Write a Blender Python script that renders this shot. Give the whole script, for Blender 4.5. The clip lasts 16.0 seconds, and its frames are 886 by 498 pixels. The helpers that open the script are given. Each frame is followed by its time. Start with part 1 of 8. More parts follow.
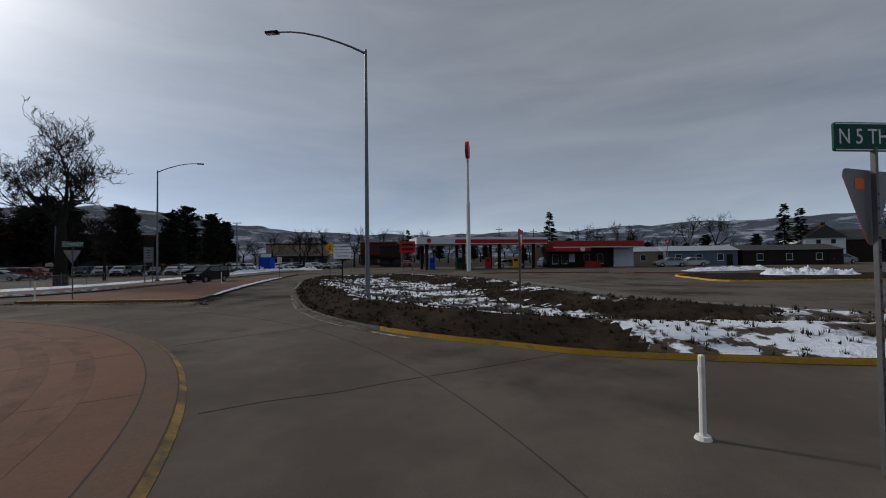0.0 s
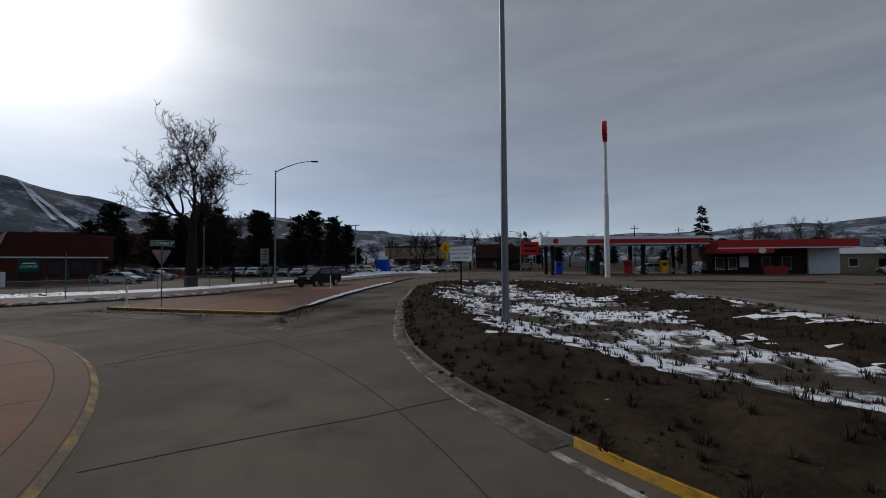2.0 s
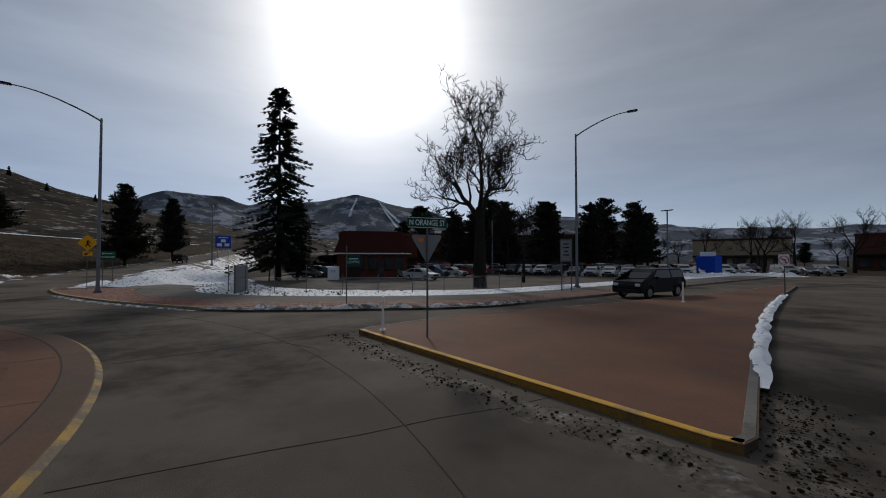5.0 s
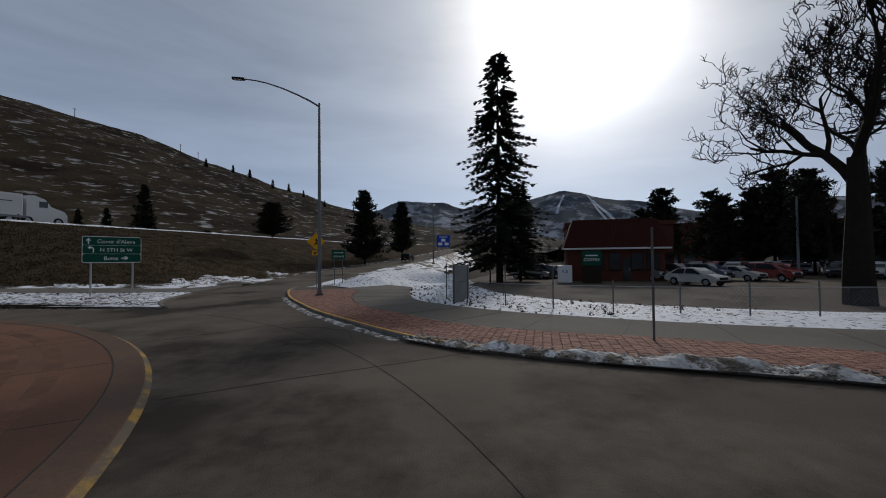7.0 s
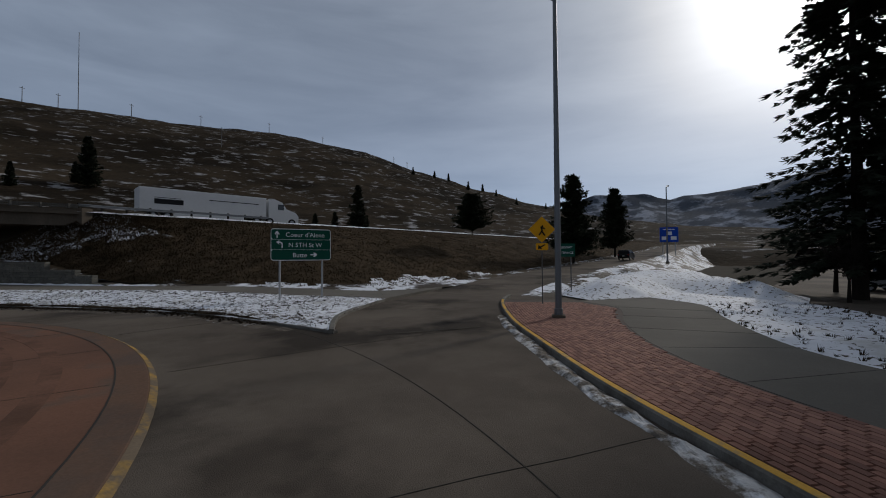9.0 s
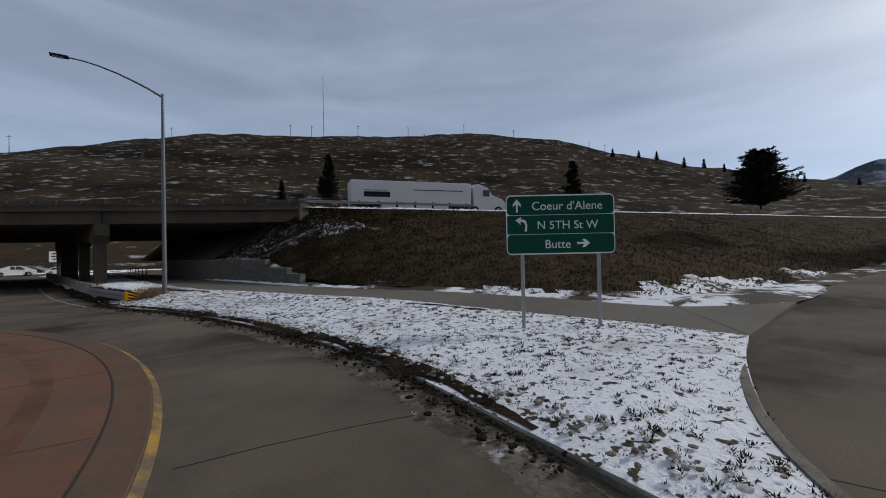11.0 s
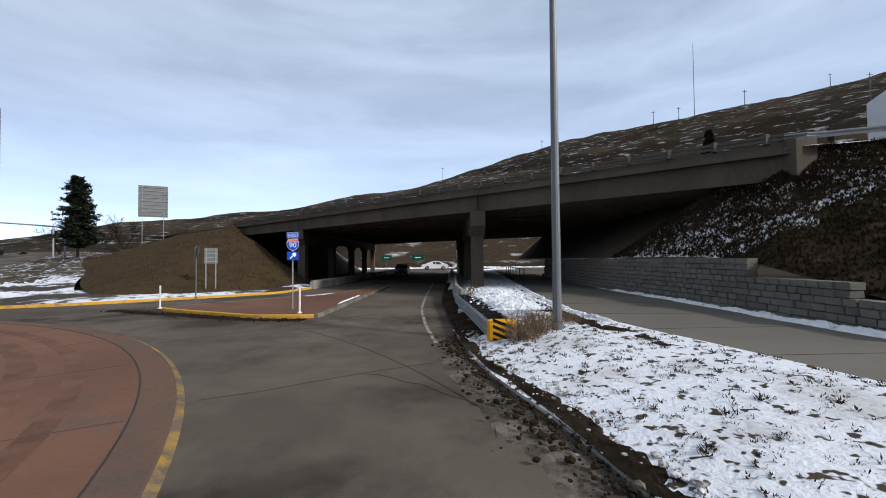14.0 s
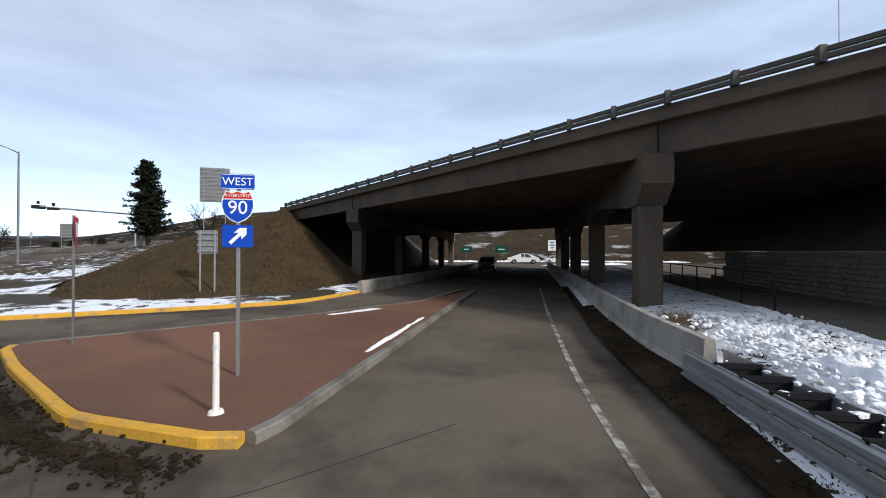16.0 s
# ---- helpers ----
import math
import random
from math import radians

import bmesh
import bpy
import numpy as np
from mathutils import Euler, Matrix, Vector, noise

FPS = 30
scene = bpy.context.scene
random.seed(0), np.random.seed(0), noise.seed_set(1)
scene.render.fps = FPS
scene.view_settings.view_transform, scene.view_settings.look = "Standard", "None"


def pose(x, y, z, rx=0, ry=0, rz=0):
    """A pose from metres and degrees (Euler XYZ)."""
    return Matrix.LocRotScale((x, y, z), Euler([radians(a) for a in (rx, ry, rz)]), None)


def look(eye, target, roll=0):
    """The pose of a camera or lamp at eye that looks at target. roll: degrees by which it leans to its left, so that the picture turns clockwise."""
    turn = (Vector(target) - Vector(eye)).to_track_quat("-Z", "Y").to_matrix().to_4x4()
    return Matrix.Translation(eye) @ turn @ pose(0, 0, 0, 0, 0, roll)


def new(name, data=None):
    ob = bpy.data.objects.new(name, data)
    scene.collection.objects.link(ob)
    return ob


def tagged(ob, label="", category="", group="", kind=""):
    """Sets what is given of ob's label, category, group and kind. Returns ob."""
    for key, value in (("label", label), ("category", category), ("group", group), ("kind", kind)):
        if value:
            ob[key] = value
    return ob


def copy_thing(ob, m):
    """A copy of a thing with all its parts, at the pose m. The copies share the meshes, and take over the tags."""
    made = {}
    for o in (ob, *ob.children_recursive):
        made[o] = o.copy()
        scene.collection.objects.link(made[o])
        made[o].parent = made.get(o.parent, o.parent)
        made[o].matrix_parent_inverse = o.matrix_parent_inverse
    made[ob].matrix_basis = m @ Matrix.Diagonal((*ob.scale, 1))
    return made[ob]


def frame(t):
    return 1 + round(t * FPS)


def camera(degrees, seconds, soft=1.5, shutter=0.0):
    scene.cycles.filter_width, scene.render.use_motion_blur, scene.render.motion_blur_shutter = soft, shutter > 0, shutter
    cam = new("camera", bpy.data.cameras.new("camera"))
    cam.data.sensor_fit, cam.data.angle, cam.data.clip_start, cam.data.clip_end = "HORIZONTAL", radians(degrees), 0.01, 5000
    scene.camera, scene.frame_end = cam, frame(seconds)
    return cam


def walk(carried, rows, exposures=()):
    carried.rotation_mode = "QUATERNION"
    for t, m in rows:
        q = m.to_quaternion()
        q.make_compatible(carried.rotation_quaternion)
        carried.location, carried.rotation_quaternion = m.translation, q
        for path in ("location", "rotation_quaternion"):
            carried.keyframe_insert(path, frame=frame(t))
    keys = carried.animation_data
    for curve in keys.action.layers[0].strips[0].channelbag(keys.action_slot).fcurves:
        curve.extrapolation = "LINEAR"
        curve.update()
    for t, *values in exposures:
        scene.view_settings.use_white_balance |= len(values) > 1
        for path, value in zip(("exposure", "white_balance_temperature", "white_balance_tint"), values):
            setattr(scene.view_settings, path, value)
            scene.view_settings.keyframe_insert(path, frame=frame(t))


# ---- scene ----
cam = camera(94.9, 16.0, soft=1.0)
# seconds, x, y, z, yaw, pitch, roll of the eye in the cab
PATH = [
    (0.0, 0.06, -0.01, 2.46, 0.54, 1.25, 0.71), (0.5, -0.25, 2.26, 2.45, 3.66, 1.28, 0.48),
    (1.0, -0.75, 4.35, 2.46, 7.54, 1.52, 0.15), (1.5, -1.49, 6.34, 2.45, 12.17, 1.64, -0.28),
    (2.0, -2.37, 8.28, 2.45, 16.37, 1.84, 0.43), (2.5, -3.52, 10.29, 2.44, 21.39, 1.76, 0.33),
    (3.0, -5.01, 12.29, 2.45, 26.95, 1.79, 0.33), (3.5, -6.71, 14.20, 2.48, 33.40, 1.83, 0.51),
    (4.0, -8.70, 15.96, 2.50, 40.11, 1.79, 0.22), (4.2, -9.57, 16.55, 2.49, 42.95, 1.75, 0.13),
    (4.5, -10.92, 17.36, 2.48, 47.01, 1.68, 0.05), (5.0, -13.29, 18.49, 2.46, 53.72, 1.60, 0.05),
    (5.5, -15.79, 19.35, 2.44, 60.44, 1.57, 0.18), (6.0, -18.41, 19.94, 2.41, 67.28, 1.55, 0.41),
    (6.3, -20.06, 20.17, 2.40, 71.49, 1.53, 0.53), (6.5, -21.22, 20.26, 2.41, 74.39, 1.51, 0.59),
    (7.0, -24.22, 20.28, 2.44, 82.34, 1.43, 0.53), (7.5, -27.27, 19.93, 2.45, 89.36, 1.14, 0.18),
    (8.0, -30.15, 19.17, 2.45, 96.61, 1.15, 0.17), (8.5, -32.87, 18.04, 2.45, 103.34, 1.36, 0.35),
    (8.7, -33.90, 17.51, 2.45, 105.49, 1.39, 0.38), (9.0, -35.38, 16.61, 2.45, 108.60, 1.36, 0.38),
    (9.5, -37.71, 14.83, 2.45, 114.03, 1.17, 0.42), (10.0, -39.85, 12.74, 2.45, 120.04, 0.93, 0.62),
    (10.5, -41.80, 10.38, 2.45, 126.97, 0.76, 0.99), (10.8, -42.87, 8.85, 2.45, 131.67, 0.76, 1.17),
    (11.0, -43.55, 7.80, 2.46, 134.97, 0.79, 1.21), (11.5, -45.11, 5.09, 2.46, 142.84, 0.91, 1.07),
    (12.0, -46.23, 2.28, 2.43, 151.39, 1.00, 0.83), (12.5, -46.80, -0.62, 2.41, 160.20, 0.90, 0.48),
    (13.0, -46.97, -3.61, 2.41, 168.34, 1.04, 0.39), (13.5, -46.80, -6.61, 2.43, 175.89, 1.29, 0.37),
    (14.0, -46.26, -9.61, 2.43, 182.29, 1.45, 0.47), (14.5, -45.56, -12.66, 2.43, 187.78, 1.33, 0.01),
    (15.0, -44.84, -15.86, 2.43, 191.56, 0.98, -0.06), (15.5, -44.20, -19.09, 2.41, 193.65, 0.75, 0.16),
    (16.0, -43.64, -22.35, 2.38, 193.32, 0.36, -0.10),
]
EXPOSURE = [(0.0, -0.03), (2.5, -0.18), (4.0, -0.36), (6.5, -0.28), (8.0, -0.35), (8.5, -0.45), (11.0, 0.1), (13.0, 0.78), (14.5, 1.0), (16.0, 1.1)]
walk(cam, [(t, pose(x, y, z, 90 + pitch, roll, yaw)) for t, x, y, z, yaw, pitch, roll in PATH], EXPOSURE)

# ---- sky and sun ----
SUN_YAW, SUN_UP = 64.0, 29.0


def heading(yaw, up=0.0):
    a, e = radians(yaw), radians(up)
    return Vector((-math.sin(a) * math.cos(e), math.cos(a) * math.cos(e), math.sin(e)))


def make_world():
    world = bpy.data.worlds.new("overcast_sky")
    scene.world = world
    world.use_nodes = True
    nt = world.node_tree
    nt.nodes.clear()
    N, L = nt.nodes.new, nt.links.new
    out = N("ShaderNodeOutputWorld")
    sky = N("ShaderNodeTexSky")
    sky.sky_type, sky.sun_disc = "NISHITA", False
    sky.dust_density, sky.air_density = 0.0, 0.45
    sky.sun_elevation, sky.sun_rotation = radians(SUN_UP), radians(-SUN_YAW)
    bg_sky = N("ShaderNodeBackground")
    bg_sky.inputs["Strength"].default_value = 0.05
    L(sky.outputs[0], bg_sky.inputs[0])
    tc = N("ShaderNodeTexCoord")

    def dot(v):
        n = N("ShaderNodeVectorMath")
        n.operation = "DOT_PRODUCT"
        L(tc.outputs["Generated"], n.inputs[0])
        n.inputs[1].default_value = v
        return n.outputs["Value"]

    def op(kind, a, b=None, c=None):
        n = N("ShaderNodeMath")
        n.operation = kind
        for i, v in enumerate((a, b, c)):
            if v is None:
                continue
            if isinstance(v, (int, float)):
                n.inputs[i].default_value = v
            else:
                L(v, n.inputs[i])
        return n.outputs[0]

    sun = op("MAXIMUM", dot(heading(SUN_YAW, SUN_UP)), 0.0)
    core = op("ADD", op("MULTIPLY", op("POWER", sun, 90.0), 1.9), op("MULTIPLY", op("POWER", sun, 28.0), 0.65))
    halo = op("MULTIPLY", op("POWER", sun, 7.0), 0.36)
    # the cloud is thinner and brighter away from the north
    far = op("MULTIPLY_ADD", dot(heading(165, 12)), 0.5, 0.5)
    far = op("POWER", far, 1.5)
    # streaky clouds
    mp = N("ShaderNodeMapping")
    mp.inputs["Scale"].default_value = (1.3, 1.3, 6.5)
    mp.inputs["Rotation"].default_value = (0.1, 0.06, 0.4)
    L(tc.outputs["Generated"], mp.inputs["Vector"])
    nz = N("ShaderNodeTexNoise")
    nz.inputs["Scale"].default_value, nz.inputs["Detail"].default_value, nz.inputs["Roughness"].default_value = 1.6, 7.0, 0.55
    nz.inputs["Distortion"].default_value = 0.35
    L(mp.outputs[0], nz.inputs["Vector"])
    cloud = op("MULTIPLY_ADD", nz.outputs["Fac"], 1.05, 0.48)
    up = N("ShaderNodeSeparateXYZ")
    L(tc.outputs["Generated"], up.inputs[0])
    low = op("POWER", op("SUBTRACT", 1.0, op("MAXIMUM", up.outputs["Z"], 0.0)), 6.0)
    base = op("MULTIPLY", op("ADD", op("MULTIPLY_ADD", far, 0.1, 0.18), op("MULTIPLY", low, 0.07)), cloud)
    light = op("MULTIPLY", op("ADD", core, halo), op("MULTIPLY_ADD", cloud, 0.25, 0.75))
    tint = N("ShaderNodeMix")
    tint.data_type = "RGBA"
    tint.inputs["B"].default_value = (1.0, 0.985, 0.95, 1)
    cold = N("ShaderNodeMix")
    cold.data_type = "RGBA"
    cold.inputs["A"].default_value, cold.inputs["B"].default_value = (0.975, 0.985, 0.94, 1), (0.79, 0.93, 1.13, 1)
    L(far, cold.inputs["Factor"])
    L(cold.outputs["Result"], tint.inputs["A"])
    L(op("MINIMUM", op("ADD", op("MULTIPLY", light, 1.6), op("MULTIPLY", low, 0.15)), 1.0), tint.inputs["Factor"])
    bg = N("ShaderNodeBackground")
    L(tint.outputs["Result"], bg.inputs["Color"])
    L(op("ADD", base, light), bg.inputs["Strength"])
    add = N("ShaderNodeAddShader")
    L(bg.outputs[0], add.inputs[0])
    L(bg_sky.outputs[0], add.inputs[1])
    L(add.outputs[0], out.inputs[0])


make_world()
sun = new("sun", bpy.data.lights.new("sun", "SUN"))
sun.data.energy, sun.data.angle, sun.data.color = 1.6, radians(5), (1.0, 0.95, 0.88)
sun.matrix_world = look(heading(SUN_YAW, SUN_UP) * 100, (0, 0, 0))

# ---- materials ----
MATS = {}


def mat(name, base, rough=0.85, var=0.25, scale=0.6, fine=14.0, bump=0.15, metal=0.0, second=None, cover=(0.45, 0.55), patch=0.35,
        patch_detail=6.0, third=None, third_cover=(0.55, 0.7), third_scale=0.15, rand=0.0, spec=0.14, stretch=(1, 1, 1)):
    """A procedural surface: base colour broken by a coarse and a fine noise, and up to two other colours that cover it in patches."""
    m = bpy.data.materials.new(name)
    m.use_nodes = True
    nt = m.node_tree
    N, L = nt.nodes.new, nt.links.new
    b = nt.nodes["Principled BSDF"]
    tc = N("ShaderNodeTexCoord")
    mp = N("ShaderNodeMapping")
    mp.inputs["Scale"].default_value = stretch
    L(tc.outputs["Object"], mp.inputs[0])

    def noise_of(s, d=5.0, r=0.6):
        n = N("ShaderNodeTexNoise")
        n.inputs["Scale"].default_value, n.inputs["Detail"].default_value, n.inputs["Roughness"].default_value = s, d, r
        L(mp.outputs[0], n.inputs["Vector"])
        return n.outputs["Fac"]

    def ramp(fac, lo, hi):
        n = N("ShaderNodeMapRange")
        n.inputs["From Min"].default_value, n.inputs["From Max"].default_value = lo, hi
        L(fac, n.inputs["Value"])
        return n.outputs[0]

    def mix(fac, a, c, blend="MIX"):
        n = N("ShaderNodeMix")
        n.data_type, n.blend_type = "RGBA", blend
        for key, v in (("Factor", fac), ("A", a), ("B", c)):
            if isinstance(v, (tuple, list)):
                n.inputs[key].default_value = (*v, 1)
            elif isinstance(v, (int, float)):
                n.inputs[key].default_value = v
            else:
                L(v, n.inputs[key])
        return n.outputs["Result"]

    coarse, grain = noise_of(scale), noise_of(fine, 3.0)
    col = base
    if third:
        col = mix(ramp(noise_of(third_scale), *third_cover), col, third)
    if second:
        col = mix(ramp(noise_of(patch, patch_detail, 0.65), *cover), col, second)
    if var:
        shade = N("ShaderNodeMath")
        shade.operation = "ADD"
        L(coarse, shade.inputs[0])
        L(grain, shade.inputs[1])
        last = ramp(shade.outputs[0], 0.55, 1.45)
        lo, hi = 1 - var, 1 + var
        col = mix(1.0, col, mix(last, (lo, lo, lo), (hi, hi, hi)), "MULTIPLY")
    if rand:
        oi = N("ShaderNodeObjectInfo")
        lo, hi = 1 - rand, 1 + rand
        col = mix(1.0, col, mix(oi.outputs["Random"], (lo, lo, lo), (hi, hi * 0.98, hi * 0.95)), "MULTIPLY")
    if isinstance(col, tuple):
        b.inputs["Base Color"].default_value = (*col, 1)
    else:
        L(col, b.inputs["Base Color"])
    b.inputs["Roughness"].default_value, b.inputs["Metallic"].default_value = rough, metal
    b.inputs["Specular IOR Level"].default_value = spec
    if bump:
        bp = N("ShaderNodeBump")
        bp.inputs["Strength"].default_value, bp.inputs["Distance"].default_value = 0.6, bump
        L(grain, bp.inputs["Height"])
        L(bp.outputs[0], b.inputs["Normal"])
    MATS[name] = m
    return m


def glass_mat(name, tint=(0.02, 0.025, 0.03)):
    m = bpy.data.materials.new(name)
    m.use_nodes = True
    b = m.node_tree.nodes["Principled BSDF"]
    b.inputs["Base Color"].default_value = (*tint, 1)
    b.inputs["Roughness"].default_value, b.inputs["Specular IOR Level"].default_value = 0.06, 0.6
    return m


def paint_mat(name, colours):
    """Car paint whose colour differs from car to car."""
    m = mat(name, (0.5, 0.5, 0.5), rough=0.3, var=0.0, bump=0, spec=0.5)
    nt = m.node_tree
    oi, cr = nt.nodes.new("ShaderNodeObjectInfo"), nt.nodes.new("ShaderNodeValToRGB")
    cr.color_ramp.interpolation = "CONSTANT"
    while len(cr.color_ramp.elements) < len(colours):
        cr.color_ramp.elements.new(0.5)
    for i, c in enumerate(colours):
        cr.color_ramp.elements[i].position = i / len(colours)
        cr.color_ramp.elements[i].color = (*c, 1)
    nt.links.new(oi.outputs["Random"], cr.inputs[0])
    nt.links.new(cr.outputs[0], nt.nodes["Principled BSDF"].inputs["Base Color"])
    nt.nodes["Principled BSDF"].inputs["Coat Weight"].default_value = 0.5
    return m


ASPHALT = mat("asphalt", (0.091, 0.075, 0.061), 0.88, 0.36, 0.25, 55, 0.015, second=(0.12, 0.1, 0.081), cover=(0.44, 0.58), patch=0.2, third=(0.0435, 0.0363, 0.0297), third_cover=(0.5, 0.58), third_scale=0.09, spec=0.05)
TAR = mat("dark_tar_patch", (0.0409, 0.0356, 0.0304), 0.85, 0.3, 0.5, 40, 0.01, second=(0.0627, 0.0541, 0.0442), cover=(0.42, 0.6), patch=0.6, spec=0.05)
SLAB = mat("concrete_path", (0.148, 0.136, 0.118), 0.88, 0.2, 0.4, 40, 0.006, second=(0.116, 0.106, 0.092), cover=(0.45, 0.6), patch=0.2, spec=0.06)
KERB = mat("kerb_concrete", (0.17, 0.16, 0.143), 0.85, 0.3, 1.2, 30, 0.012, second=(0.102, 0.0918, 0.0782), cover=(0.45, 0.62), patch=1.1)
KERB_YELLOW = mat("kerb_yellow_paint", (0.58, 0.32, 0.045), 0.75, 0.25, 1.6, 25, 0.012, second=(0.17, 0.145, 0.11), cover=(0.52, 0.68), patch=1.6)
LINE_YELLOW = mat("yellow_line_paint", (0.33, 0.2, 0.045), 0.75, 0.25, 1.0, 25, 0.003, second=(0.13, 0.1, 0.07), cover=(0.4, 0.55), patch=1.3)
LINE_WHITE = mat("white_line_paint", (0.34, 0.33, 0.31), 0.75, 0.2, 1.0, 25, 0.003, second=(0.11, 0.1, 0.09), cover=(0.42, 0.54), patch=2.4)
APRON = mat("red_stamped_concrete", (0.163, 0.085, 0.0571), 0.8, 0.18, 0.3, 20, 0.008, second=(0.119, 0.0666, 0.0476), cover=(0.42, 0.62), patch=0.14, third=(0.102, 0.083, 0.0666), third_cover=(0.56, 0.7), third_scale=0.4, spec=0.05)
APRON_EDGING = mat("red_brown_edging", (0.14, 0.0854, 0.0595), 0.8, 0.22, 0.6, 20, 0.01, second=(0.098, 0.07, 0.056), cover=(0.42, 0.6), patch=0.6, spec=0.05)
PAVER = mat("red_brick_paver", (0.204, 0.102, 0.0765), 0.85, 0.2, 0.9, 30, 0.006, rand=0.28)
PAVER_JOINED = mat("red_brick_paver_sheet", (0.24, 0.12, 0.09), 0.85, 0.2, 0.9, 30, 0.006)
geo, per = PAVER_JOINED.node_tree.nodes.new("ShaderNodeNewGeometry"), PAVER_JOINED.node_tree.nodes.new("ShaderNodeValToRGB")
per.color_ramp.elements[0].color, per.color_ramp.elements[1].color = (0.17, 0.085, 0.066, 1), (0.3, 0.155, 0.115, 1)
PAVER_JOINED.node_tree.links.new(geo.outputs["Random Per Island"], per.inputs[0])
PAVER_JOINED.node_tree.links.new(per.outputs[0], PAVER_JOINED.node_tree.nodes["Principled BSDF"].inputs["Base Color"])
TYRE_MARK = mat("scuffed_red_concrete", (0.1, 0.055, 0.038), 0.8, 0.25, 0.5, 20, 0.006, second=(0.155, 0.082, 0.056), cover=(0.38, 0.58), patch=0.9, spec=0.05)
JOINT = mat("sandy_joint", (0.104, 0.084, 0.072), 0.95, 0.2, 2, 30, 0.004)
SEAM = mat("dark_joint_filler", (0.045, 0.0402, 0.0348), 0.9, 0.2, 2, 30, 0.002)
DIRT = mat("bare_wet_earth", (0.0208, 0.0152, 0.0104), 0.95, 0.45, 0.8, 9, 0.05, second=(0.04, 0.0296, 0.02), cover=(0.45, 0.65), patch=0.7, third=(0.6, 0.61, 0.64), third_cover=(0.68, 0.71), third_scale=0.9, spec=0.02)
GRASS = mat("dry_winter_grass", (0.0651, 0.0459, 0.0248), 0.95, 0.4, 0.5, 12, 0.06, second=(0.0372, 0.0267, 0.0149), cover=(0.42, 0.62), patch=0.5, spec=0.03)
BANKGRASS = mat("snow_flecked_bank_grass", (0.07, 0.052, 0.032), 0.95, 0.4, 0.5, 9, 0.08, second=(0.6, 0.62, 0.66), cover=(0.55, 0.6), patch=0.7, patch_detail=12.0, third=(0.04, 0.03, 0.02), third_cover=(0.45, 0.6), third_scale=0.4)
EMBANK = mat("steep_winter_grass", (0.064, 0.046, 0.029), 0.95, 0.45, 0.45, 8, 0.1, second=(0.034, 0.025, 0.015), cover=(0.42, 0.6), patch=0.6, third=(0.62, 0.64, 0.68), third_cover=(0.69, 0.75), third_scale=0.22, spec=0.02)
SNOW_GRASS = mat("thin_snow_over_grass", (0.7, 0.72, 0.77), 0.7, 0.1, 0.6, 9, 0.06, second=(0.06, 0.046, 0.03), cover=(0.59, 0.63), patch=4.2, patch_detail=2.0, third=(0.5, 0.5, 0.5), third_cover=(0.55, 0.7), third_scale=0.4)
SNOW_DITCH = mat("melting_snow_on_earth", (0.72, 0.74, 0.79), 0.7, 0.14, 0.6, 9, 0.08, second=(0.045, 0.033, 0.022), cover=(0.49, 0.53), patch=0.16, patch_detail=14.0, third=(0.07, 0.052, 0.035), third_cover=(0.54, 0.59), third_scale=1.3)
SNOW = mat("ploughed_snow", (0.75, 0.77, 0.81), 0.75, 0.12, 0.8, 7, 0.08, second=(0.3, 0.27, 0.24), cover=(0.58, 0.68), patch=1.6)
GREY_SNOW = mat("grey_ploughed_snow", (0.5, 0.49, 0.48), 0.8, 0.3, 1.0, 6, 0.09, second=(0.13, 0.11, 0.09), cover=(0.44, 0.54), patch=2.2, third=(0.68, 0.69, 0.72), third_cover=(0.55, 0.6), third_scale=1.3)
SLUSH = mat("dirty_gutter_slush", (0.14, 0.119, 0.098), 0.8, 0.4, 1.0, 10, 0.04, second=(0.07, 0.0595, 0.049), cover=(0.42, 0.56), patch=1.4, third=(0.385, 0.385, 0.392), third_cover=(0.62, 0.68), third_scale=1.1, spec=0.05)
HILL = mat("dry_hill_grass", (0.045, 0.0338, 0.0225), 0.95, 0.5, 0.03, 0.5, 0.5, second=(0.315, 0.311, 0.315), cover=(0.56, 0.66), patch=0.11, patch_detail=15.0, third=(0.0195, 0.015, 0.0105), third_cover=(0.42, 0.58), third_scale=0.012, stretch=(1, 1, 3.6), spec=0.02)
# distance haze is painted into both colours: forest and snow go blue-grey
MOUNTAIN = mat("hazy_forested_mountain", (0.055, 0.067, 0.088), 0.95, 0.45, 0.006, 0.06, 0, second=(0.25, 0.275, 0.33), cover=(0.5, 0.6), patch=0.009, patch_detail=10.0)
PISTE = mat("hazy_ski_run", (0.36, 0.41, 0.5), 0.8, 0.1, 0.01, 0.05, 0)
GROUND = mat("open_ground", (0.04, 0.0336, 0.024), 0.95, 0.3, 0.05, 1.5, 0, second=(0.4, 0.408, 0.424), cover=(0.62, 0.68), patch=0.03, spec=0.03)
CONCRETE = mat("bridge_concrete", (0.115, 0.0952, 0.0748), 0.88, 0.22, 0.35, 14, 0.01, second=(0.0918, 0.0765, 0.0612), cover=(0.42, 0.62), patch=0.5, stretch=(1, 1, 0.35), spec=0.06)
BARRIER = mat("barrier_concrete", (0.33, 0.31, 0.28), 0.85, 0.2, 0.7, 18, 0.01, second=(0.2, 0.185, 0.165), cover=(0.45, 0.65), patch=0.9)
BLOCK = mat("wall_block", (0.15, 0.146, 0.131), 0.9, 0.25, 1.5, 12, 0.03, rand=0.16, spec=0.05)
STEEL = mat("galvanised_steel", (0.36, 0.37, 0.38), 0.45, 0.12, 1.5, 20, 0, metal=0.75)
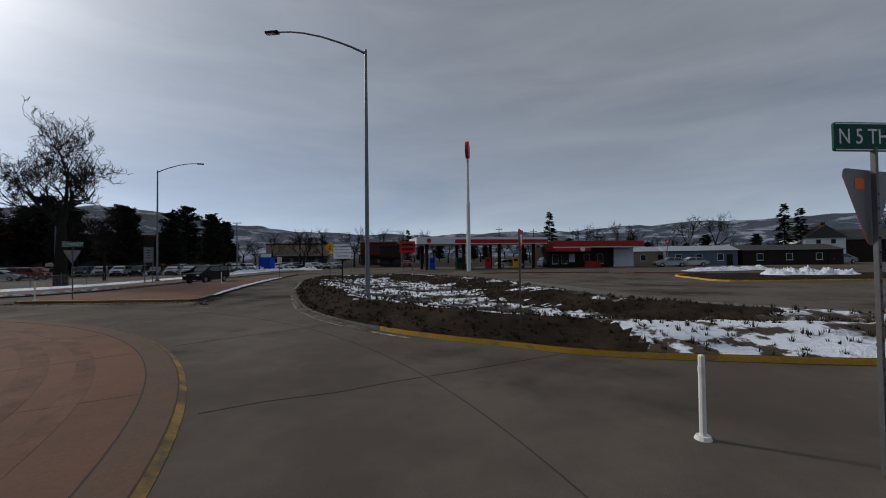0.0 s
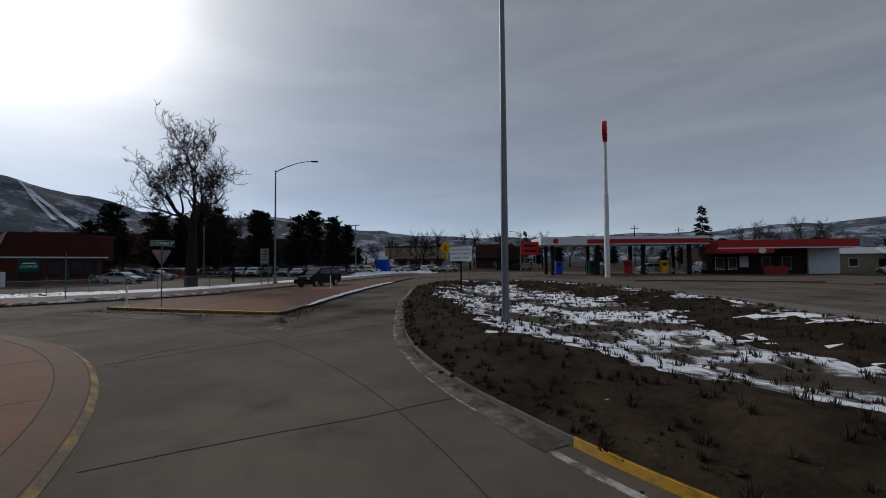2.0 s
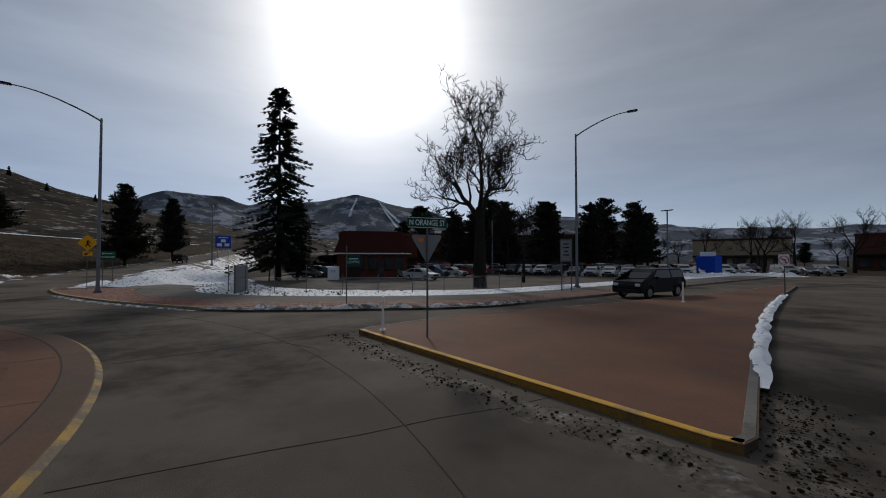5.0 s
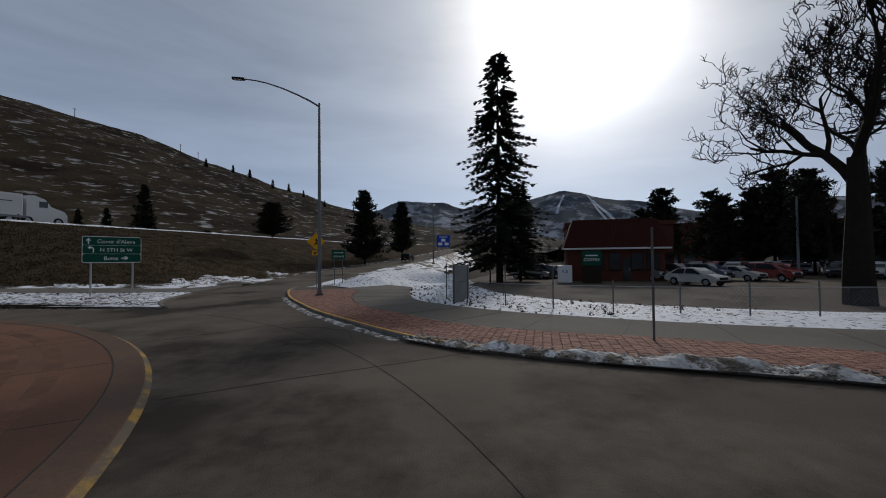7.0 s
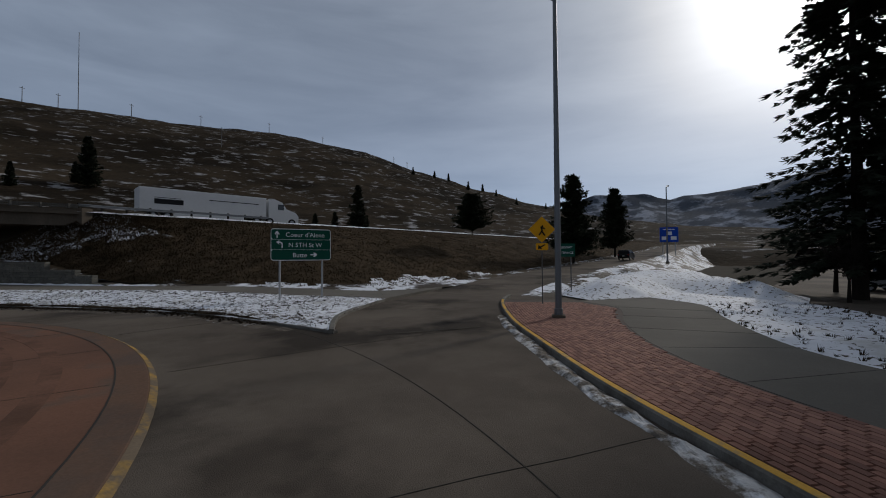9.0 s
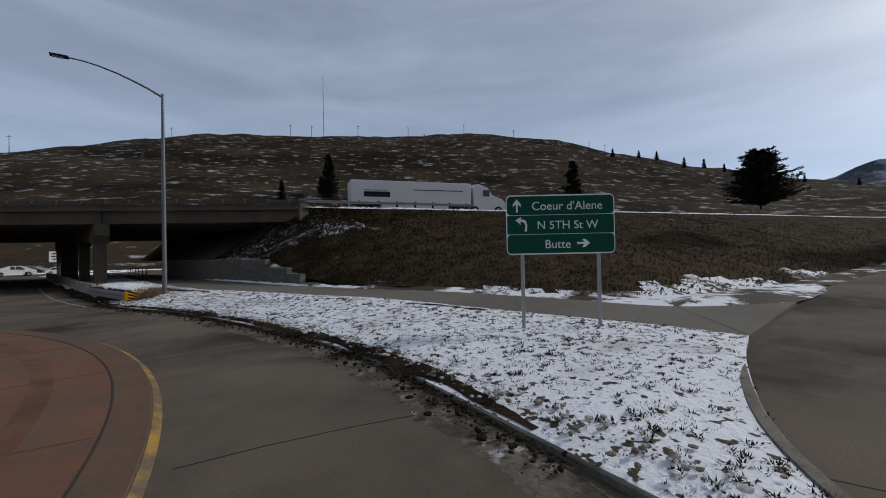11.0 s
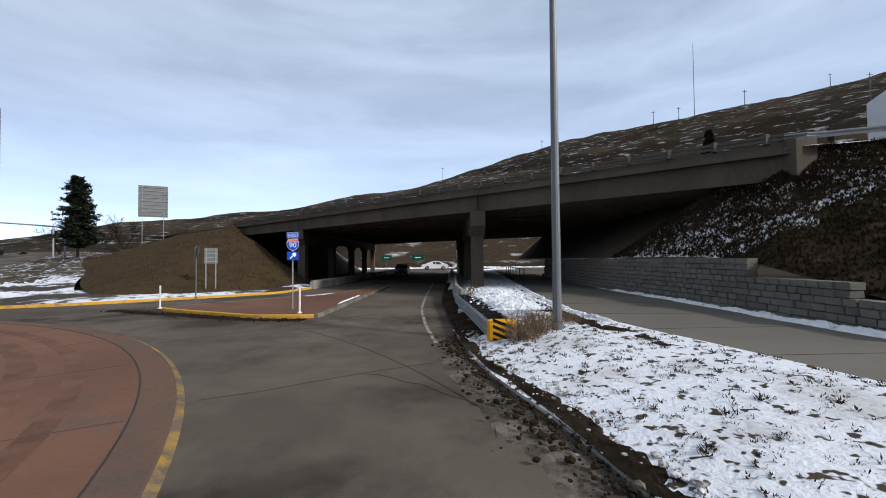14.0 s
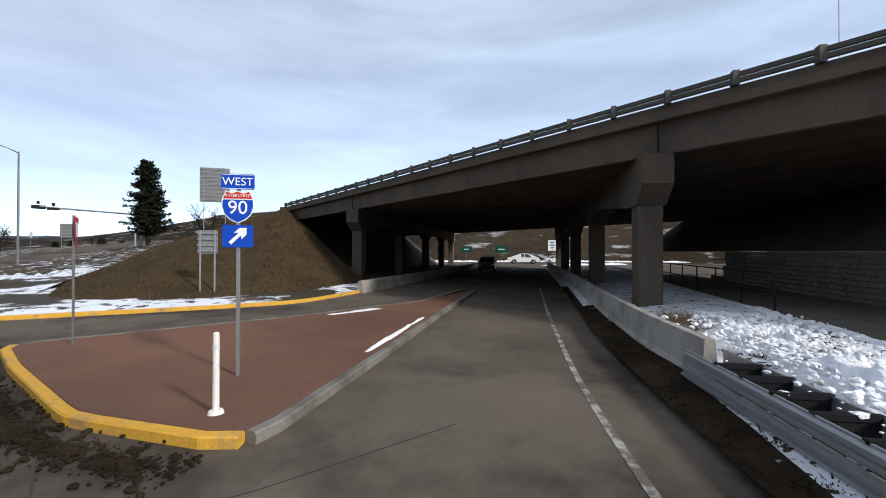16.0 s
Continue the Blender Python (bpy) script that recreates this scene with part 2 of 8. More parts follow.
POLE = mat("weathered_pole_steel", (0.17, 0.18, 0.19), 0.5, 0.12, 0.8, 12, 0, metal=0.5)
RAIL_STEEL = mat("dull_rail_steel", (0.1, 0.095, 0.085), 0.7, 0.2, 1.2, 12, 0, metal=0.3)
POST = mat("sign_post_steel", (0.13, 0.13, 0.13), 0.55, 0.2, 2.0, 20, 0, metal=0.5)
DARK = mat("black_metal", (0.018, 0.018, 0.02), 0.5, 0.1, 2, 20, 0, metal=0.3)
GREEN = mat("green_sign_sheeting", (0.004, 0.065, 0.042), 0.5, 0.06, 2, 20, 0)
WHITE = mat("white_sign_sheeting", (0.75, 0.77, 0.78), 0.5, 0.05, 2, 20, 0)
BLUE = mat("blue_sign_sheeting", (0.008, 0.06, 0.42), 0.5, 0.06, 2, 20, 0)
RED = mat("red_sign_sheeting", (0.5, 0.02, 0.02), 0.5, 0.08, 2, 20, 0)
ORANGE = mat("orange_sticker", (0.75, 0.16, 0.02), 0.5, 0.05, 2, 20, 0)
YELLOW = mat("yellow_sign_sheeting", (0.75, 0.36, 0.01), 0.5, 0.06, 2, 20, 0)
BLACK = mat("black_sign_ink", (0.01, 0.01, 0.01), 0.6, 0.0, 2, 20, 0)
ALU = mat("sign_back_aluminium", (0.2, 0.205, 0.205), 0.6, 0.2, 2, 20, 0, metal=0.4)
PLASTIC = mat("white_delineator_plastic", (0.7, 0.68, 0.64), 0.55, 0.08, 3, 20, 0)
BARK = mat("bark", (0.017, 0.014, 0.011), 0.95, 0.35, 2.0, 12, 0.02)
TWIG = mat("bare_twigs", (0.018, 0.014, 0.012), 0.95, 0.2, 2.0, 12, 0)
NEEDLE = mat("dark_conifer_needles", (0.016, 0.022, 0.013), 0.9, 0.5, 0.9, 5, 0)
PINE = mat("pine_needles", (0.02, 0.026, 0.014), 0.9, 0.5, 0.9, 5, 0)
CONE_STRAW = mat("dull_straw", (0.085, 0.06, 0.036), 0.95, 0.4, 1.5, 10, 0, spec=0.02)
SHRUB = mat("dead_shrub_stems", (0.17, 0.12, 0.075), 0.95, 0.35, 1.5, 10, 0)
TUFT = mat("dead_grass_blades", (0.036, 0.027, 0.017), 0.95, 0.45, 0.7, 8, 0)
BRICKRED = mat("red_brown_brick", (0.085, 0.03, 0.021), 0.9, 0.25, 0.8, 10, 0.01)
MANSARD = mat("dark_red_roof", (0.05, 0.013, 0.01), 0.8, 0.25, 0.8, 8, 0.02)
DARKWALL = mat("dark_brown_wall", (0.026, 0.018, 0.015), 0.9, 0.25, 0.6, 8, 0)
TAN = mat("tan_wall", (0.28, 0.22, 0.15), 0.9, 0.15, 0.5, 8, 0)
CANOPY = mat("canopy_white_panel", (0.6, 0.62, 0.64), 0.5, 0.08, 0.5, 6, 0)
CANOPY_RED = mat("canopy_red_panel", (0.36, 0.025, 0.02), 0.5, 0.1, 0.5, 6, 0)
SLATE = mat("slate_blue_siding", (0.1, 0.13, 0.17), 0.8, 0.12, 0.8, 8, 0.01)
ROOF = mat("grey_metal_roof", (0.3, 0.32, 0.34), 0.6, 0.15, 0.7, 8, 0)
SHINGLE = mat("dark_shingles", (0.055, 0.053, 0.05), 0.9, 0.25, 0.8, 10, 0.01)
SIDING = mat("white_siding", (0.62, 0.63, 0.62), 0.8, 0.08, 0.6, 8, 0)
GLASS = glass_mat("dark_window_glass")
RUBBER = mat("tyre_rubber", (0.015, 0.015, 0.015), 0.9, 0.1, 3, 20, 0)
RIM = mat("alloy_rim", (0.35, 0.36, 0.37), 0.35, 0.1, 3, 20, 0, metal=0.8)
PAINT = paint_mat("car_paint", [(0.55, 0.56, 0.58), (0.03, 0.032, 0.036), (0.28, 0.29, 0.3), (0.6, 0.6, 0.6), (0.07, 0.09, 0.13), (0.16, 0.16, 0.17), (0.2, 0.03, 0.025), (0.4, 0.4, 0.39)])
BLACKPAINT = mat("black_car_paint", (0.006, 0.0065, 0.008), 0.4, 0.0, 1, 1, 0, spec=0.12)
WHITEPAINT = mat("white_vehicle_paint", (0.62, 0.63, 0.64), 0.4, 0.06, 0.5, 6, 0)
LAMPGLASS = mat("lamp_lens", (0.6, 0.6, 0.58), 0.2, 0.0, 1, 1, 0)
TAIL = mat("tail_lamp_red", (0.35, 0.01, 0.01), 0.3, 0.0, 1, 1, 0)

# ---- building helpers ----
def catmull(pts, n=8, closed=False):
    """A smooth line through plan points."""
    P = [Vector(p) for p in pts]
    out, k = [], len(P)
    for i in range(k if closed else k - 1):
        a, b, c, d = (P[(i - 1) % k], P[i], P[(i + 1) % k], P[(i + 2) % k]) if closed else (P[max(i - 1, 0)], P[i], P[i + 1], P[min(i + 2, k - 1)])
        for j in range(n):
            t = j / n
            out.append(0.5 * (2 * b + (c - a) * t + (2 * a - 5 * b + 4 * c - d) * t * t + (3 * b - a - 3 * c + d) * t ** 3))
    if not closed:
        out.append(P[-1])
    return out


def offset(line, d, closed=False):
    """The plan line moved d metres to its right."""
    k, out = len(line), []
    for i in range(k):
        a = line[(i - 1) % k] if closed or i else line[0]
        b = line[(i + 1) % k] if closed or i < k - 1 else line[-1]
        t = (b - a).to_2d().normalized()
        q = line[i].copy()
        q.x += t.y * d
        q.y -= t.x * d
        out.append(q)
    return out


def resample(line, step):
    out, left = [line[0].copy()], step
    for a, b in zip(line, line[1:]):
        seg = (b - a).length
        at = 0.0
        while seg - at >= left:
            at += left
            out.append(a.lerp(b, at / seg))
            left = step
        left -= seg - at
    return out


def part(name, bm, material, parent=None, label="", smooth=False):
    me = bpy.data.meshes.new(name)
    if isinstance(bm, tuple):
        me.from_pydata(bm[0], [], bm[1])
    else:
        bmesh.ops.recalc_face_normals(bm, faces=bm.faces[:])
        bm.to_mesh(me)
        bm.free()
    if smooth:
        for p in me.polygons:
            p.use_smooth = True
    me.materials.append(material)
    ob = new(name, me)
    if parent:
        ob.parent = parent
    if label:
        ob["label"] = label
    return ob


def empty(name, m=None):
    ob = new(name)
    ob.empty_display_size = 0.2
    if m is not None:
        ob.matrix_basis = m
    return ob


def box(bm, x0, y0, z0, x1, y1, z1, bevel=0.0, m=None):
    r = bmesh.ops.create_cube(bm, size=1.0)
    vs = r["verts"]
    bmesh.ops.transform(bm, verts=vs, matrix=Matrix.Translation(((x0 + x1) / 2, (y0 + y1) / 2, (z0 + z1) / 2)) @ Matrix.Diagonal((x1 - x0, y1 - y0, z1 - z0, 1)))
    if bevel:
        es = list({e for v in vs for e in v.link_edges})
        g = bmesh.ops.bevel(bm, geom=es, offset=bevel, segments=2, affect="EDGES", profile=0.6)
        vs = list({v for v in g["verts"]} | {v for v in vs if v.is_valid})
    if m is not None:
        bmesh.ops.transform(bm, verts=[v for v in vs if v.is_valid], matrix=m)
    return bm


def boxed(x0, y0, z0, x1, y1, z1, bevel=0.0):
    return box(bmesh.new(), x0, y0, z0, x1, y1, z1, bevel)


def tube(bm, line, radii, sides=8, cap=True):
    """A round bar along a 3D line, with a radius at each point."""
    rings = []
    k = len(line)
    for i, p in enumerate(line):
        p = Vector(p)
        t = (Vector(line[min(i + 1, k - 1)]) - Vector(line[max(i - 1, 0)])).normalized()
        a = t.cross(Vector((0, 0, 1)) if abs(t.z) < 0.95 else Vector((1, 0, 0))).normalized()
        b = t.cross(a)
        r = radii[i] if isinstance(radii, (list, tuple)) else radii
        rings.append([bm.verts.new(p + (a * math.cos(q) + b * math.sin(q)) * r) for q in (2 * math.pi * s / sides for s in range(sides))])
    for u, v in zip(rings, rings[1:]):
        for s in range(sides):
            bm.faces.new((u[s], u[(s + 1) % sides], v[(s + 1) % sides], v[s]))
    if cap:
        bm.faces.new(rings[0])
        bm.faces.new(rings[-1][::-1])
    return bm


def sweep(line, profile, closed=False):
    """A profile of (right, up) pairs carried along a 3D line; the profile is closed."""
    k, n = len(line), len(profile)
    verts, faces = [], []
    for i in range(k):
        a = line[(i - 1) % k] if closed or i else line[0]
        b = line[(i + 1) % k] if closed or i < k - 1 else line[-1]
        t = Vector(((b - a).x, (b - a).y)).normalized()
        for r, u in profile:
            verts.append((line[i].x + t.y * r, line[i].y - t.x * r, line[i].z + u))
    for i in range(k if closed else k - 1):
        for j in range(n):
            a, b = i * n + j, i * n + (j + 1) % n
            c, d = ((i + 1) % k) * n + (j + 1) % n, ((i + 1) % k) * n + j
            faces.append((a, b, c, d))
    if not closed:
        faces += [tuple(range(n))[::-1], tuple(range((k - 1) * n, k * n))]
    return verts, faces


def slab(outline, z0, z1):
    """A flat plate over a plan outline."""
    bm = bmesh.new()
    f = bm.faces.new([bm.verts.new((p[0], p[1], z1)) for p in outline])
    g = bmesh.ops.extrude_face_region(bm, geom=[f])
    bmesh.ops.translate(bm, verts=[v for v in g["geom"] if isinstance(v, bmesh.types.BMVert)], vec=(0, 0, z0 - z1))
    bmesh.ops.triangulate(bm, faces=bm.faces[:])
    return bm


def strip(left, right, z=None):
    """A surface between two lines of equal length."""
    verts = [(p.x, p.y, p.z if z is None else z) for p in left] + [(p.x, p.y, p.z if z is None else z) for p in right]
    k = len(left)
    return verts, [(i, i + 1, k + i + 1, k + i) for i in range(k - 1)]


def sheet(nu, nv, fn):
    """A surface of nu x nv squares from fn(u, v) with u, v in 0..1."""
    verts = [fn(i / nu, j / nv) for j in range(nv + 1) for i in range(nu + 1)]
    w = nu + 1
    return verts, [(j * w + i, j * w + i + 1, (j + 1) * w + i + 1, (j + 1) * w + i) for j in range(nv) for i in range(nu)]


def V3(pts, z=0.0):
    return [Vector((p[0], p[1], p[2] if len(p) > 2 else z)) for p in pts]


def inside(p, poly):
    c, k = False, len(poly)
    for i in range(k):
        a, b = poly[i], poly[i - 1]
        if (a[1] > p[1]) != (b[1] > p[1]) and p[0] < (b[0] - a[0]) * (p[1] - a[1]) / (b[1] - a[1]) + a[0]:
            c = not c
    return c


def fractal(x, y, s=1.0, octaves=4):
    return noise.fractal(Vector((x * s, y * s, 0.3)), 0.8, 2.0, octaves)


def edge_distance(p, poly):
    q, best = Vector((p[0], p[1])), 1e9
    k = len(poly)
    for i in range(k):
        a, b = Vector(poly[i][:2]), Vector(poly[(i + 1) % k][:2])
        ab = b - a
        t = max(0, min(1, (q - a).dot(ab) / max(ab.length_squared, 1e-9)))
        best = min(best, (a + ab * t - q).length)
    return best


def line_distance(p, line):
    q, best = Vector((p[0], p[1])), 1e9
    for a, b in zip(line, line[1:]):
        a, b = a.to_2d(), b.to_2d()
        t = max(0, min(1, (q - a).dot(b - a) / max((b - a).length_squared, 1e-9)))
        best = min(best, (a + (b - a) * t - q).length)
    return best


def bumpy_verge(name, outline, height, step, material, label, other=None, where=None):
    """Uneven ground inside an outline: height(x, y, metres from the edge)."""
    xs, ys = [p[0] for p in outline], [p[1] for p in outline]
    bm = bmesh.new()
    f = bm.faces.new([bm.verts.new((p[0], p[1], 0)) for p in outline])
    bmesh.ops.triangulate(bm, faces=[f])
    x = min(xs) + step * 0.5
    while x < max(xs):
        bmesh.ops.bisect_plane(bm, geom=bm.verts[:] + bm.edges[:] + bm.faces[:], plane_co=(x, 0, 0), plane_no=(1, 0, 0))
        x += step
    y = min(ys) + step * 0.5
    while y < max(ys):
        bmesh.ops.bisect_plane(bm, geom=bm.verts[:] + bm.edges[:] + bm.faces[:], plane_co=(0, y, 0), plane_no=(0, 1, 0))
        y += step
    for v in bm.verts:
        v.co.z = height(v.co.x, v.co.y, edge_distance(v.co, outline))
    if other:
        for f in bm.faces:
            c = f.calc_center_median()
            f.material_index = 1 if where(c.x, c.y, edge_distance(c, outline)) else 0
    ob = part(name, bm, material, label=label, smooth=True)
    if other:
        ob.data.materials.append(other)
    return tagged(ob, category="verge", kind="structure")


def writing(text, size, material, parent, m, name="lettering", align="CENTER", fit=None):
    cu = bpy.data.curves.new(name, "FONT")
    cu.body, cu.size, cu.align_x, cu.align_y, cu.extrude = text, size, align, "CENTER", 0.002
    tmp = new("tmp_text", cu)
    me = bpy.data.meshes.new_from_object(tmp)
    bpy.data.objects.remove(tmp)
    bpy.data.curves.remove(cu)
    me.name = name
    if fit:
        xs = [v.co.x for v in me.vertices]
        k = min(1.0, fit / (max(xs) - min(xs)))
        me.transform(Matrix.Diagonal((k, 1, 1, 1)))
    me.materials.clear()
    me.materials.append(material)
    ob = new(name, me)
    ob.parent = parent
    ob.matrix_basis = m
    return ob


UPRIGHT = pose(0, 0, 0, 90, 0, 0)  # a flat thing turned to face -y

# ---- ground, road and islands ----
def make_ground():
    R = 4200
    bm = bmesh.new()
    bmesh.ops.create_circle(bm, cap_ends=True, segments=64, radius=R)
    bmesh.ops.translate(bm, verts=bm.verts[:], vec=(0, 0, -0.12))
    tagged(part("ground", bm, GROUND), "open brown ground with thin snow reaching the horizon", "ground", kind="structure")
    road = slab([(-72, -130), (60, -130), (60, 40), (130, 40), (130, 108), (-140, 108), (-140, 60), (-72, 30)], -0.1, 0.0)
    tagged(part("road", road, ASPHALT), "worn grey roundabout road of patched asphalt", "road", kind="structure")


make_ground()

KERB_PROFILE = [(0, -0.08), (0, 0.13), (0.03, 0.155), (0.17, 0.155), (0.19, 0.13), (0.19, -0.08)]
APRON_EDGE = [Vector((-23.4 + 21.9 * math.cos(radians(-20 + a * 360 / 192)), -4.1 + 21.9 * math.sin(radians(-20 + a * 360 / 192)), 0)) for a in range(192)]


def make_apron():
    inner = offset(APRON_EDGE, -0.62, True)
    plate = part("apron", slab([(p.x, p.y) for p in inner], -0.05, 0.075), APRON)
    tagged(plate, "worn red-brown stamped concrete truck apron in the roundabout's middle", "traffic island", kind="structure")
    lip = [(0, -0.05), (0, 0.02), (-0.1, 0.07), (-0.62, 0.08), (-0.62, -0.05)]
    tagged(part("kerb", sweep(APRON_EDGE, lip, True), APRON_EDGING), "low mountable concrete kerb round the red apron", "kerb", kind="structure")
    gutter = [(-0.07, 0.055), (-0.07, 0.064), (0.01, 0.026), (0.05, 0.008), (0.05, 0.0), (0.0, 0.0)]
    seam = [(-0.65, 0.078), (-0.65, 0.082), (-0.62, 0.082), (-0.62, 0.078)]
    tagged(part("trim", sweep(APRON_EDGE, seam, True), SEAM), "dark joint inside the apron kerb", "joint", kind="structure")
    tagged(part("trim", sweep(APRON_EDGE, gutter, True), LINE_YELLOW), "faded yellow edge line round the apron", "road marking", kind="structure")

    for r, w in ((1.5, 0.35), (2.3, 0.5), (3.7, 0.45), (4.6, 0.6)):
        mark = offset(APRON_EDGE, -r, True)
        tagged(part("trim", sweep(mark, [(0, 0.07), (0, 0.0785), (-w, 0.0785), (-w, 0.07)], True), TYRE_MARK), "dark tyre scuffs running round the red apron", "tyre mark", kind="structure")


make_apron()

# grassy island with a shallow ditch, beside the entry lane
DITCH = catmull([(-15.4, 44.5), (-13.4, 37.5), (-11.6, 31.5), (-9.8, 26.8), (-7.5, 21.2), (-5.9, 18.3), (-4.4, 16.2), (-3.0, 14.7), (-1.5, 13.3), (0.2, 12.1), (1.6, 11.3), (3.3, 10.3), (4.8, 9.8), (6.9, 9.4), (9.4, 9.0), (12.5, 8.9), (17, 9.6), (20, 10.8),
                 (16.4, 12.5), (13.6, 14.7), (11.9, 16.4), (10.3, 18.4), (8.7, 21.2), (7.4, 27), (5.2, 36.1), (0.8, 44.3), (-3, 49), (-8.8, 50.8), (-13.6, 48.4)], 6, True)
DITCH = [Vector((p.x, p.y, 0)) for p in DITCH]


def ditch_height(x, y, d):
    bank = 0.16 + 0.44 * min(d / 1.7, 1.0)
    sink = 0.44 * max(0, min(1, (d - 2.2) / 3.0))
    return bank - sink + 0.05 * fractal(x, y, 0.9) * min(d, 1) + 0.03 * fractal(x, y, 3.1, 2) * min(d, 1)


def make_ditch_island():
    bumpy_verge("verge", [(p.x, p.y) for p in DITCH], ditch_height, 0.4, SNOW_DITCH, "dark muddy verge with patches of melting snow in a ditch", DIRT, lambda x, y, d: line_distance((x, y), DITCH[:66:2]) < 2.7 + 1.2 * fractal(x, y, 0.35, 2) + 0.8 * fractal(x, y, 1.6, 2) or 2.2 < line_distance((x, y), DITCH[126:168:2]) + 1.6 * fractal(x, y, 0.5, 2) + 0.9 * fractal(x, y, 1.7, 2) < 5.2)
    i0 = min(range(len(DITCH)), key=lambda i: (DITCH[i] - Vector((-2.2, 13.9, 0))).length)
    i1 = min(range(len(DITCH)), key=lambda i: (DITCH[i] - Vector((16.5, 9.5, 0))).length)
    tagged(part("kerb", sweep(DITCH[i0:i1], [(-a, u) for a, u in KERB_PROFILE][::-1]), KERB_YELLOW), "chipped yellow-painted concrete kerb of the verge", "kerb", kind="structure")
    j0 = min(range(len(DITCH)), key=lambda i: (DITCH[i] - Vector((-15.4, 44.5, 0))).length)
    tagged(part("kerb", sweep(DITCH[j0:i0 + 1], [(-a, u * 0.9) for a, u in KERB_PROFILE][::-1]), KERB), "grey concrete kerb along the muddy verge", "kerb", kind="structure")
    tagged(part("trim", sweep(offset(DITCH[j0:i0 + 6], 0.28), [(0, 0.0), (0, 0.006), (0.13, 0.006), (0.13, 0.0)]), LINE_WHITE), "worn white edge line on the road", "road marking", kind="structure")


make_ditch_island()


def paved_island(name, pts, label, front, rest):
    """A raised red-paved splitter island; front and rest are index ranges of its outline for the two kerb colours."""
    line = V3(pts)
    ring = []
    k = len(line)
    for i in range(k):
        a, b, c = line[i - 1], line[i], line[(i + 1) % k]
        for t in (0.0, 0.5, 1.0):
            p = b + (a - b).normalized() * 0.5 if t == 0 else (b + (c - b).normalized() * 0.5 if t == 1 else b.lerp((a + c) / 2, min(0.12, 0.3 / max((a - c).length, 1))))
            ring.append(p)
    isl = part(name, slab([(p.x, p.y) for p in ring], -0.05, 0.145), APRON)
    tagged(isl, label, "traffic island", kind="structure")
    n = len(ring)
    for (i, j), material, lab in ((front, KERB_YELLOW, "yellow-painted kerb of the splitter island"), (rest, KERB, "grey concrete kerb of the splitter island")):
        seg = [ring[q % n] for q in range(i * 3 + 1, j * 3 + 2)]
        tagged(part("kerb", sweep(seg, KERB_PROFILE), material), lab, "kerb", kind="structure")
    return isl


# outlines run with the road on the left of travel, kerbs lean inward
paved_island("splitter_island", [(-26.2, 24.3), (-26.9, 28.5), (-25.9, 38), (-25.0, 52), (-25.2, 66), (-24.0, 66), (-20.4, 45), (-17.0, 31.5), (-15.05, 24.5)],
             "red-paved splitter island before the crossing road", (8, 9), (0, 8))
paved_island("splitter_island", [(-40.15, -26.6), (-40.1, -31), (-39.95, -37), (-39.85, -46), (-39.2, -46), (-38.5, -40), (-35.5, -34.8), (-31.4, -29.4), (-33.6, -28.3), (-37.4, -26.7)],
             "red-paved splitter island before the underpass", (7, 10), (0, 7))

# ---- north pavement ----
N_KERB = V3(catmull([(-159, 41.6), (-120, 29.3), (-94, 20.6), (-79, 16), (-68, 13.3), (-62, 12.3), (-57.4, 12.5), (-51.2, 14), (-46.8, 15.6), (-43.2, 17.1), (-39.3, 19.2), (-36.5, 20.9), (-34.7, 22.6), (-33.5, 24.3), (-32.4, 26.4), (-31.1, 28.7), (-30, 30.8), (-29.3, 34), (-29.2, 42), (-30.4, 60), (-31.6, 90)], 8))
N_BRICK = V3(catmull([(-58.5, 16.4), (-55.8, 18.2), (-51.4, 18.1), (-48.3, 18.3), (-45.6, 18.9), (-43.5, 19.8), (-41.8, 20.8), (-39.8, 21.9), (-37.9, 23.4), (-36.4, 25.6), (-34.8, 28.4), (-33, 31.1), (-31.8, 33.9), (-31.4, 42), (-32.2, 60), (-33.6, 90)], 8))
N_PATH = V3(catmull([(-61.5, 20.4), (-58, 22.2), (-53.3, 21.8), (-48.1, 21.8), (-45.2, 22.9), (-42.9, 24.4), (-41.4, 25.5), (-40, 27.1), (-38, 29.6), (-36.4, 32.1), (-35, 35.1), (-34.1, 38.5), (-34, 45), (-35, 60), (-36.4, 90)], 8))
N_YARD = V3(catmull([(-66, 23), (-60, 27.3), (-53, 27.6), (-49.5, 28.3), (-46.3, 29.6), (-44.0, 31.2), (-42.2, 33.2), (-40.4, 35.6), (-39.0, 38), (-38, 41), (-37.8, 47), (-38.6, 60), (-40, 90)], 8))


def band(a, b):
    return [(p.x, p.y) for p in a] + [(p.x, p.y) for p in reversed(b)]


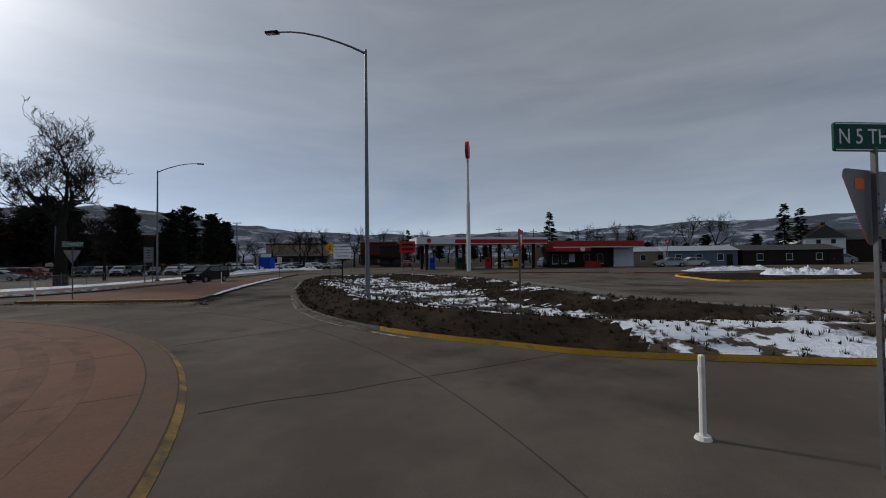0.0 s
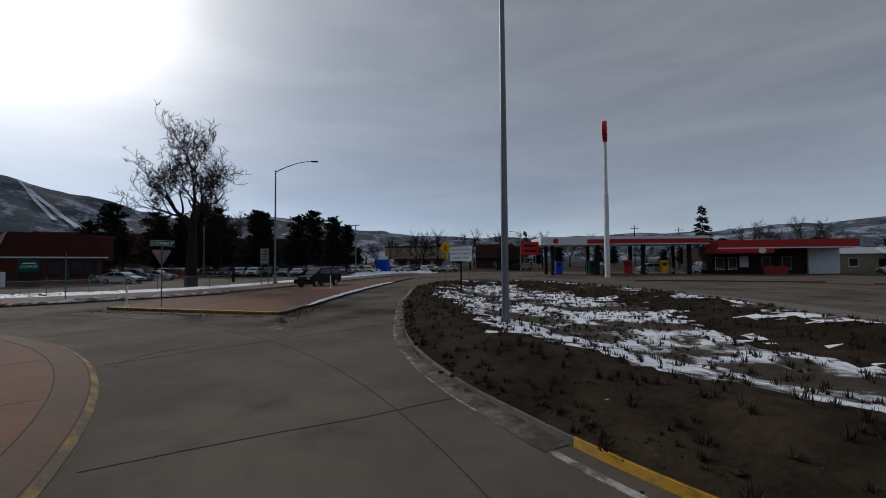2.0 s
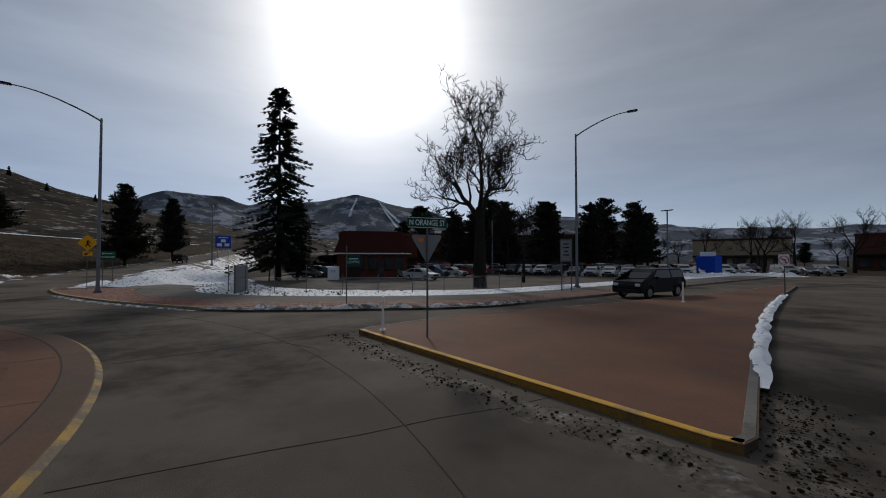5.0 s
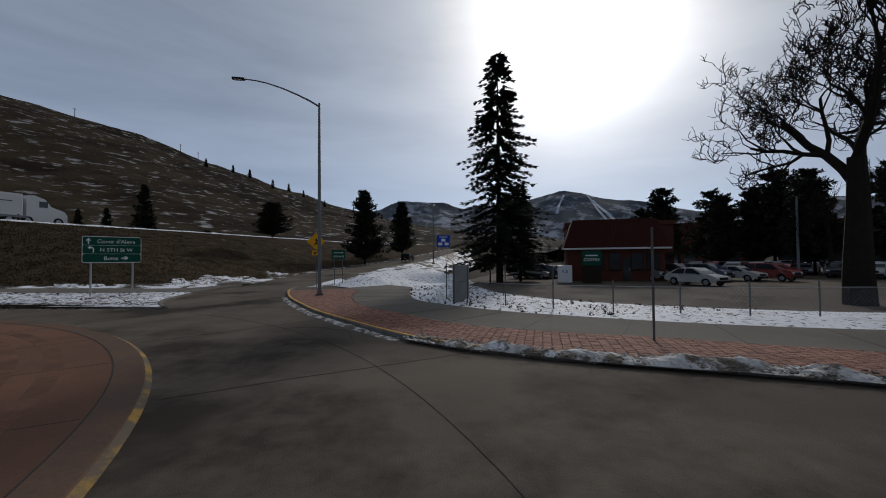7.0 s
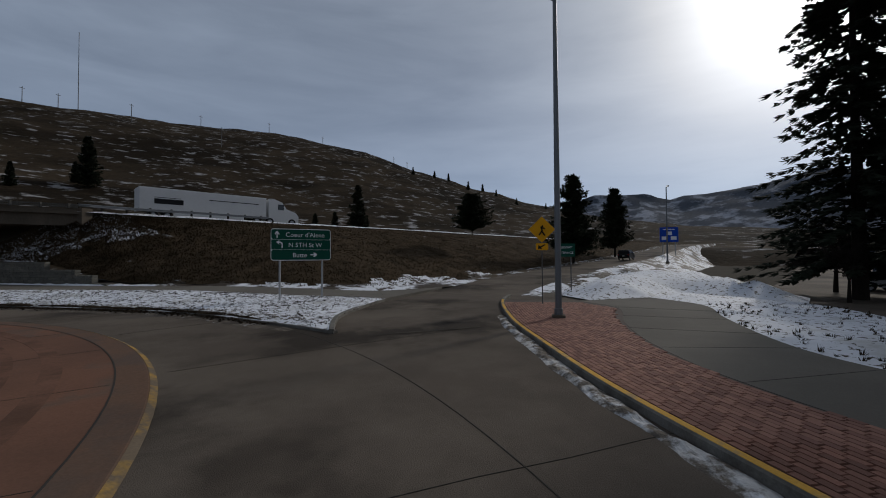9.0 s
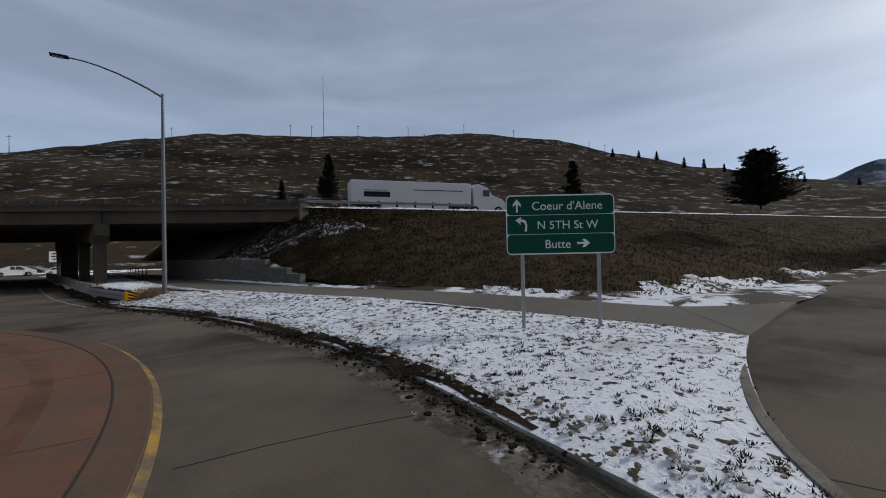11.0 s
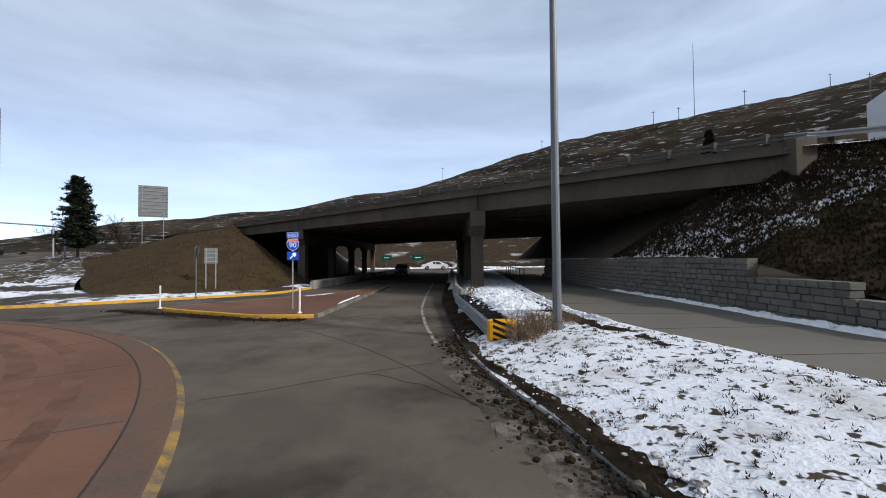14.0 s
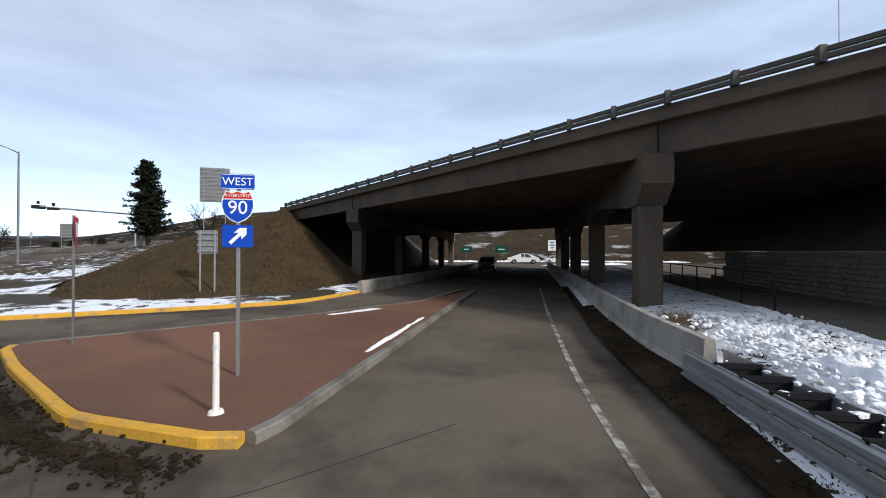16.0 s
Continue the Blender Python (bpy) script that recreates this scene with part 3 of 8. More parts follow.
def make_pavements():
    k0 = min(range(len(N_KERB)), key=lambda i: (N_KERB[i] - N_BRICK[0]).length)
    tagged(part("pavement", slab(band(offset(N_KERB[k0:], -0.16), N_BRICK), -0.05, 0.13), JOINT), "sandy bed of the red brick pavement strip", "pavement", kind="structure")
    tagged(part("pavement", slab(band(N_BRICK, N_PATH), -0.05, 0.14), SLAB), "grey concrete pavement beside the brick strip", "pavement", kind="structure")
    lip = [(-a, u) for a, u in KERB_PROFILE][::-1]
    tagged(part("kerb", sweep(N_KERB[k0 - 6:], lip), KERB), "dirty concrete kerb of the brick pavement", "kerb", kind="structure")
    s0 = min(range(len(N_KERB)), key=lambda i: (N_KERB[i] - Vector((-36.2, 21.1, 0))).length)
    tagged(part("trim", sweep(offset(N_KERB[k0:s0 + 8], -0.02), [(-0.14, 0.156), (-0.14, 0.16), (-0.02, 0.16), (-0.02, 0.156)]), KERB_YELLOW), "yellow paint on the kerb top", "road marking", kind="structure")
    yard = band(N_PATH, N_YARD)
    bumpy_verge("verge", yard, lambda x, y, d: 0.12 + 0.1 * min(d, 1) * (0.5 + fractal(x, y, 0.7)), 0.9, SNOW_GRASS, "snowy grass strip behind the concrete pavement")
    mound = [(-59.5, 17.2), (-63, 15.0), (-69, 16.0), (-79, 19.2), (-88, 22.6), (-86, 27), (-74, 28.5), (-64, 29), (-60, 27.2), (-65.6, 22.9), (-61.6, 20.5)]
    bumpy_verge("verge", mound, lambda x, y, d: 0.08 + 0.34 * min(d, 3) + 0.25 * min(d, 1) * fractal(x, y, 0.5), 0.8, SNOW_GRASS, "humped snowy bank between the pavement and the ramp")


make_pavements()

# ---- snowy median with the direction sign, and the path behind it ----
W_ROAD = V3(catmull([(-47.0, 8.9), (-47.6, 7), (-48.3, 4), (-48.9, 1), (-49.2, -2.5), (-49.1, -5.5), (-48.8, -9), (-48.4, -12.4), (-47.7, -15.5), (-46.9, -18), (-46.35, -21), (-45.95, -25), (-45.5, -29.5), (-45.2, -34), (-45.1, -40), (-45, -52), (-44.4, -80)], 8))
W_RAMP = V3(catmull([(-47.0, 8.9), (-50, 7.2), (-53.6, 6.3), (-56.7, 5.9)], 8))
W_FRONT = V3(catmull([(-56.7, 5.9), (-57, 3), (-56.5, 0), (-55.5, -3.5), (-54.5, -7), (-53.3, -11), (-52.6, -14.8), (-51.8, -18), (-50.9, -21), (-50.3, -24.5), (-50.2, -30), (-50.4, -36.5), (-50.8, -48), (-52, -80)], 8))
W_BACK = V3(catmull([(-66, 6.2), (-62, 3.2), (-60.8, -1), (-59.2, -4.8), (-57.8, -8.4), (-56.7, -12), (-56.1, -17), (-55.8, -21.9), (-55.6, -26.8), (-54.9, -32.9), (-54.6, -41), (-54.8, -50), (-56, -80)], 8))


def path_z(y):
    """The path climbs a little from the ramp to the bridge."""
    t = max(0.0, min(1.0, (3.0 - y) / 12.0))
    return 0.18 + 0.42 * t * t * (3 - 2 * t)


MEDIAN = [(p.x, p.y) for p in W_RAMP[:-1]] + [(p.x, p.y) for p in W_FRONT if p.y > -80] + [(p.x, p.y) for p in reversed(W_ROAD[1:]) if p.y > -79.9]


def median_height(x, y, d):
    road, path = line_distance((x, y), W_ROAD[::3]), line_distance((x, y), W_FRONT[::3])
    base = 0.1 + (path_z(y) - 0.1) * road / max(road + path, 0.01)
    return base + 0.1 * min(d / 1.2, 1) + 0.06 * fractal(x, y, 0.5) * min(d, 1)


def path_slab():
    """The path as a solid band that climbs with the ground."""
    n = 120
    a, b = ([line[min(int(f), len(line) - 2)].lerp(line[min(int(f), len(line) - 2) + 1], f - min(int(f), len(line) - 2)) for f in ((len(line) - 1) * i / n for i in range(n + 1))] for line in (W_FRONT, W_BACK))
    verts = [(p.x, p.y, path_z(p.y) - d) for d in (0.0, 0.7) for line in (a, b) for p in line]
    k = n + 1
    faces = []
    for i in range(n):
        faces += [(i, i + 1, k + i + 1, k + i), (2 * k + i, i, i + 1, 2 * k + i + 1)[::-1], (k + i, k + i + 1, 3 * k + i + 1, 3 * k + i)[::-1]]
    return verts, faces + [(0, k, 3 * k, 2 * k)]


def make_median():
    bumpy_verge("verge", MEDIAN, median_height, 0.8, SNOW_GRASS, "snow-covered grass median with dead tufts showing through", DIRT,
                lambda x, y, d: (y < -21.5 and x > -46.9 - 0.06 * (y + 21.6)))
    lip = [(-a, u) for a, u in KERB_PROFILE][::-1]
    tagged(part("kerb", sweep(W_ROAD[:84], [(a - 0.05, u * 0.62) for a, u in KERB_PROFILE]), KERB), "concrete kerb along the snowy median", "kerb", kind="structure")
    tagged(part("kerb", sweep(W_RAMP, lip), KERB), "concrete kerb along the ramp", "kerb", kind="structure")
    tagged(part("pavement", path_slab(), SLAB), "grey shared path of concrete slabs behind the snowy median", "path", kind="structure")


make_median()


# ---- ramp that climbs to the west ----
RAMP_MID = catmull([(-50, 10.4, 0.006), (-57, 9.3, 0.008), (-68.7, 10.1, 0.1), (-80.4, 12.6, 0.5), (-95.5, 17, 1.1), (-120.5, 25.5, 2.1), (-159, 38, 4.3), (-200, 54, 6.8), (-300, 92, 10)], 8)


def make_ramp():
    left, right = offset(RAMP_MID, -4.2), offset(RAMP_MID, 3.4)
    tagged(part("road", strip(left, right), ASPHALT), "grey on-ramp climbing beside the embankment", "road", kind="structure")
    edge = [p + Vector((0, 0, 0.05)) for p in offset(RAMP_MID, -8.5)]
    tagged(part("verge", strip(edge[20:], left[20:]), BANKGRASS, smooth=True), "snow-flecked grass between ramp and embankment", "verge", kind="structure")
    a, b = offset(RAMP_MID[12:], 3.4), offset(RAMP_MID[12:], 11)

    def bank(u, v):
        f = u ** 1.4 * (len(a) - 1)
        i = min(int(f), len(a) - 2)
        p, q = a[i].lerp(a[i + 1], f - i), b[i].lerp(b[i + 1], f - i)
        r = p.lerp(q, v)
        r.z = (p.z + 0.1) * (1 - v) ** 1.5 - 0.1 + math.sin(math.pi * v) * (0.3 + 0.45 * fractal(r.x, r.y, 0.25) + 0.2 * fractal(r.x, r.y, 0.9)) * min(1, 6 * u)
        return tuple(r)
    tagged(part("verge", sheet(150, 18, bank), SNOW_DITCH, smooth=True), "snowy bank beside the ramp", "verge", kind="structure")


make_ramp()

# ---- motorway: deck line, embankments ----
CREST = [(14.37, -86.31, 6.90), (-0.56, -74.57, 6.95), (-16.52, -62.02, 7.00), (-22.96, -56.95, 7.02), (-29.33, -51.95, 7.04), (-38.45, -44.78, 7.06), (-47.57, -37.61, 7.07), (-54.01, -32.54, 7.07), (-60.30, -27.60, 7.07), (-62, -27, 7.08), (-63.8, -26.4, 7.1), (-65.6, -25.7, 7.1), (-68, -24.9, 7.15), (-71.5, -23.6, 7.2), (-76, -21.8, 7.2), (-81, -19.3, 7.2), (-88, -16, 7.25), (-97, -11.5, 7.3), (-108, -6.5, 7.3), (-130, 2, 7.5), (-165, 14, 8), (-240, 40, 10)]
CREST = catmull(CREST, 8)
I_LEFT, I_RIGHT = 2 * 8, 8 * 8  # where the bridge starts and ends on the line


def toe_right(s):
    """Foot of the slope right of the bridge, s from 0 to 1 along it."""
    pts = catmull([(-55.3, -34, 2.45), (-56, -28, 2.45), (-56.25, -24.5, 2.3), (-56.5, -21, 1.6), (-56.95, -17, 0.85), (-58, -12, 0.72), (-60, -6, 0.6), (-63.2, 0.5, 0.3), (-72, 4, 0.25), (-84, 7.2, 0.6), (-98, 11.5, 1.0), (-122, 19, 2.0), (-165, 34, 4.6), (-235, 62, 8)], 8)
    f = s * (len(pts) - 1)
    i = min(int(f), len(pts) - 2)
    return pts[i].lerp(pts[i + 1], f - i)


CONE = []


def make_embankments():
    top = CREST[I_RIGHT:]

    def slope(u, v):
        f = u ** 1.35 * (len(top) - 1)
        i = min(int(f), len(top) - 2)
        t = top[i].lerp(top[i + 1], f - i)
        b = toe_right(u ** 1.35)
        p = b.lerp(t, v)
        p.z += 0.25 * math.sin(math.pi * v) * (0.6 + fractal(p.x, p.y, 0.16)) + 0.12 * math.sin(math.pi * v) * fractal(p.x, p.y, 0.9)
        return p
    bank = part("embankment", sheet(330, 40, slope), EMBANK, smooth=True)
    bank.data.materials.append(SNOW_DITCH)
    for p in bank.data.polygons:
        c = p.center
        low = c.z < 0.7 + 0.7 * fractal(c.x, c.y, 0.3, 2) and c.y > -19
        end = (c.x + 56) * 0.45 + (c.y + 25.6) * 0.9 < 1.2 * fractal(c.x, c.y, 0.5, 2) and c.x > -64
        p.material_index = 1 if low or end else 0
    tagged(bank, "steep brown grass embankment with scraps of snow", "embankment", kind="structure")
    # flat top of the motorway, from end to end behind the crest
    a, b = [p + Vector((0, 0, 0.02)) for p in top], [p + Vector((0, 0, 0.05)) for p in offset(top, -26)]
    tagged(part("road", strip(a, b), ASPHALT), "motorway surface on top of the embankment", "road", kind="structure")
    # the cone left of the bridge
    feet = catmull([(-31.3, -50, 0.05), (-31.4, -44, 0.08), (-30.4, -40.3, 0.1), (-28.2, -37.8, 0.12), (-25, -36.2, 0.12), (-21, -36.8, 0.2), (-14, -43, 0.6), (-4, -54, 1.4), (8, -66, 2.2)], 8)

    def cone(u, v):
        f = u * (len(feet) - 1)
        i = min(int(f), len(feet) - 2)
        foot = feet[i].lerp(feet[i + 1], f - i)
        crest = Vector((-17.4, -60.4, 6.8)).lerp(Vector((-0.6, -74.0, 6.7)), max(0, u - 0.5) / 0.5)
        p = foot.lerp(crest, v)
        p.z += 0.3 * math.sin(math.pi * v) * (0.4 + fractal(p.x, p.y, 0.2)) + 0.1 * math.sin(math.pi * v) * fractal(p.x, p.y, 0.9)
        return p
    CONE.append(cone)
    tagged(part("embankment", sheet(80, 18, cone), GRASS, smooth=True), "dry brown grass cone of the left embankment", "embankment", kind="structure")
    top = CREST[:I_LEFT + 1]
    a, b = [p + Vector((0, 0, 0.02)) for p in top], [p + Vector((0, 0, 0.05)) for p in offset(top, -26)]
    tagged(part("road", strip(a, b), ASPHALT), "motorway surface beyond the bridge", "road", kind="structure")


make_embankments()


def make_bridge():
    line = CREST[I_LEFT:I_RIGHT + 1]
    bridge = tagged(empty("bridge"), "brown-grey concrete motorway bridge on hammerhead piers", "bridge")
    W = 44.0
    S = Vector((0.03, -0.9995, 0))  # the piers stand along the lower road, skewed to the deck

    def skewed(profile):
        ring = [[p - S * a + Vector((0, 0, u)) for a, u in profile] for p in line]
        k = len(profile)
        verts = [tuple(v) for r in ring for v in r]
        faces = [(i * k + j, i * k + (j + 1) % k, (i + 1) * k + (j + 1) % k, (i + 1) * k + j) for i in range(len(ring) - 1) for j in range(k)]
        return verts, faces + [tuple(range(k - 1, -1, -1)), tuple(range((len(ring) - 1) * k, len(ring) * k))]
    deck = [(0.35, -0.28), (0.35, 0.0), (0.05, 0.0), (0.05, 0.28), (-0.25, 0.28), (-0.25, 0.0), (-W, 0.0), (-W, -0.28)]
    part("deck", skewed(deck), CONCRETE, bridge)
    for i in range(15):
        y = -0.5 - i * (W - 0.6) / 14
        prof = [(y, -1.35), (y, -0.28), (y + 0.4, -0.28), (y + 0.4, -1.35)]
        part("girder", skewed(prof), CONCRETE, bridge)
    # rail: posts and two bars
    for h in (0.4, 0.58):
        part("rail", sweep(offset(line, 0.1), [(-0.07, h - 0.065), (-0.07, h + 0.065), (0.05, h + 0.065), (0.05, h - 0.065)]), RAIL_STEEL, bridge)
    rail_post = None
    for p in resample(offset(line, 0.12), 1.9):
        if rail_post is None:
            rail_post = part("rail_post", boxed(-0.09, -0.12, 0.25, 0.09, 0.1, 0.7, 0.015), RAIL_STEEL, bridge)
            rail_post.matrix_basis = Matrix.Translation(p)
        else:
            q = rail_post.copy()
            scene.collection.objects.link(q)
            q.matrix_basis = Matrix.Translation(p)
    # hammerhead piers
    for (i, name) in ((4 * 8, "left"), (6 * 8, "right")):
        c = CREST[i]
        rot = math.degrees(math.atan2(S.y, S.x))
        m = Matrix.Translation((c.x, c.y, 0)) @ pose(0, 0, 0, 0, 0, rot)
        bm = bmesh.new()
        z1, z0 = c.z - 1.35, c.z - 3.0
        # tapered cap with a haunch at each column
        cols = (1.2, 12.3, 23.6, 34.0, W - 1.3)
        prof = [(-0.15, z1), (W + 0.1, z1), (W + 0.1, z1 - 1.0)]
        for x in reversed(cols):
            prof += [(x + 0.55, z0), (x - 0.55, z0)] + ([(x - 1.6, z0 + 0.55), (x - 5.0, z0 + 0.55)] if x > 3 else [])
            if x > 3 and x < W - 2:
                prof.insert(-4, (x + 1.6, z0 + 0.55))
        prof += [(-0.15, z1 - 1.0)]
        f = bm.faces.new([bm.verts.new((x, -0.5, z)) for x, z in prof])
        g = bmesh.ops.extrude_face_region(bm, geom=[f])
        bmesh.ops.translate(bm, verts=[v for v in g["geom"] if isinstance(v, bmesh.types.BMVert)], vec=(0, 1.0, 0))
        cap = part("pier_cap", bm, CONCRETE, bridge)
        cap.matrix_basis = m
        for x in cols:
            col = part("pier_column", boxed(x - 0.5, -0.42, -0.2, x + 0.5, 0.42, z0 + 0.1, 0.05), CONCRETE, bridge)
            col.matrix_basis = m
    # dark expansion gaps in the outer girder over the piers
    for i in (4 * 8, 6 * 8):
        c = CREST[i]
        t = (CREST[i + 1] - CREST[i - 1]).normalized()
        gap = part("expansion_gap", boxed(-0.02, -0.03, -1.3, 0.02, 0.03, -0.3), DARK, bridge)
        gap.matrix_basis = Matrix.Translation((c.x - S.x * 0.12 , c.y - S.y * 0.12, c.z)) @ pose(0, 0, 0, 0, 0, math.degrees(math.atan2(t.y, t.x)))
    # abutments
    for i, s in ((I_LEFT, 1), (I_RIGHT, -1)):
        c = CREST[i]
        t = (CREST[i + 1] - CREST[i - 1]).to_2d().normalized()
        rot = math.degrees(math.atan2(S.y, S.x)) - 90
        ab = part("abutment", boxed(-0.5, -0.25, -1.7, 0.4, W + 0.3, 0.3, 0.04), CONCRETE, bridge)
        ab.matrix_basis = Matrix.Translation((c.x - t.x * 0.6 * s, c.y - t.y * 0.6 * s, c.z)) @ pose(0, 0, 0, 0, 0, rot)
    return bridge


make_bridge()


def make_underbridge():
    """Paved slopes under both ends of the deck."""
    low = catmull([(-56, -28.5, 2.42), (-55.3, -34, 2.42), (-55.0, -42, 2.42), (-55.2, -55, 2.42), (-55.5, -75, 2.42)], 6)
    top = catmull([(-60.2, -27.8, 5.75), (-60.0, -33, 5.75), (-59.7, -45, 5.75), (-59.3, -58, 5.75), (-58.9, -72, 5.75)], 6)
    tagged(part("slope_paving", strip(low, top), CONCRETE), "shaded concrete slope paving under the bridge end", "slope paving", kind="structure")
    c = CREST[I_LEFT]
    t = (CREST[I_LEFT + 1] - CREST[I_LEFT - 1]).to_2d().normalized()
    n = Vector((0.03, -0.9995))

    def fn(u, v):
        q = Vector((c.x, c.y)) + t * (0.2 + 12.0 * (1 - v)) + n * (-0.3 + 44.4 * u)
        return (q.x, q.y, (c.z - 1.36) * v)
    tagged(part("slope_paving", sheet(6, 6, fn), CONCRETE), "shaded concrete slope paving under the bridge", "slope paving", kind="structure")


make_underbridge()


HILL_SKYLINE = ((60, 75, 86, 95, 104, 118, 127, 138, 151, 165, 172, 182, 187, 193.8, 197.5, 202.4, 209, 213, 220, 226, 232, 240, 250), (3.0, 4.5, 6.2, 8.2, 11.3, 15.6, 16.8, 17.2, 16.8, 16.0, 14.4, 11.5, 10.0, 9.4, 8.3, 7.1, 6.4, 5.5, 4.8, 3.3, 2.1, 1.5, 0.6))
HILL_FOOT = Vector((-45, 0))


def hill_z(yaw, r):
    """Height of the hill at a bearing and distance from the roundabout's west side."""
    el = float(np.interp(yaw, *HILL_SKYLINE)) - 0.25
    v = (r - 118) / 520
    d = heading(yaw)
    x, y = HILL_FOOT.x + d.x * r, HILL_FOOT.y + d.y * r
    z = 4 + (min(r, 440) * math.tan(radians(el)) - 4) * max(0.0, math.sin(min(v / 0.62, 1) * math.pi / 2)) ** 0.95
    if v > 0.62:
        z -= (v - 0.62) * 160
    z += (4 * fractal(x, y, 0.009, 4) + 1.2 * fractal(x, y, 0.05, 3)) * min(1, max(v, 0) * 4) * min(1, el / 9)
    z -= 9 * max(0.0, min(1.0, (yaw - 208) / 8)) * max(0.0, 1 - v / 0.35)
    return z - 8 * max(0, 0.06 - v) / 0.06


def make_hill():
    def fn(u, v):
        yaw, r = 60 + 190 * u, 118 + 520 * v
        d = heading(yaw)
        return (HILL_FOOT.x + d.x * r, HILL_FOOT.y + d.y * r, hill_z(yaw, r))
    tagged(part("hill", sheet(236, 90, fn), HILL, smooth=True), "bare brown grass hill streaked with thin snow", "hill", kind="structure")


make_hill()


def make_mountains():
    ridge_line = ((-75, -30, -15, 0, 20, 30, 36, 41, 48, 53, 60.8, 65.8, 70, 79, 82, 87.5, 92, 98, 110, 150, 190, 203, 215, 240, 262, 285),
                  (3.6, 3.8, 3.3, 3.2, 3.6, 4.6, 5.5, 6.0, 5.2, 5.9, 7.6, 8.6, 7.7, 6.7, 7.5, 7.6, 6.3, 5.6, 4.8, 4, 3.0, 2.4, 1.8, 1.4, 2.2, 3.6))

    def profile(yaw):
        return float(np.interp(yaw, *ridge_line))

    def fn(u, v):
        yaw = -75 + 360 * u
        d = heading(yaw)
        r = 2100 + 900 * v
        el = profile(yaw)
        x, y = d.x * r, d.y * r
        ridge = 0.35 * noise.ridged_multi_fractal(Vector((x * 0.0016, y * 0.0016, 0)), 0.9, 2.0, 5, 1.0, 2.0)
        z = r * math.tan(radians(el)) * (v ** 0.75) * (0.98 + 0.14 * ridge) + 14 * fractal(x, y, 0.006, 3) * v
        return (x, y, z)
    # ski runs; their snow colour carries the same painted blue haze
    for yaw, w, lean, v0, v1 in ((57.5, 0.6, 4.5, 0.35, 0.9), (60.0, 0.35, 2.6, 0.5, 0.97), (66.5, 0.3, -1.0, 0.6, 0.92)):
        def run(u, v, yaw=yaw, w=w, lean=lean, v0=v0, v1=v1):
            q = v0 + (v1 - v0) * v
            p = Vector(fn((yaw + lean * v + 0.07 * math.sin(9 * v + yaw) + w * (u - 0.5) * (1.3 - 0.6 * v) + 75) / 360, q))
            return tuple(p * 0.988)
        tagged(part("ski_run", sheet(3, 26, run), PISTE, smooth=True), "ski run cut through the mountain forest, snow colour dulled by painted haze", "ski run", kind="structure")
    tagged(part("mountain", sheet(500, 26, fn), MOUNTAIN, smooth=True), "distant forested mountains with snow, haze painted in as blue", "mountain", kind="structure")


make_mountains()


# ---- strip of snow and grass between the path and the slope, and paving details ----
def path_verge():
    back = [p for p in W_BACK if -41 < p.y < 6.3]
    out = [(p.x, p.y) for p in back[::3]] + [(-55.0, -40), (-55.9, -33), (-56.7, -26), (-57.2, -20), (-58.3, -14), (-60.8, -7), (-64.6, -0.5), (-73, 3), (-85, 6.4), (-88, 9.2), (-76, 7.6)]
    bumpy_verge("verge", out, lambda x, y, d: path_z(y) - 0.03 + 0.12 * min(d, 1) + 0.08 * fractal(x, y, 0.8), 0.9, SNOW_DITCH, "broken snow on grass at the embankment foot")


path_verge()


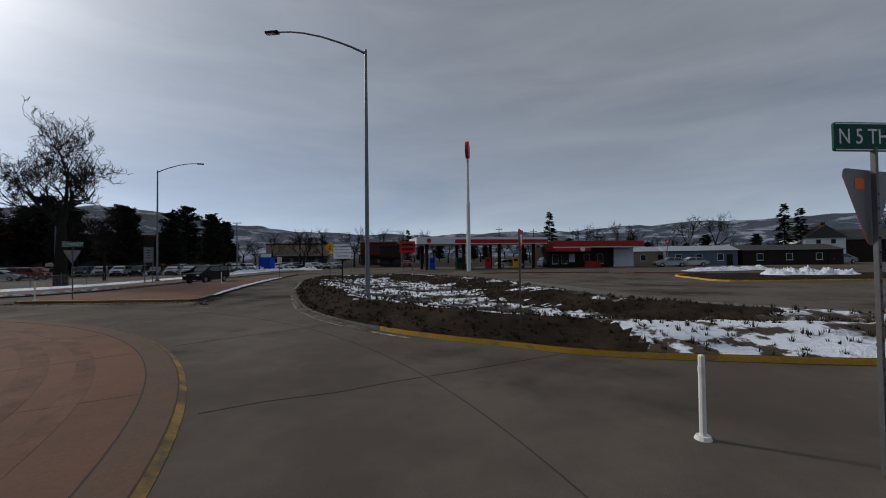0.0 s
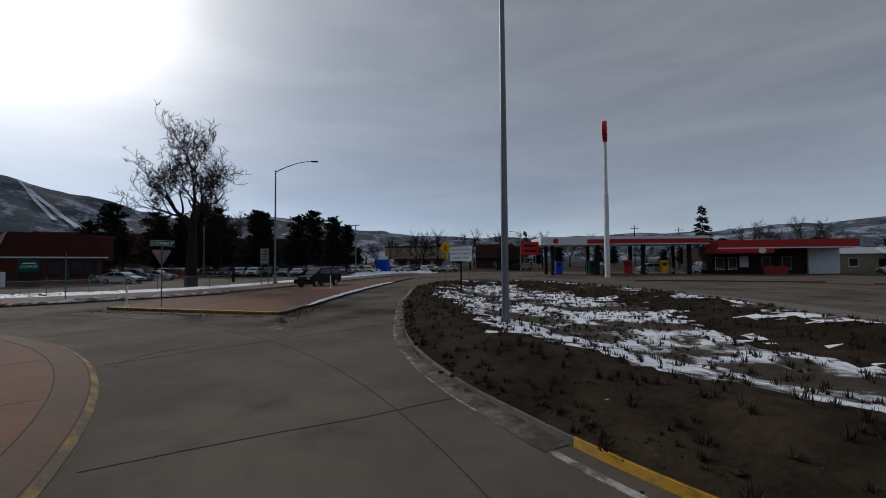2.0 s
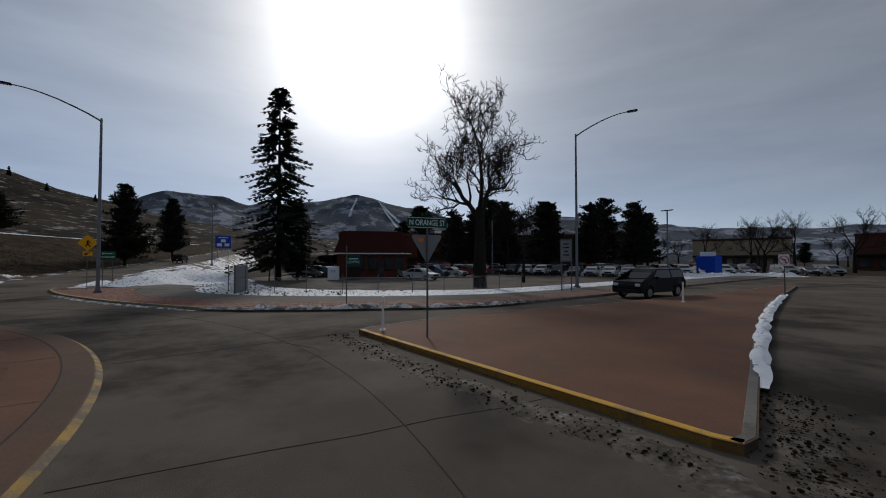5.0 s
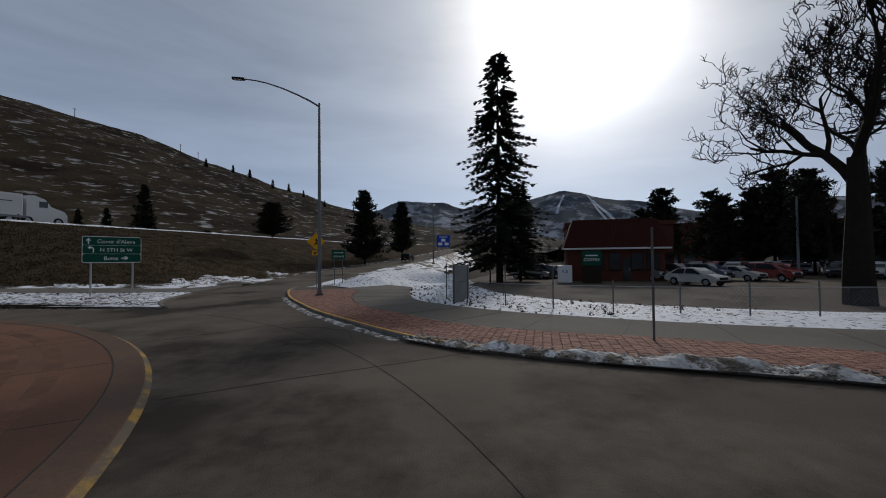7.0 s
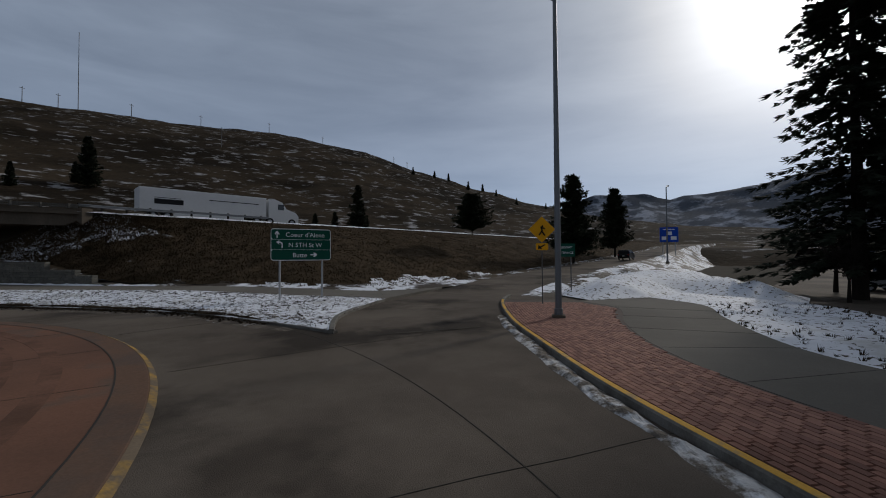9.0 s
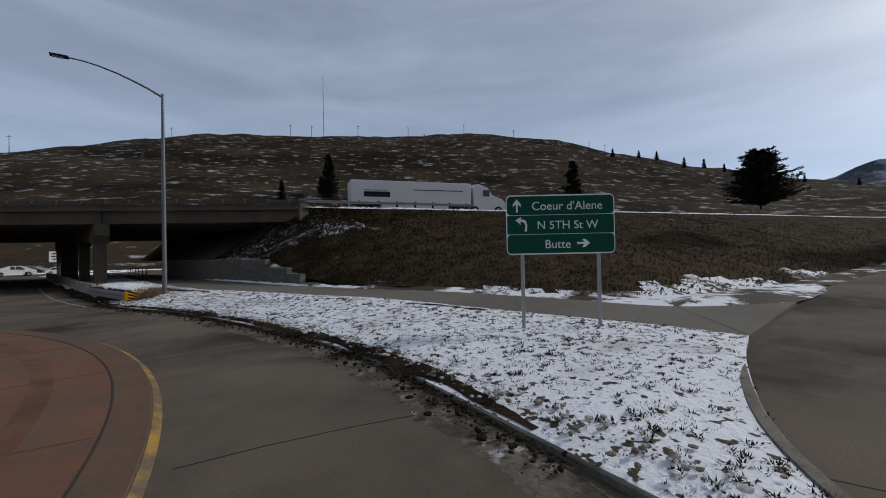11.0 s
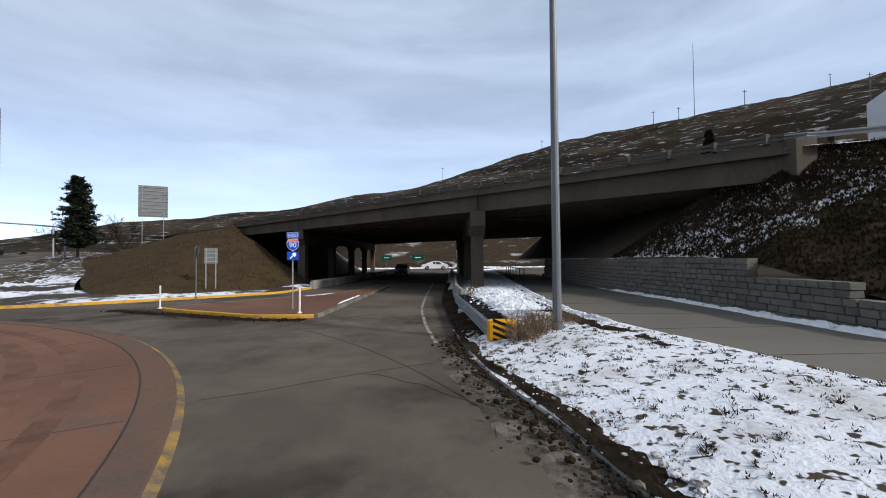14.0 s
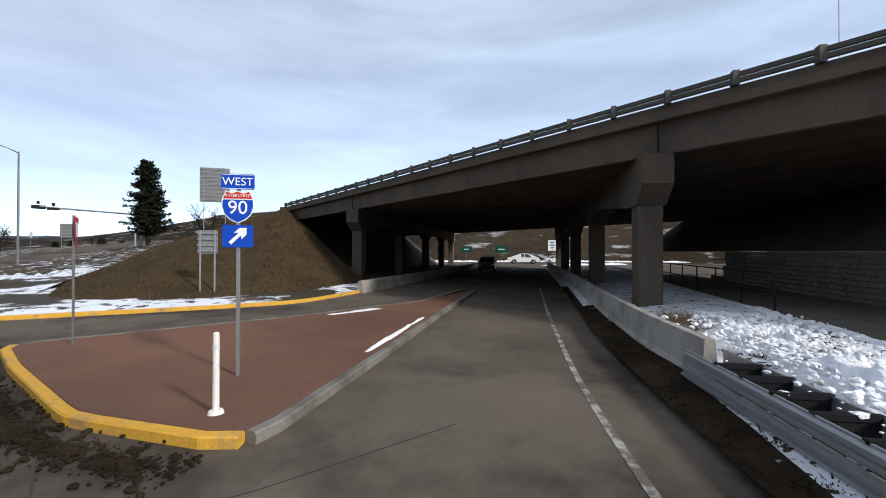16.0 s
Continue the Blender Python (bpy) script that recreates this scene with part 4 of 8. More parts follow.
def road_joints():
    """Dark sealed joints and tar lines in the road."""
    rng = random.Random(3)
    ring = [p + Vector((0, 0, 0.002)) for p in offset(APRON_EDGE, 4.3, True)]
    flat = [(0.0, 0.0), (0.0, 0.005), (0.018, 0.005), (0.018, 0.0)]
    tagged(part("trim", sweep(ring[2:190], flat), SEAM), "dark sealed joint running round the roundabout lane", "road joint", kind="structure")
    for i in range(8, 190, 9):
        a = APRON_EDGE[i % len(APRON_EDGE)]
        b = offset(APRON_EDGE, 8.6, True)[i % len(APRON_EDGE)]
        line = [a.lerp(b, t / 7) + Vector((rng.uniform(-0.08, 0.08), rng.uniform(-0.08, 0.08), 0.002)) for t in range(8)]
        line[0] = a.lerp(b, 0.03) + Vector((0, 0, 0.002))
        tagged(part("trim", sweep(line, [(x * 0.7, z) for x, z in flat]), SEAM), "dark tar joint across the lane", "road joint", kind="structure")
    # cracks that wander
    for k in range(9):
        t = rng.uniform(0.05, 0.75)
        i = int(t * len(APRON_EDGE))
        p = offset(APRON_EDGE, rng.uniform(1.5, 7.0), True)[i] + Vector((0, 0, 0.002))
        a = rng.uniform(0, 6.28)
        line = [p]
        for s in range(rng.randint(6, 12)):
            a += rng.uniform(-0.5, 0.5)
            line.append(line[-1] + Vector((math.cos(a), math.sin(a), 0)) * 0.4)
        tagged(part("trim", sweep(line, [(x * 0.6, z) for x, z in flat]), SEAM), "thin winding crack in the asphalt", "crack", kind="structure")
    # apron slabs
    inner = offset(APRON_EDGE, -0.7, True)
    deep = offset(APRON_EDGE, -7.0, True)
    for i in range(4, 190, 6):
        line = [inner[i % len(inner)].lerp(deep[i % len(deep)], t / 5) + Vector((0, 0, 0.074)) for t in range(6)]
        tagged(part("trim", sweep(line, [(x * 0.5, z) for x, z in flat]), SEAM), "narrow joint between apron slabs", "apron joint", kind="structure")
    # joints of the concrete paths
    for front, back, z, lo, hi in ((W_FRONT, W_BACK, 0.0, -40, 8), (N_BRICK, N_PATH, 0.14, 16, 60)):
        a, b = resample(front, 3.0), resample(back, 3.0)
        for p in a:
            q = min(resample(back, 0.5), key=lambda r: (r - p).length)
            if lo < p.y < hi and (q - p).length > 1:
                h = z or path_z(p.y) + 0.002
                tagged(part("trim", sweep([p + Vector((0, 0, h)), p.lerp(q, 0.5) + Vector((0, 0, h)), q + Vector((0, 0, h))], [(x * 0.45, w) for x, w in flat]), SEAM), "joint between concrete path slabs", "path joint", kind="structure")
    # right edge line towards the underpass, and the crossing shadow line of tar
    edge = V3(catmull([(-45.5, -21.5), (-44.9, -25), (-44.35, -29.6), (-44.1, -34), (-43.9, -39), (-43.6, -50)], 8), 0.001)
    tagged(part("trim", sweep(edge, [(0, 0.0), (0, 0.006), (0.12, 0.006), (0.12, 0.0)]), LINE_WHITE), "worn white edge line beside the barrier", "road marking", kind="structure")


road_joints()


def tar_bands():
    """Old dark tar bands across the lanes."""
    rng = random.Random(12)

    def ribbon(line, w, h, material, label):
        edge_l, edge_r = [], []
        for k, p in enumerate(line):
            a = offset(line, -w / 2 * (1 + 0.22 * noise.noise(p * 0.9)))[k]
            b = offset(line, w / 2 * (1 + 0.22 * noise.noise(p * 0.9 + Vector((7, 0, 0)))))[k]
            edge_l.append(a + Vector((0, 0, h)))
            edge_r.append(b + Vector((0, 0, h)))
        tagged(part("trim", strip(edge_l, edge_r), material), label, "road surface", kind="structure")
    for (x0, y0), (x1, y1), w in (((-47.0, 10.2), (-49.6, 13.2), 0.2),):
        a, b = Vector((x0, y0, 0.006)), Vector((x1, y1, 0.006))
        line = [a.lerp(b, k / 9) + Vector((rng.uniform(-0.05, 0.05), rng.uniform(-0.05, 0.05), 0.008)) for k in range(10)]
        ribbon(line, w, 0.0, TAR, "dark tar band across the lane")


tar_bands()


def brick_strip():
    """Red pavers of the north pavement: single bricks where the lane passes closest, one joined sheet beyond."""
    rng = random.Random(6)
    bed = bpy.data.objects.get("pavement")
    i0 = min(range(len(N_KERB)), key=lambda i: (N_KERB[i] - Vector((-57.0, 12.6, 0))).length)
    me = bpy.data.meshes.new("brick")
    bm = bmesh.new()
    box(bm, -0.5, -0.5, 0, 0.5, 0.5, 1)
    for v in bm.verts:
        if v.co.z > 0.5:
            v.co.x *= 0.94
            v.co.y *= 0.88
    bmesh.ops.recalc_face_normals(bm, faces=bm.faces[:])
    bm.to_mesh(me)
    bm.free()
    me.materials.append(PAVER)
    near, verts, faces = 0, [], []
    L, Wd = 0.25, 0.125
    edge = resample(offset(N_KERB[i0:], -0.2), 0.5)
    far = resample(N_BRICK, 0.25)
    wide = [min((q - p).length for q in far) for p in edge]
    for row in range(40):
        line = resample(offset(N_KERB[i0:], -0.2 - (row + 0.5) * Wd), 0.02)
        s = L / 2 if row % 2 else 0.0
        while s < 52:
            i = int(s / 0.02)
            s += L
            if i + 4 >= len(line):
                break
            o = line[i]
            t = (line[i + 3] - o).normalized()
            n = Vector((t.y, -t.x, 0))
            k = min(range(len(edge)), key=lambda e: (edge[e] - o).length_squared)
            if (row + 0.5) * Wd > wide[k] - 0.05:
                continue
            h = 0.028 + rng.uniform(-0.004, 0.004)
            if near < 300 and -41.6 < o.x < -38.0 and row < 22:
                b = new("brick", me)
                b.parent = bed
                b.matrix_basis = Matrix.Translation((o.x, o.y, 0.125)) @ pose(0, 0, 0, rng.uniform(-0.6, 0.6), 0, math.degrees(math.atan2(t.y, t.x))) @ Matrix.Diagonal((L - 0.012, Wd - 0.01, h, 1))
                near += 1
            else:
                a, c = t * (L / 2 - 0.011), n * (Wd / 2 - 0.01)
                k = len(verts)
                z = Vector((0, 0, 0.125 + h))
                for q in (o - a - c, o + a - c, o + a + c, o - a + c):
                    verts.append(tuple(Vector((q.x, q.y, 0)) + z))
                for q in (o - a * 1.05 - c * 1.1, o + a * 1.05 - c * 1.1, o + a * 1.05 + c * 1.1, o - a * 1.05 + c * 1.1):
                    verts.append((q.x, q.y, 0.12))
                faces += [(k, k + 1, k + 2, k + 3)] + [(k + j, k + 4 + j, k + 4 + (j + 1) % 4, k + (j + 1) % 4) for j in range(4)]
    rest = part("bricks", (verts, faces), PAVER_JOINED, bed)
    rest["kind"] = "stuff"


brick_strip()


def crest_guardrail():
    """Steel guardrail on timber posts along the top of the embankment, and the thin snow line below it."""
    line = [p + Vector((0, 0, 0.05)) for p in CREST[I_RIGHT:I_RIGHT + 52]]
    ob = tagged(empty("guardrail"), "weathered steel guardrail on posts along the embankment top", "guardrail")
    wave = [(0.0, 0.5), (0.05, 0.56), (0.0, 0.63), (0.05, 0.7), (0.0, 0.76), (-0.03, 0.76), (-0.03, 0.5)]
    part("beam", sweep(offset(line, -0.9), wave), POLE, ob)
    post = None
    for p in resample(offset(line, -1.05), 2.0):
        if post is None:
            post = part("post", boxed(-0.08, -0.08, -0.6, 0.08, 0.08, 0.86, 0.01), BARK, ob)
            post.matrix_basis = Matrix.Translation(p)
        else:
            q = post.copy()
            scene.collection.objects.link(q)
            q.matrix_basis = Matrix.Translation(p)
    edge = [p + Vector((0, 0, 0.0)) for p in CREST[I_RIGHT:]]
    a, b = offset(edge, 0.35), offset(edge, -1.6)
    top = [p.lerp(q, 0.4) + Vector((0, 0, 0.16 + 0.1 * noise.noise(p * 0.7))) for p, q in zip(a, b)]
    v1, f1 = strip([p + Vector((0, 0, -0.06)) for p in a], top)
    v2, f2 = strip(top, b)
    k = len(v1)
    tagged(part("snow_line", (v1 + v2, f1 + [tuple(i + k for i in f) for f in f2]), SNOW, smooth=True), "thin line of snow along the embankment crest", "snow", kind="stuff")


crest_guardrail()

# lamps

# ---- lamps, signs and road furniture ----
def street_lamp(x, y, h, arm_yaw, reach=3.2, z=0.1, label="tall grey steel street lamp with a curved arm"):
    rise = 0.3 * reach
    ob = tagged(empty("street_lamp", pose(x, y, z, 0, 0, arm_yaw)), label, "street lamp", "street lamps")
    part("base_plate", boxed(-0.25, -0.25, -0.15, 0.25, 0.25, 0.12, 0.03), CONCRETE, ob)
    part("pole", tube(bmesh.new(), [(0, 0, 0.1), (0, 0, 0.35), (0, 0, 0.36), (0, 0, h * 0.5), (0, 0, h)], [0.16, 0.16, 0.125, 0.105, 0.075], 12), POLE, ob)
    for a in (45, 135, 225, 315):
        part("bolt", tube(bmesh.new(), [(0.19 * math.cos(radians(a)), 0.19 * math.sin(radians(a)), 0.1), (0.19 * math.cos(radians(a)), 0.19 * math.sin(radians(a)), 0.22)], 0.02, 6), POLE, ob)
    arm = [(0.0, 0, h - 0.1)] + [(reach * t, 0, h - 0.05 + rise * math.sin(t * math.pi / 2)) for t in (0.15, 0.3, 0.5, 0.7, 0.85, 1.0)]
    part("arm", tube(bmesh.new(), arm, [0.065, 0.06, 0.055, 0.05, 0.045, 0.042, 0.04], 8), POLE, ob)
    part("cap", tube(bmesh.new(), [(0, 0, h - 0.02), (0, 0, h + 0.12)], [0.085, 0.06], 10), POLE, ob)
    bm = boxed(reach - 0.05, -0.15, h + rise - 0.12, reach + 0.72, 0.15, h + rise + 0.01, 0.045)
    head = part("lamp_head", bm, DARK, ob, "flat grey lamp head")
    part("lens", boxed(reach + 0.15, -0.11, h + rise - 0.14, reach + 0.62, 0.11, h + rise - 0.115), LAMPGLASS, head)
    return ob


# arm_yaw: 0 points to +x
street_lamp(-4.19, 21.7, 13.35, 174, 5.0, z=0.3)
street_lamp(-34.7, 48.5, 13.2, 20, 4.2)
street_lamp(-51.8, 15.8, 12.6, 275, 4.6, z=0.14)
street_lamp(-48.95, -21.0, 12.0, -10, 4.2, z=0.3)
street_lamp(-18.4, -33.0, 11.6, 116, 3.4, z=0.15)
street_lamp(12.9, 10.6, 10.1, 20, z=0.3)
street_lamp(-12.5, 112, 9.5, 180, 2.0, 0.0, "small far street lamp by the petrol station")
street_lamp(62, 104, 11.5, 30, 2.0, 0.0, "small far street lamp by the blue house")
street_lamp(12.0, -55.0, 12.6, 56, 2.8, 0.6, "street lamp beside the off-ramp")


def signpost(parent, h, w=0.05, x=0.0, z=-0.1, material=POST):
    bm = boxed(x - w / 2, -w / 2, z, x + w / 2, w / 2, h, 0.006)
    p = part("post", bm, material, parent)
    return p


def panel(parent, name, w, h, z, material, x=0.0, y=-0.05, corner=0.05, t=0.006, label=""):
    """A thin plate with rounded corners that faces -y, its middle at z."""
    bm = bmesh.new()
    r = min(corner, w / 2 - 0.001, h / 2 - 0.001)
    pts = []
    for cx, cz, a0 in ((w / 2 - r, h / 2 - r, 0), (-w / 2 + r, h / 2 - r, 90), (-w / 2 + r, -h / 2 + r, 180), (w / 2 - r, -h / 2 + r, 270)):
        pts += [(cx + r * math.cos(radians(a0 + k * 22.5)), cz + r * math.sin(radians(a0 + k * 22.5))) for k in range(5)]
    f = bm.faces.new([bm.verts.new((x + a, y, z + b)) for a, b in pts])
    g = bmesh.ops.extrude_face_region(bm, geom=[f])
    bmesh.ops.translate(bm, verts=[v for v in g["geom"] if isinstance(v, bmesh.types.BMVert)], vec=(0, t, 0))
    return part(name, bm, material, parent, label)


def shape(parent, name, pts, z, material, x=0.0, y=-0.05, t=0.006, label=""):
    bm = bmesh.new()
    f = bm.faces.new([bm.verts.new((x + a, y, z + b)) for a, b in pts])
    g = bmesh.ops.extrude_face_region(bm, geom=[f])
    bmesh.ops.translate(bm, verts=[v for v in g["geom"] if isinstance(v, bmesh.types.BMVert)], vec=(0, t, 0))
    return part(name, bm, material, parent, label)


def at(x, y, z=0.0, face=0.0):
    """The pose of a sign whose face looks along the yaw given."""
    return pose(x, y, z, 0, 0, face + 180)


def letters(parent, text, size, z, material=WHITE, x=0.0, y=-0.0535):
    return writing(text, size, material, parent, pose(x, y, z, 90, 0, 0))


def bars(parent, n, w, h, z, material, y=-0.054, gap=None):
    """Unreadable lines of writing."""
    for i in range(n):
        ww = w * (0.8 + 0.2 * math.sin(i * 2.3))
        zz = z - i * (gap or h * 2)
        part("text_bar", boxed(-ww / 2, y - 0.002, zz - h / 2, ww / 2, y + 0.002, zz + h / 2), material, parent)


def triangle(r, corner=0.06):
    pts = []
    for a in (90, 210, 330):
        a = a + 180
        c = Vector((r * math.cos(radians(a)), r * math.sin(radians(a))))
        for d in (-55, -27, 0, 27, 55):
            pts.append((c.x * (1 - 2 * corner / r) + corner * math.cos(radians(a + d)), c.y * (1 - 2 * corner / r) + corner * math.sin(radians(a + d))))
    return pts


def street_name_sign(x, y, face, name_text, h, blade_face, width, label):
    """A give-way sign seen from behind, with a street name blade on top of its post."""
    ob = tagged(empty("street_sign", at(x, y, 0.12, face)), label, "street sign", "street name signs")
    signpost(ob, h - 0.12)
    for i in range(18):
        part("post_hole", boxed(-0.012, 0.025, 0.25 + i * 0.16, 0.012, 0.029, 0.275 + i * 0.16), DARK, ob)
    tri = shape(ob, "back_plate", triangle(0.6), h - 0.66, ALU, y=-0.055, label="bare metal back of a give-way sign")
    shape(ob, "sign_face", triangle(0.59), h - 0.66, RED, y=-0.063)
    part("sticker", boxed(0.1, -0.045, h - 0.58, 0.27, -0.0475, h - 0.46), ORANGE, tri)
    m = pose(0, 0, 0, 0, 0, blade_face)
    b = panel(ob, "name_blade", width, 0.32, h, GREEN, y=-0.012, corner=0.03, t=0.024, label="green street name blade")
    b.matrix_basis = m
    for s in (1, -1):
        writing(name_text, 0.24, WHITE, b, pose(0, -0.0135 * s, h - 0.005, 90, 0, 0 if s > 0 else 180), fit=width - 0.12)
    for z0 in (-0.145, 0.145):
        part("border", boxed(-width / 2 + 0.02, -0.0145, h + z0 - 0.006, width / 2 - 0.02, 0.0145, h + z0 + 0.006), WHITE, b)
    return ob


street_name_sign(4.81, 4.52, 20, "N 5 TH ST", 3.62, 165, 0.98, "green N 5th street name blade over a give-way sign's back")
street_name_sign(-23.52, 25.41, 75, "N ORANGE ST", 3.48, 185, 1.3, "green N Orange street name blade over a give-way sign's back")


def give_way(x, y, face, h, z=0.12, label="red and white give-way sign on a steel post"):
    ob = tagged(empty("give_way_sign", at(x, y, z, face)), label, "road sign", "give-way signs")
    signpost(ob, h - 0.1)
    shape(ob, "back_plate", triangle(0.53), h - 0.4, ALU, y=-0.044, label="bare metal back of the sign")
    shape(ob, "red_plate", triangle(0.52), h - 0.4, RED)
    shape(ob, "white_middle", triangle(0.25, 0.03), h - 0.4, WHITE, y=-0.058)
    return ob


give_way(2.23, 12.14, 250, 3.1, 0.3)
give_way(28.4, 52.5, 190, 4.6, 0.0, "small far give-way sign on a post")
give_way(-32.96, -29.67, 140, 3.2)


def delineator(x, y, h=1.1, z=0.13):
    ob = tagged(empty("delineator_post", pose(x, y, z)), "white plastic tube delineator post", "delineator", "delineator posts")
    part("tube", tube(bmesh.new(), [(0, 0, 0.03), (0, 0, h), (0, 0, h + 0.02)], [0.045, 0.042, 0.03], 10), PLASTIC, ob)
    part("foot", tube(bmesh.new(), [(0, 0, 0), (0, 0, 0.05)], [0.11, 0.09], 12), PLASTIC, ob)
    part("reflector", tube(bmesh.new(), [(0, 0, h - 0.22), (0, 0, h - 0.14)], 0.047, 10), LAMPGLASS, ob)
    return ob


for x, y in ((-39.3, -27.1), (-31.65, -28.95), (-23.6, 42.5), (-25.4, 24.9), (3.45, 5.5)):
    delineator(x, y, z=0.14 if x < 0 else 0.0)


def white_notice():
    ob = tagged(empty("notice_sign", at(-8.8, 34.4, 0.2, 172)), "white notice board about hand-held phones on a wooden post", "road sign")
    signpost(ob, 3.2, 0.09, material=BARK)
    panel(ob, "board", 1.55, 0.95, 2.78, WHITE)
    for i, t in enumerate(("USE OF HAND-HELD", "PHONES PROHIBITED", "WHILE DRIVING")):
        letters(ob, t, 0.155, 3.06 - i * 0.27, BLACK)
    return ob


white_notice()


def crossing_sign(x, y, face, h, z, label):
    ob = tagged(empty("crossing_sign", at(x, y, z, face)), label, "road sign", "crossing signs")
    signpost(ob, h)
    d = 0.66
    shape(ob, "diamond", [(0, -d), (d, 0), (0, d), (-d, 0)], h - 0.55, YELLOW, y=-0.06)
    # walking pictogram of plain bars
    for (x0, z0, x1, z1) in ((-0.02, 0.05, 0.05, 0.16), (0.03, -0.15, -0.05, 0.1), (-0.02, -0.12, 0.16, -0.36), (0.0, -0.12, -0.14, -0.34), (-0.02, 0.06, 0.16, -0.02)):
        part("pictogram_bar", tube(bmesh.new(), [(x0, -0.064, h - 0.5 + z0), (x1, -0.064, h - 0.5 + z1)], 0.04, 5), BLACK, ob)
    plate = panel(ob, "arrow_plate", 0.6, 0.34, h - 1.42, YELLOW, y=-0.06)
    shape(plate, "arrow", [(-0.18, 0.1), (-0.2, -0.12), (0.02, -0.1), (-0.06, -0.04), (0.18, 0.08), (0.13, 0.13), (-0.1, 0.01)], h - 1.42, BLACK, y=-0.064, t=0.003)
    return ob


crossing_sign(-13.4, 46.8, 168, 4.2, 0.2, "yellow diamond crossing sign with an arrow plate")
crossing_sign(-56.45, 14.8, -80, 4.3, 0.14, "yellow diamond crossing sign beside the street lamp")


def info_panel():
    ob = tagged(empty("information_sign", at(-32.7, 44.4, 0.1, 196)), "dark-framed grey information sign on two posts", "sign")
    signpost(ob, 4.0, 0.07, -0.38)
    signpost(ob, 4.0, 0.07, 0.38)
    panel(ob, "frame", 0.95, 1.7, 3.1, POST)
    panel(ob, "face", 0.78, 1.5, 3.1, ALU, y=-0.06)
    bars(ob, 4, 0.5, 0.09, 3.6, DARK, y=-0.064, gap=0.28)
    return ob


info_panel()


def small_sign(x, y, face, h, z, kind, label):
    """A plain regulatory plate on a post: a round symbol or lines of small writing."""
    ob = tagged(empty("road_sign", at(x, y, z, face)), label, "road sign", "regulatory signs")
    signpost(ob, h, 0.06)
    panel(ob, "plate", 0.62, 0.75, h - 0.38, WHITE, corner=0.05)
    if kind == "turn":
        part("ring", tube(bmesh.new(), [(0.27 * math.cos(a), -0.054, h - 0.38 + 0.27 * math.sin(a)) for a in (k * math.pi / 12 for k in range(25))], 0.025, 6, False), RED, ob)
        part("bar", tube(bmesh.new(), [(-0.19, -0.056, h - 0.19), (0.19, -0.056, h - 0.57)], 0.025, 6), RED, ob)
        part("arrow", tube(bmesh.new(), [(0.08, -0.052, h - 0.56), (0.08, -0.052, h - 0.34), (-0.12, -0.052, h - 0.34)], 0.03, 6), BLACK, ob)
    else:
        bars(ob, 3, 0.4, 0.07, h - 0.2, BLACK, gap=0.18)
    return ob


small_sign(-21.6, 52.5, 170, 2.7, 0.14, "turn", "white no-turn sign with a red ring on a post")
small_sign(-15.4, 66.0, 170, 3.2, 0.05, "text", "small white regulatory sign on a post by the street")


def plain_pole(x, y, z, h, label, kind="utility"):
    ob = tagged(empty("utility_pole" if kind == "utility" else "car_park_lamp", pose(x, y, z)), label, "utility pole" if kind == "utility" else "street lamp")
    part("shaft", tube(bmesh.new(), [(0, 0, -0.3), (0, 0, h)], [0.16, 0.1], 8), BARK if kind == "utility" else POLE, ob)
    if kind == "utility":
        part("crossarm", boxed(-1.1, -0.07, h - 0.9, 1.1, 0.07, h - 0.75), BARK, ob)
        for x0 in (-0.9, 0.0, 0.9):
            part("insulator", tube(bmesh.new(), [(x0, 0, h - 0.75), (x0, 0, h - 0.55)], 0.05, 6), POST, ob)
    else:
        for s in (-1, 1):
            part("lamp_head", boxed(min(0, s * 0.9), -0.15, h - 0.15, max(0, s * 0.9), 0.15, h, 0.03), DARK, ob)
    return ob


plain_pole(-85.5, 42.0, 0.0, 9.4, "wooden utility pole beside the spruce")
plain_pole(-44.0, 85.0, 0.0, 10.4, "double-headed lamp pole in the car park", "lamp")
plain_pole(-66.0, 68.0, 0.0, 9.6, "double-headed lamp pole among parked cars", "lamp")
plain_pole(17.5, 135.0, 0.0, 12.5, "wooden utility pole behind the petrol station")
plain_pole(30.0, 140.0, 0.0, 12.0, "wooden utility pole behind the petrol station")
street_lamp(-104.7, 29.2, 11.4, 165, 2.6, 1.6, "street lamp beside the climbing ramp")


def service_sign():
    ob = tagged(empty("service_sign", at(-140.0, 36.0, 3.4, -84)), "blue motorway services sign with white panels on two posts", "road sign")
    for x in (-1.3, 1.3):
        part("post", tube(bmesh.new(), [(x, 0.05, -0.6), (x, 0.05, 5.6)], 0.09, 8), STEEL, ob)
    p = panel(ob, "blue_plate", 3.9, 3.4, 4.2, BLUE, corner=0.15, t=0.02)
    for x, z in ((-0.95, 3.4), (0.95, 3.4), (0.0, 4.5)):
        panel(p, "white_panel", 1.2, 0.8, z, WHITE, x=x, y=-0.056, corner=0.05, label="plain white panel of a logo")
    part("text_bar", boxed(-1.2, -0.058, 5.3, 1.2, -0.052, 5.5), WHITE, p)
    return ob


service_sign()


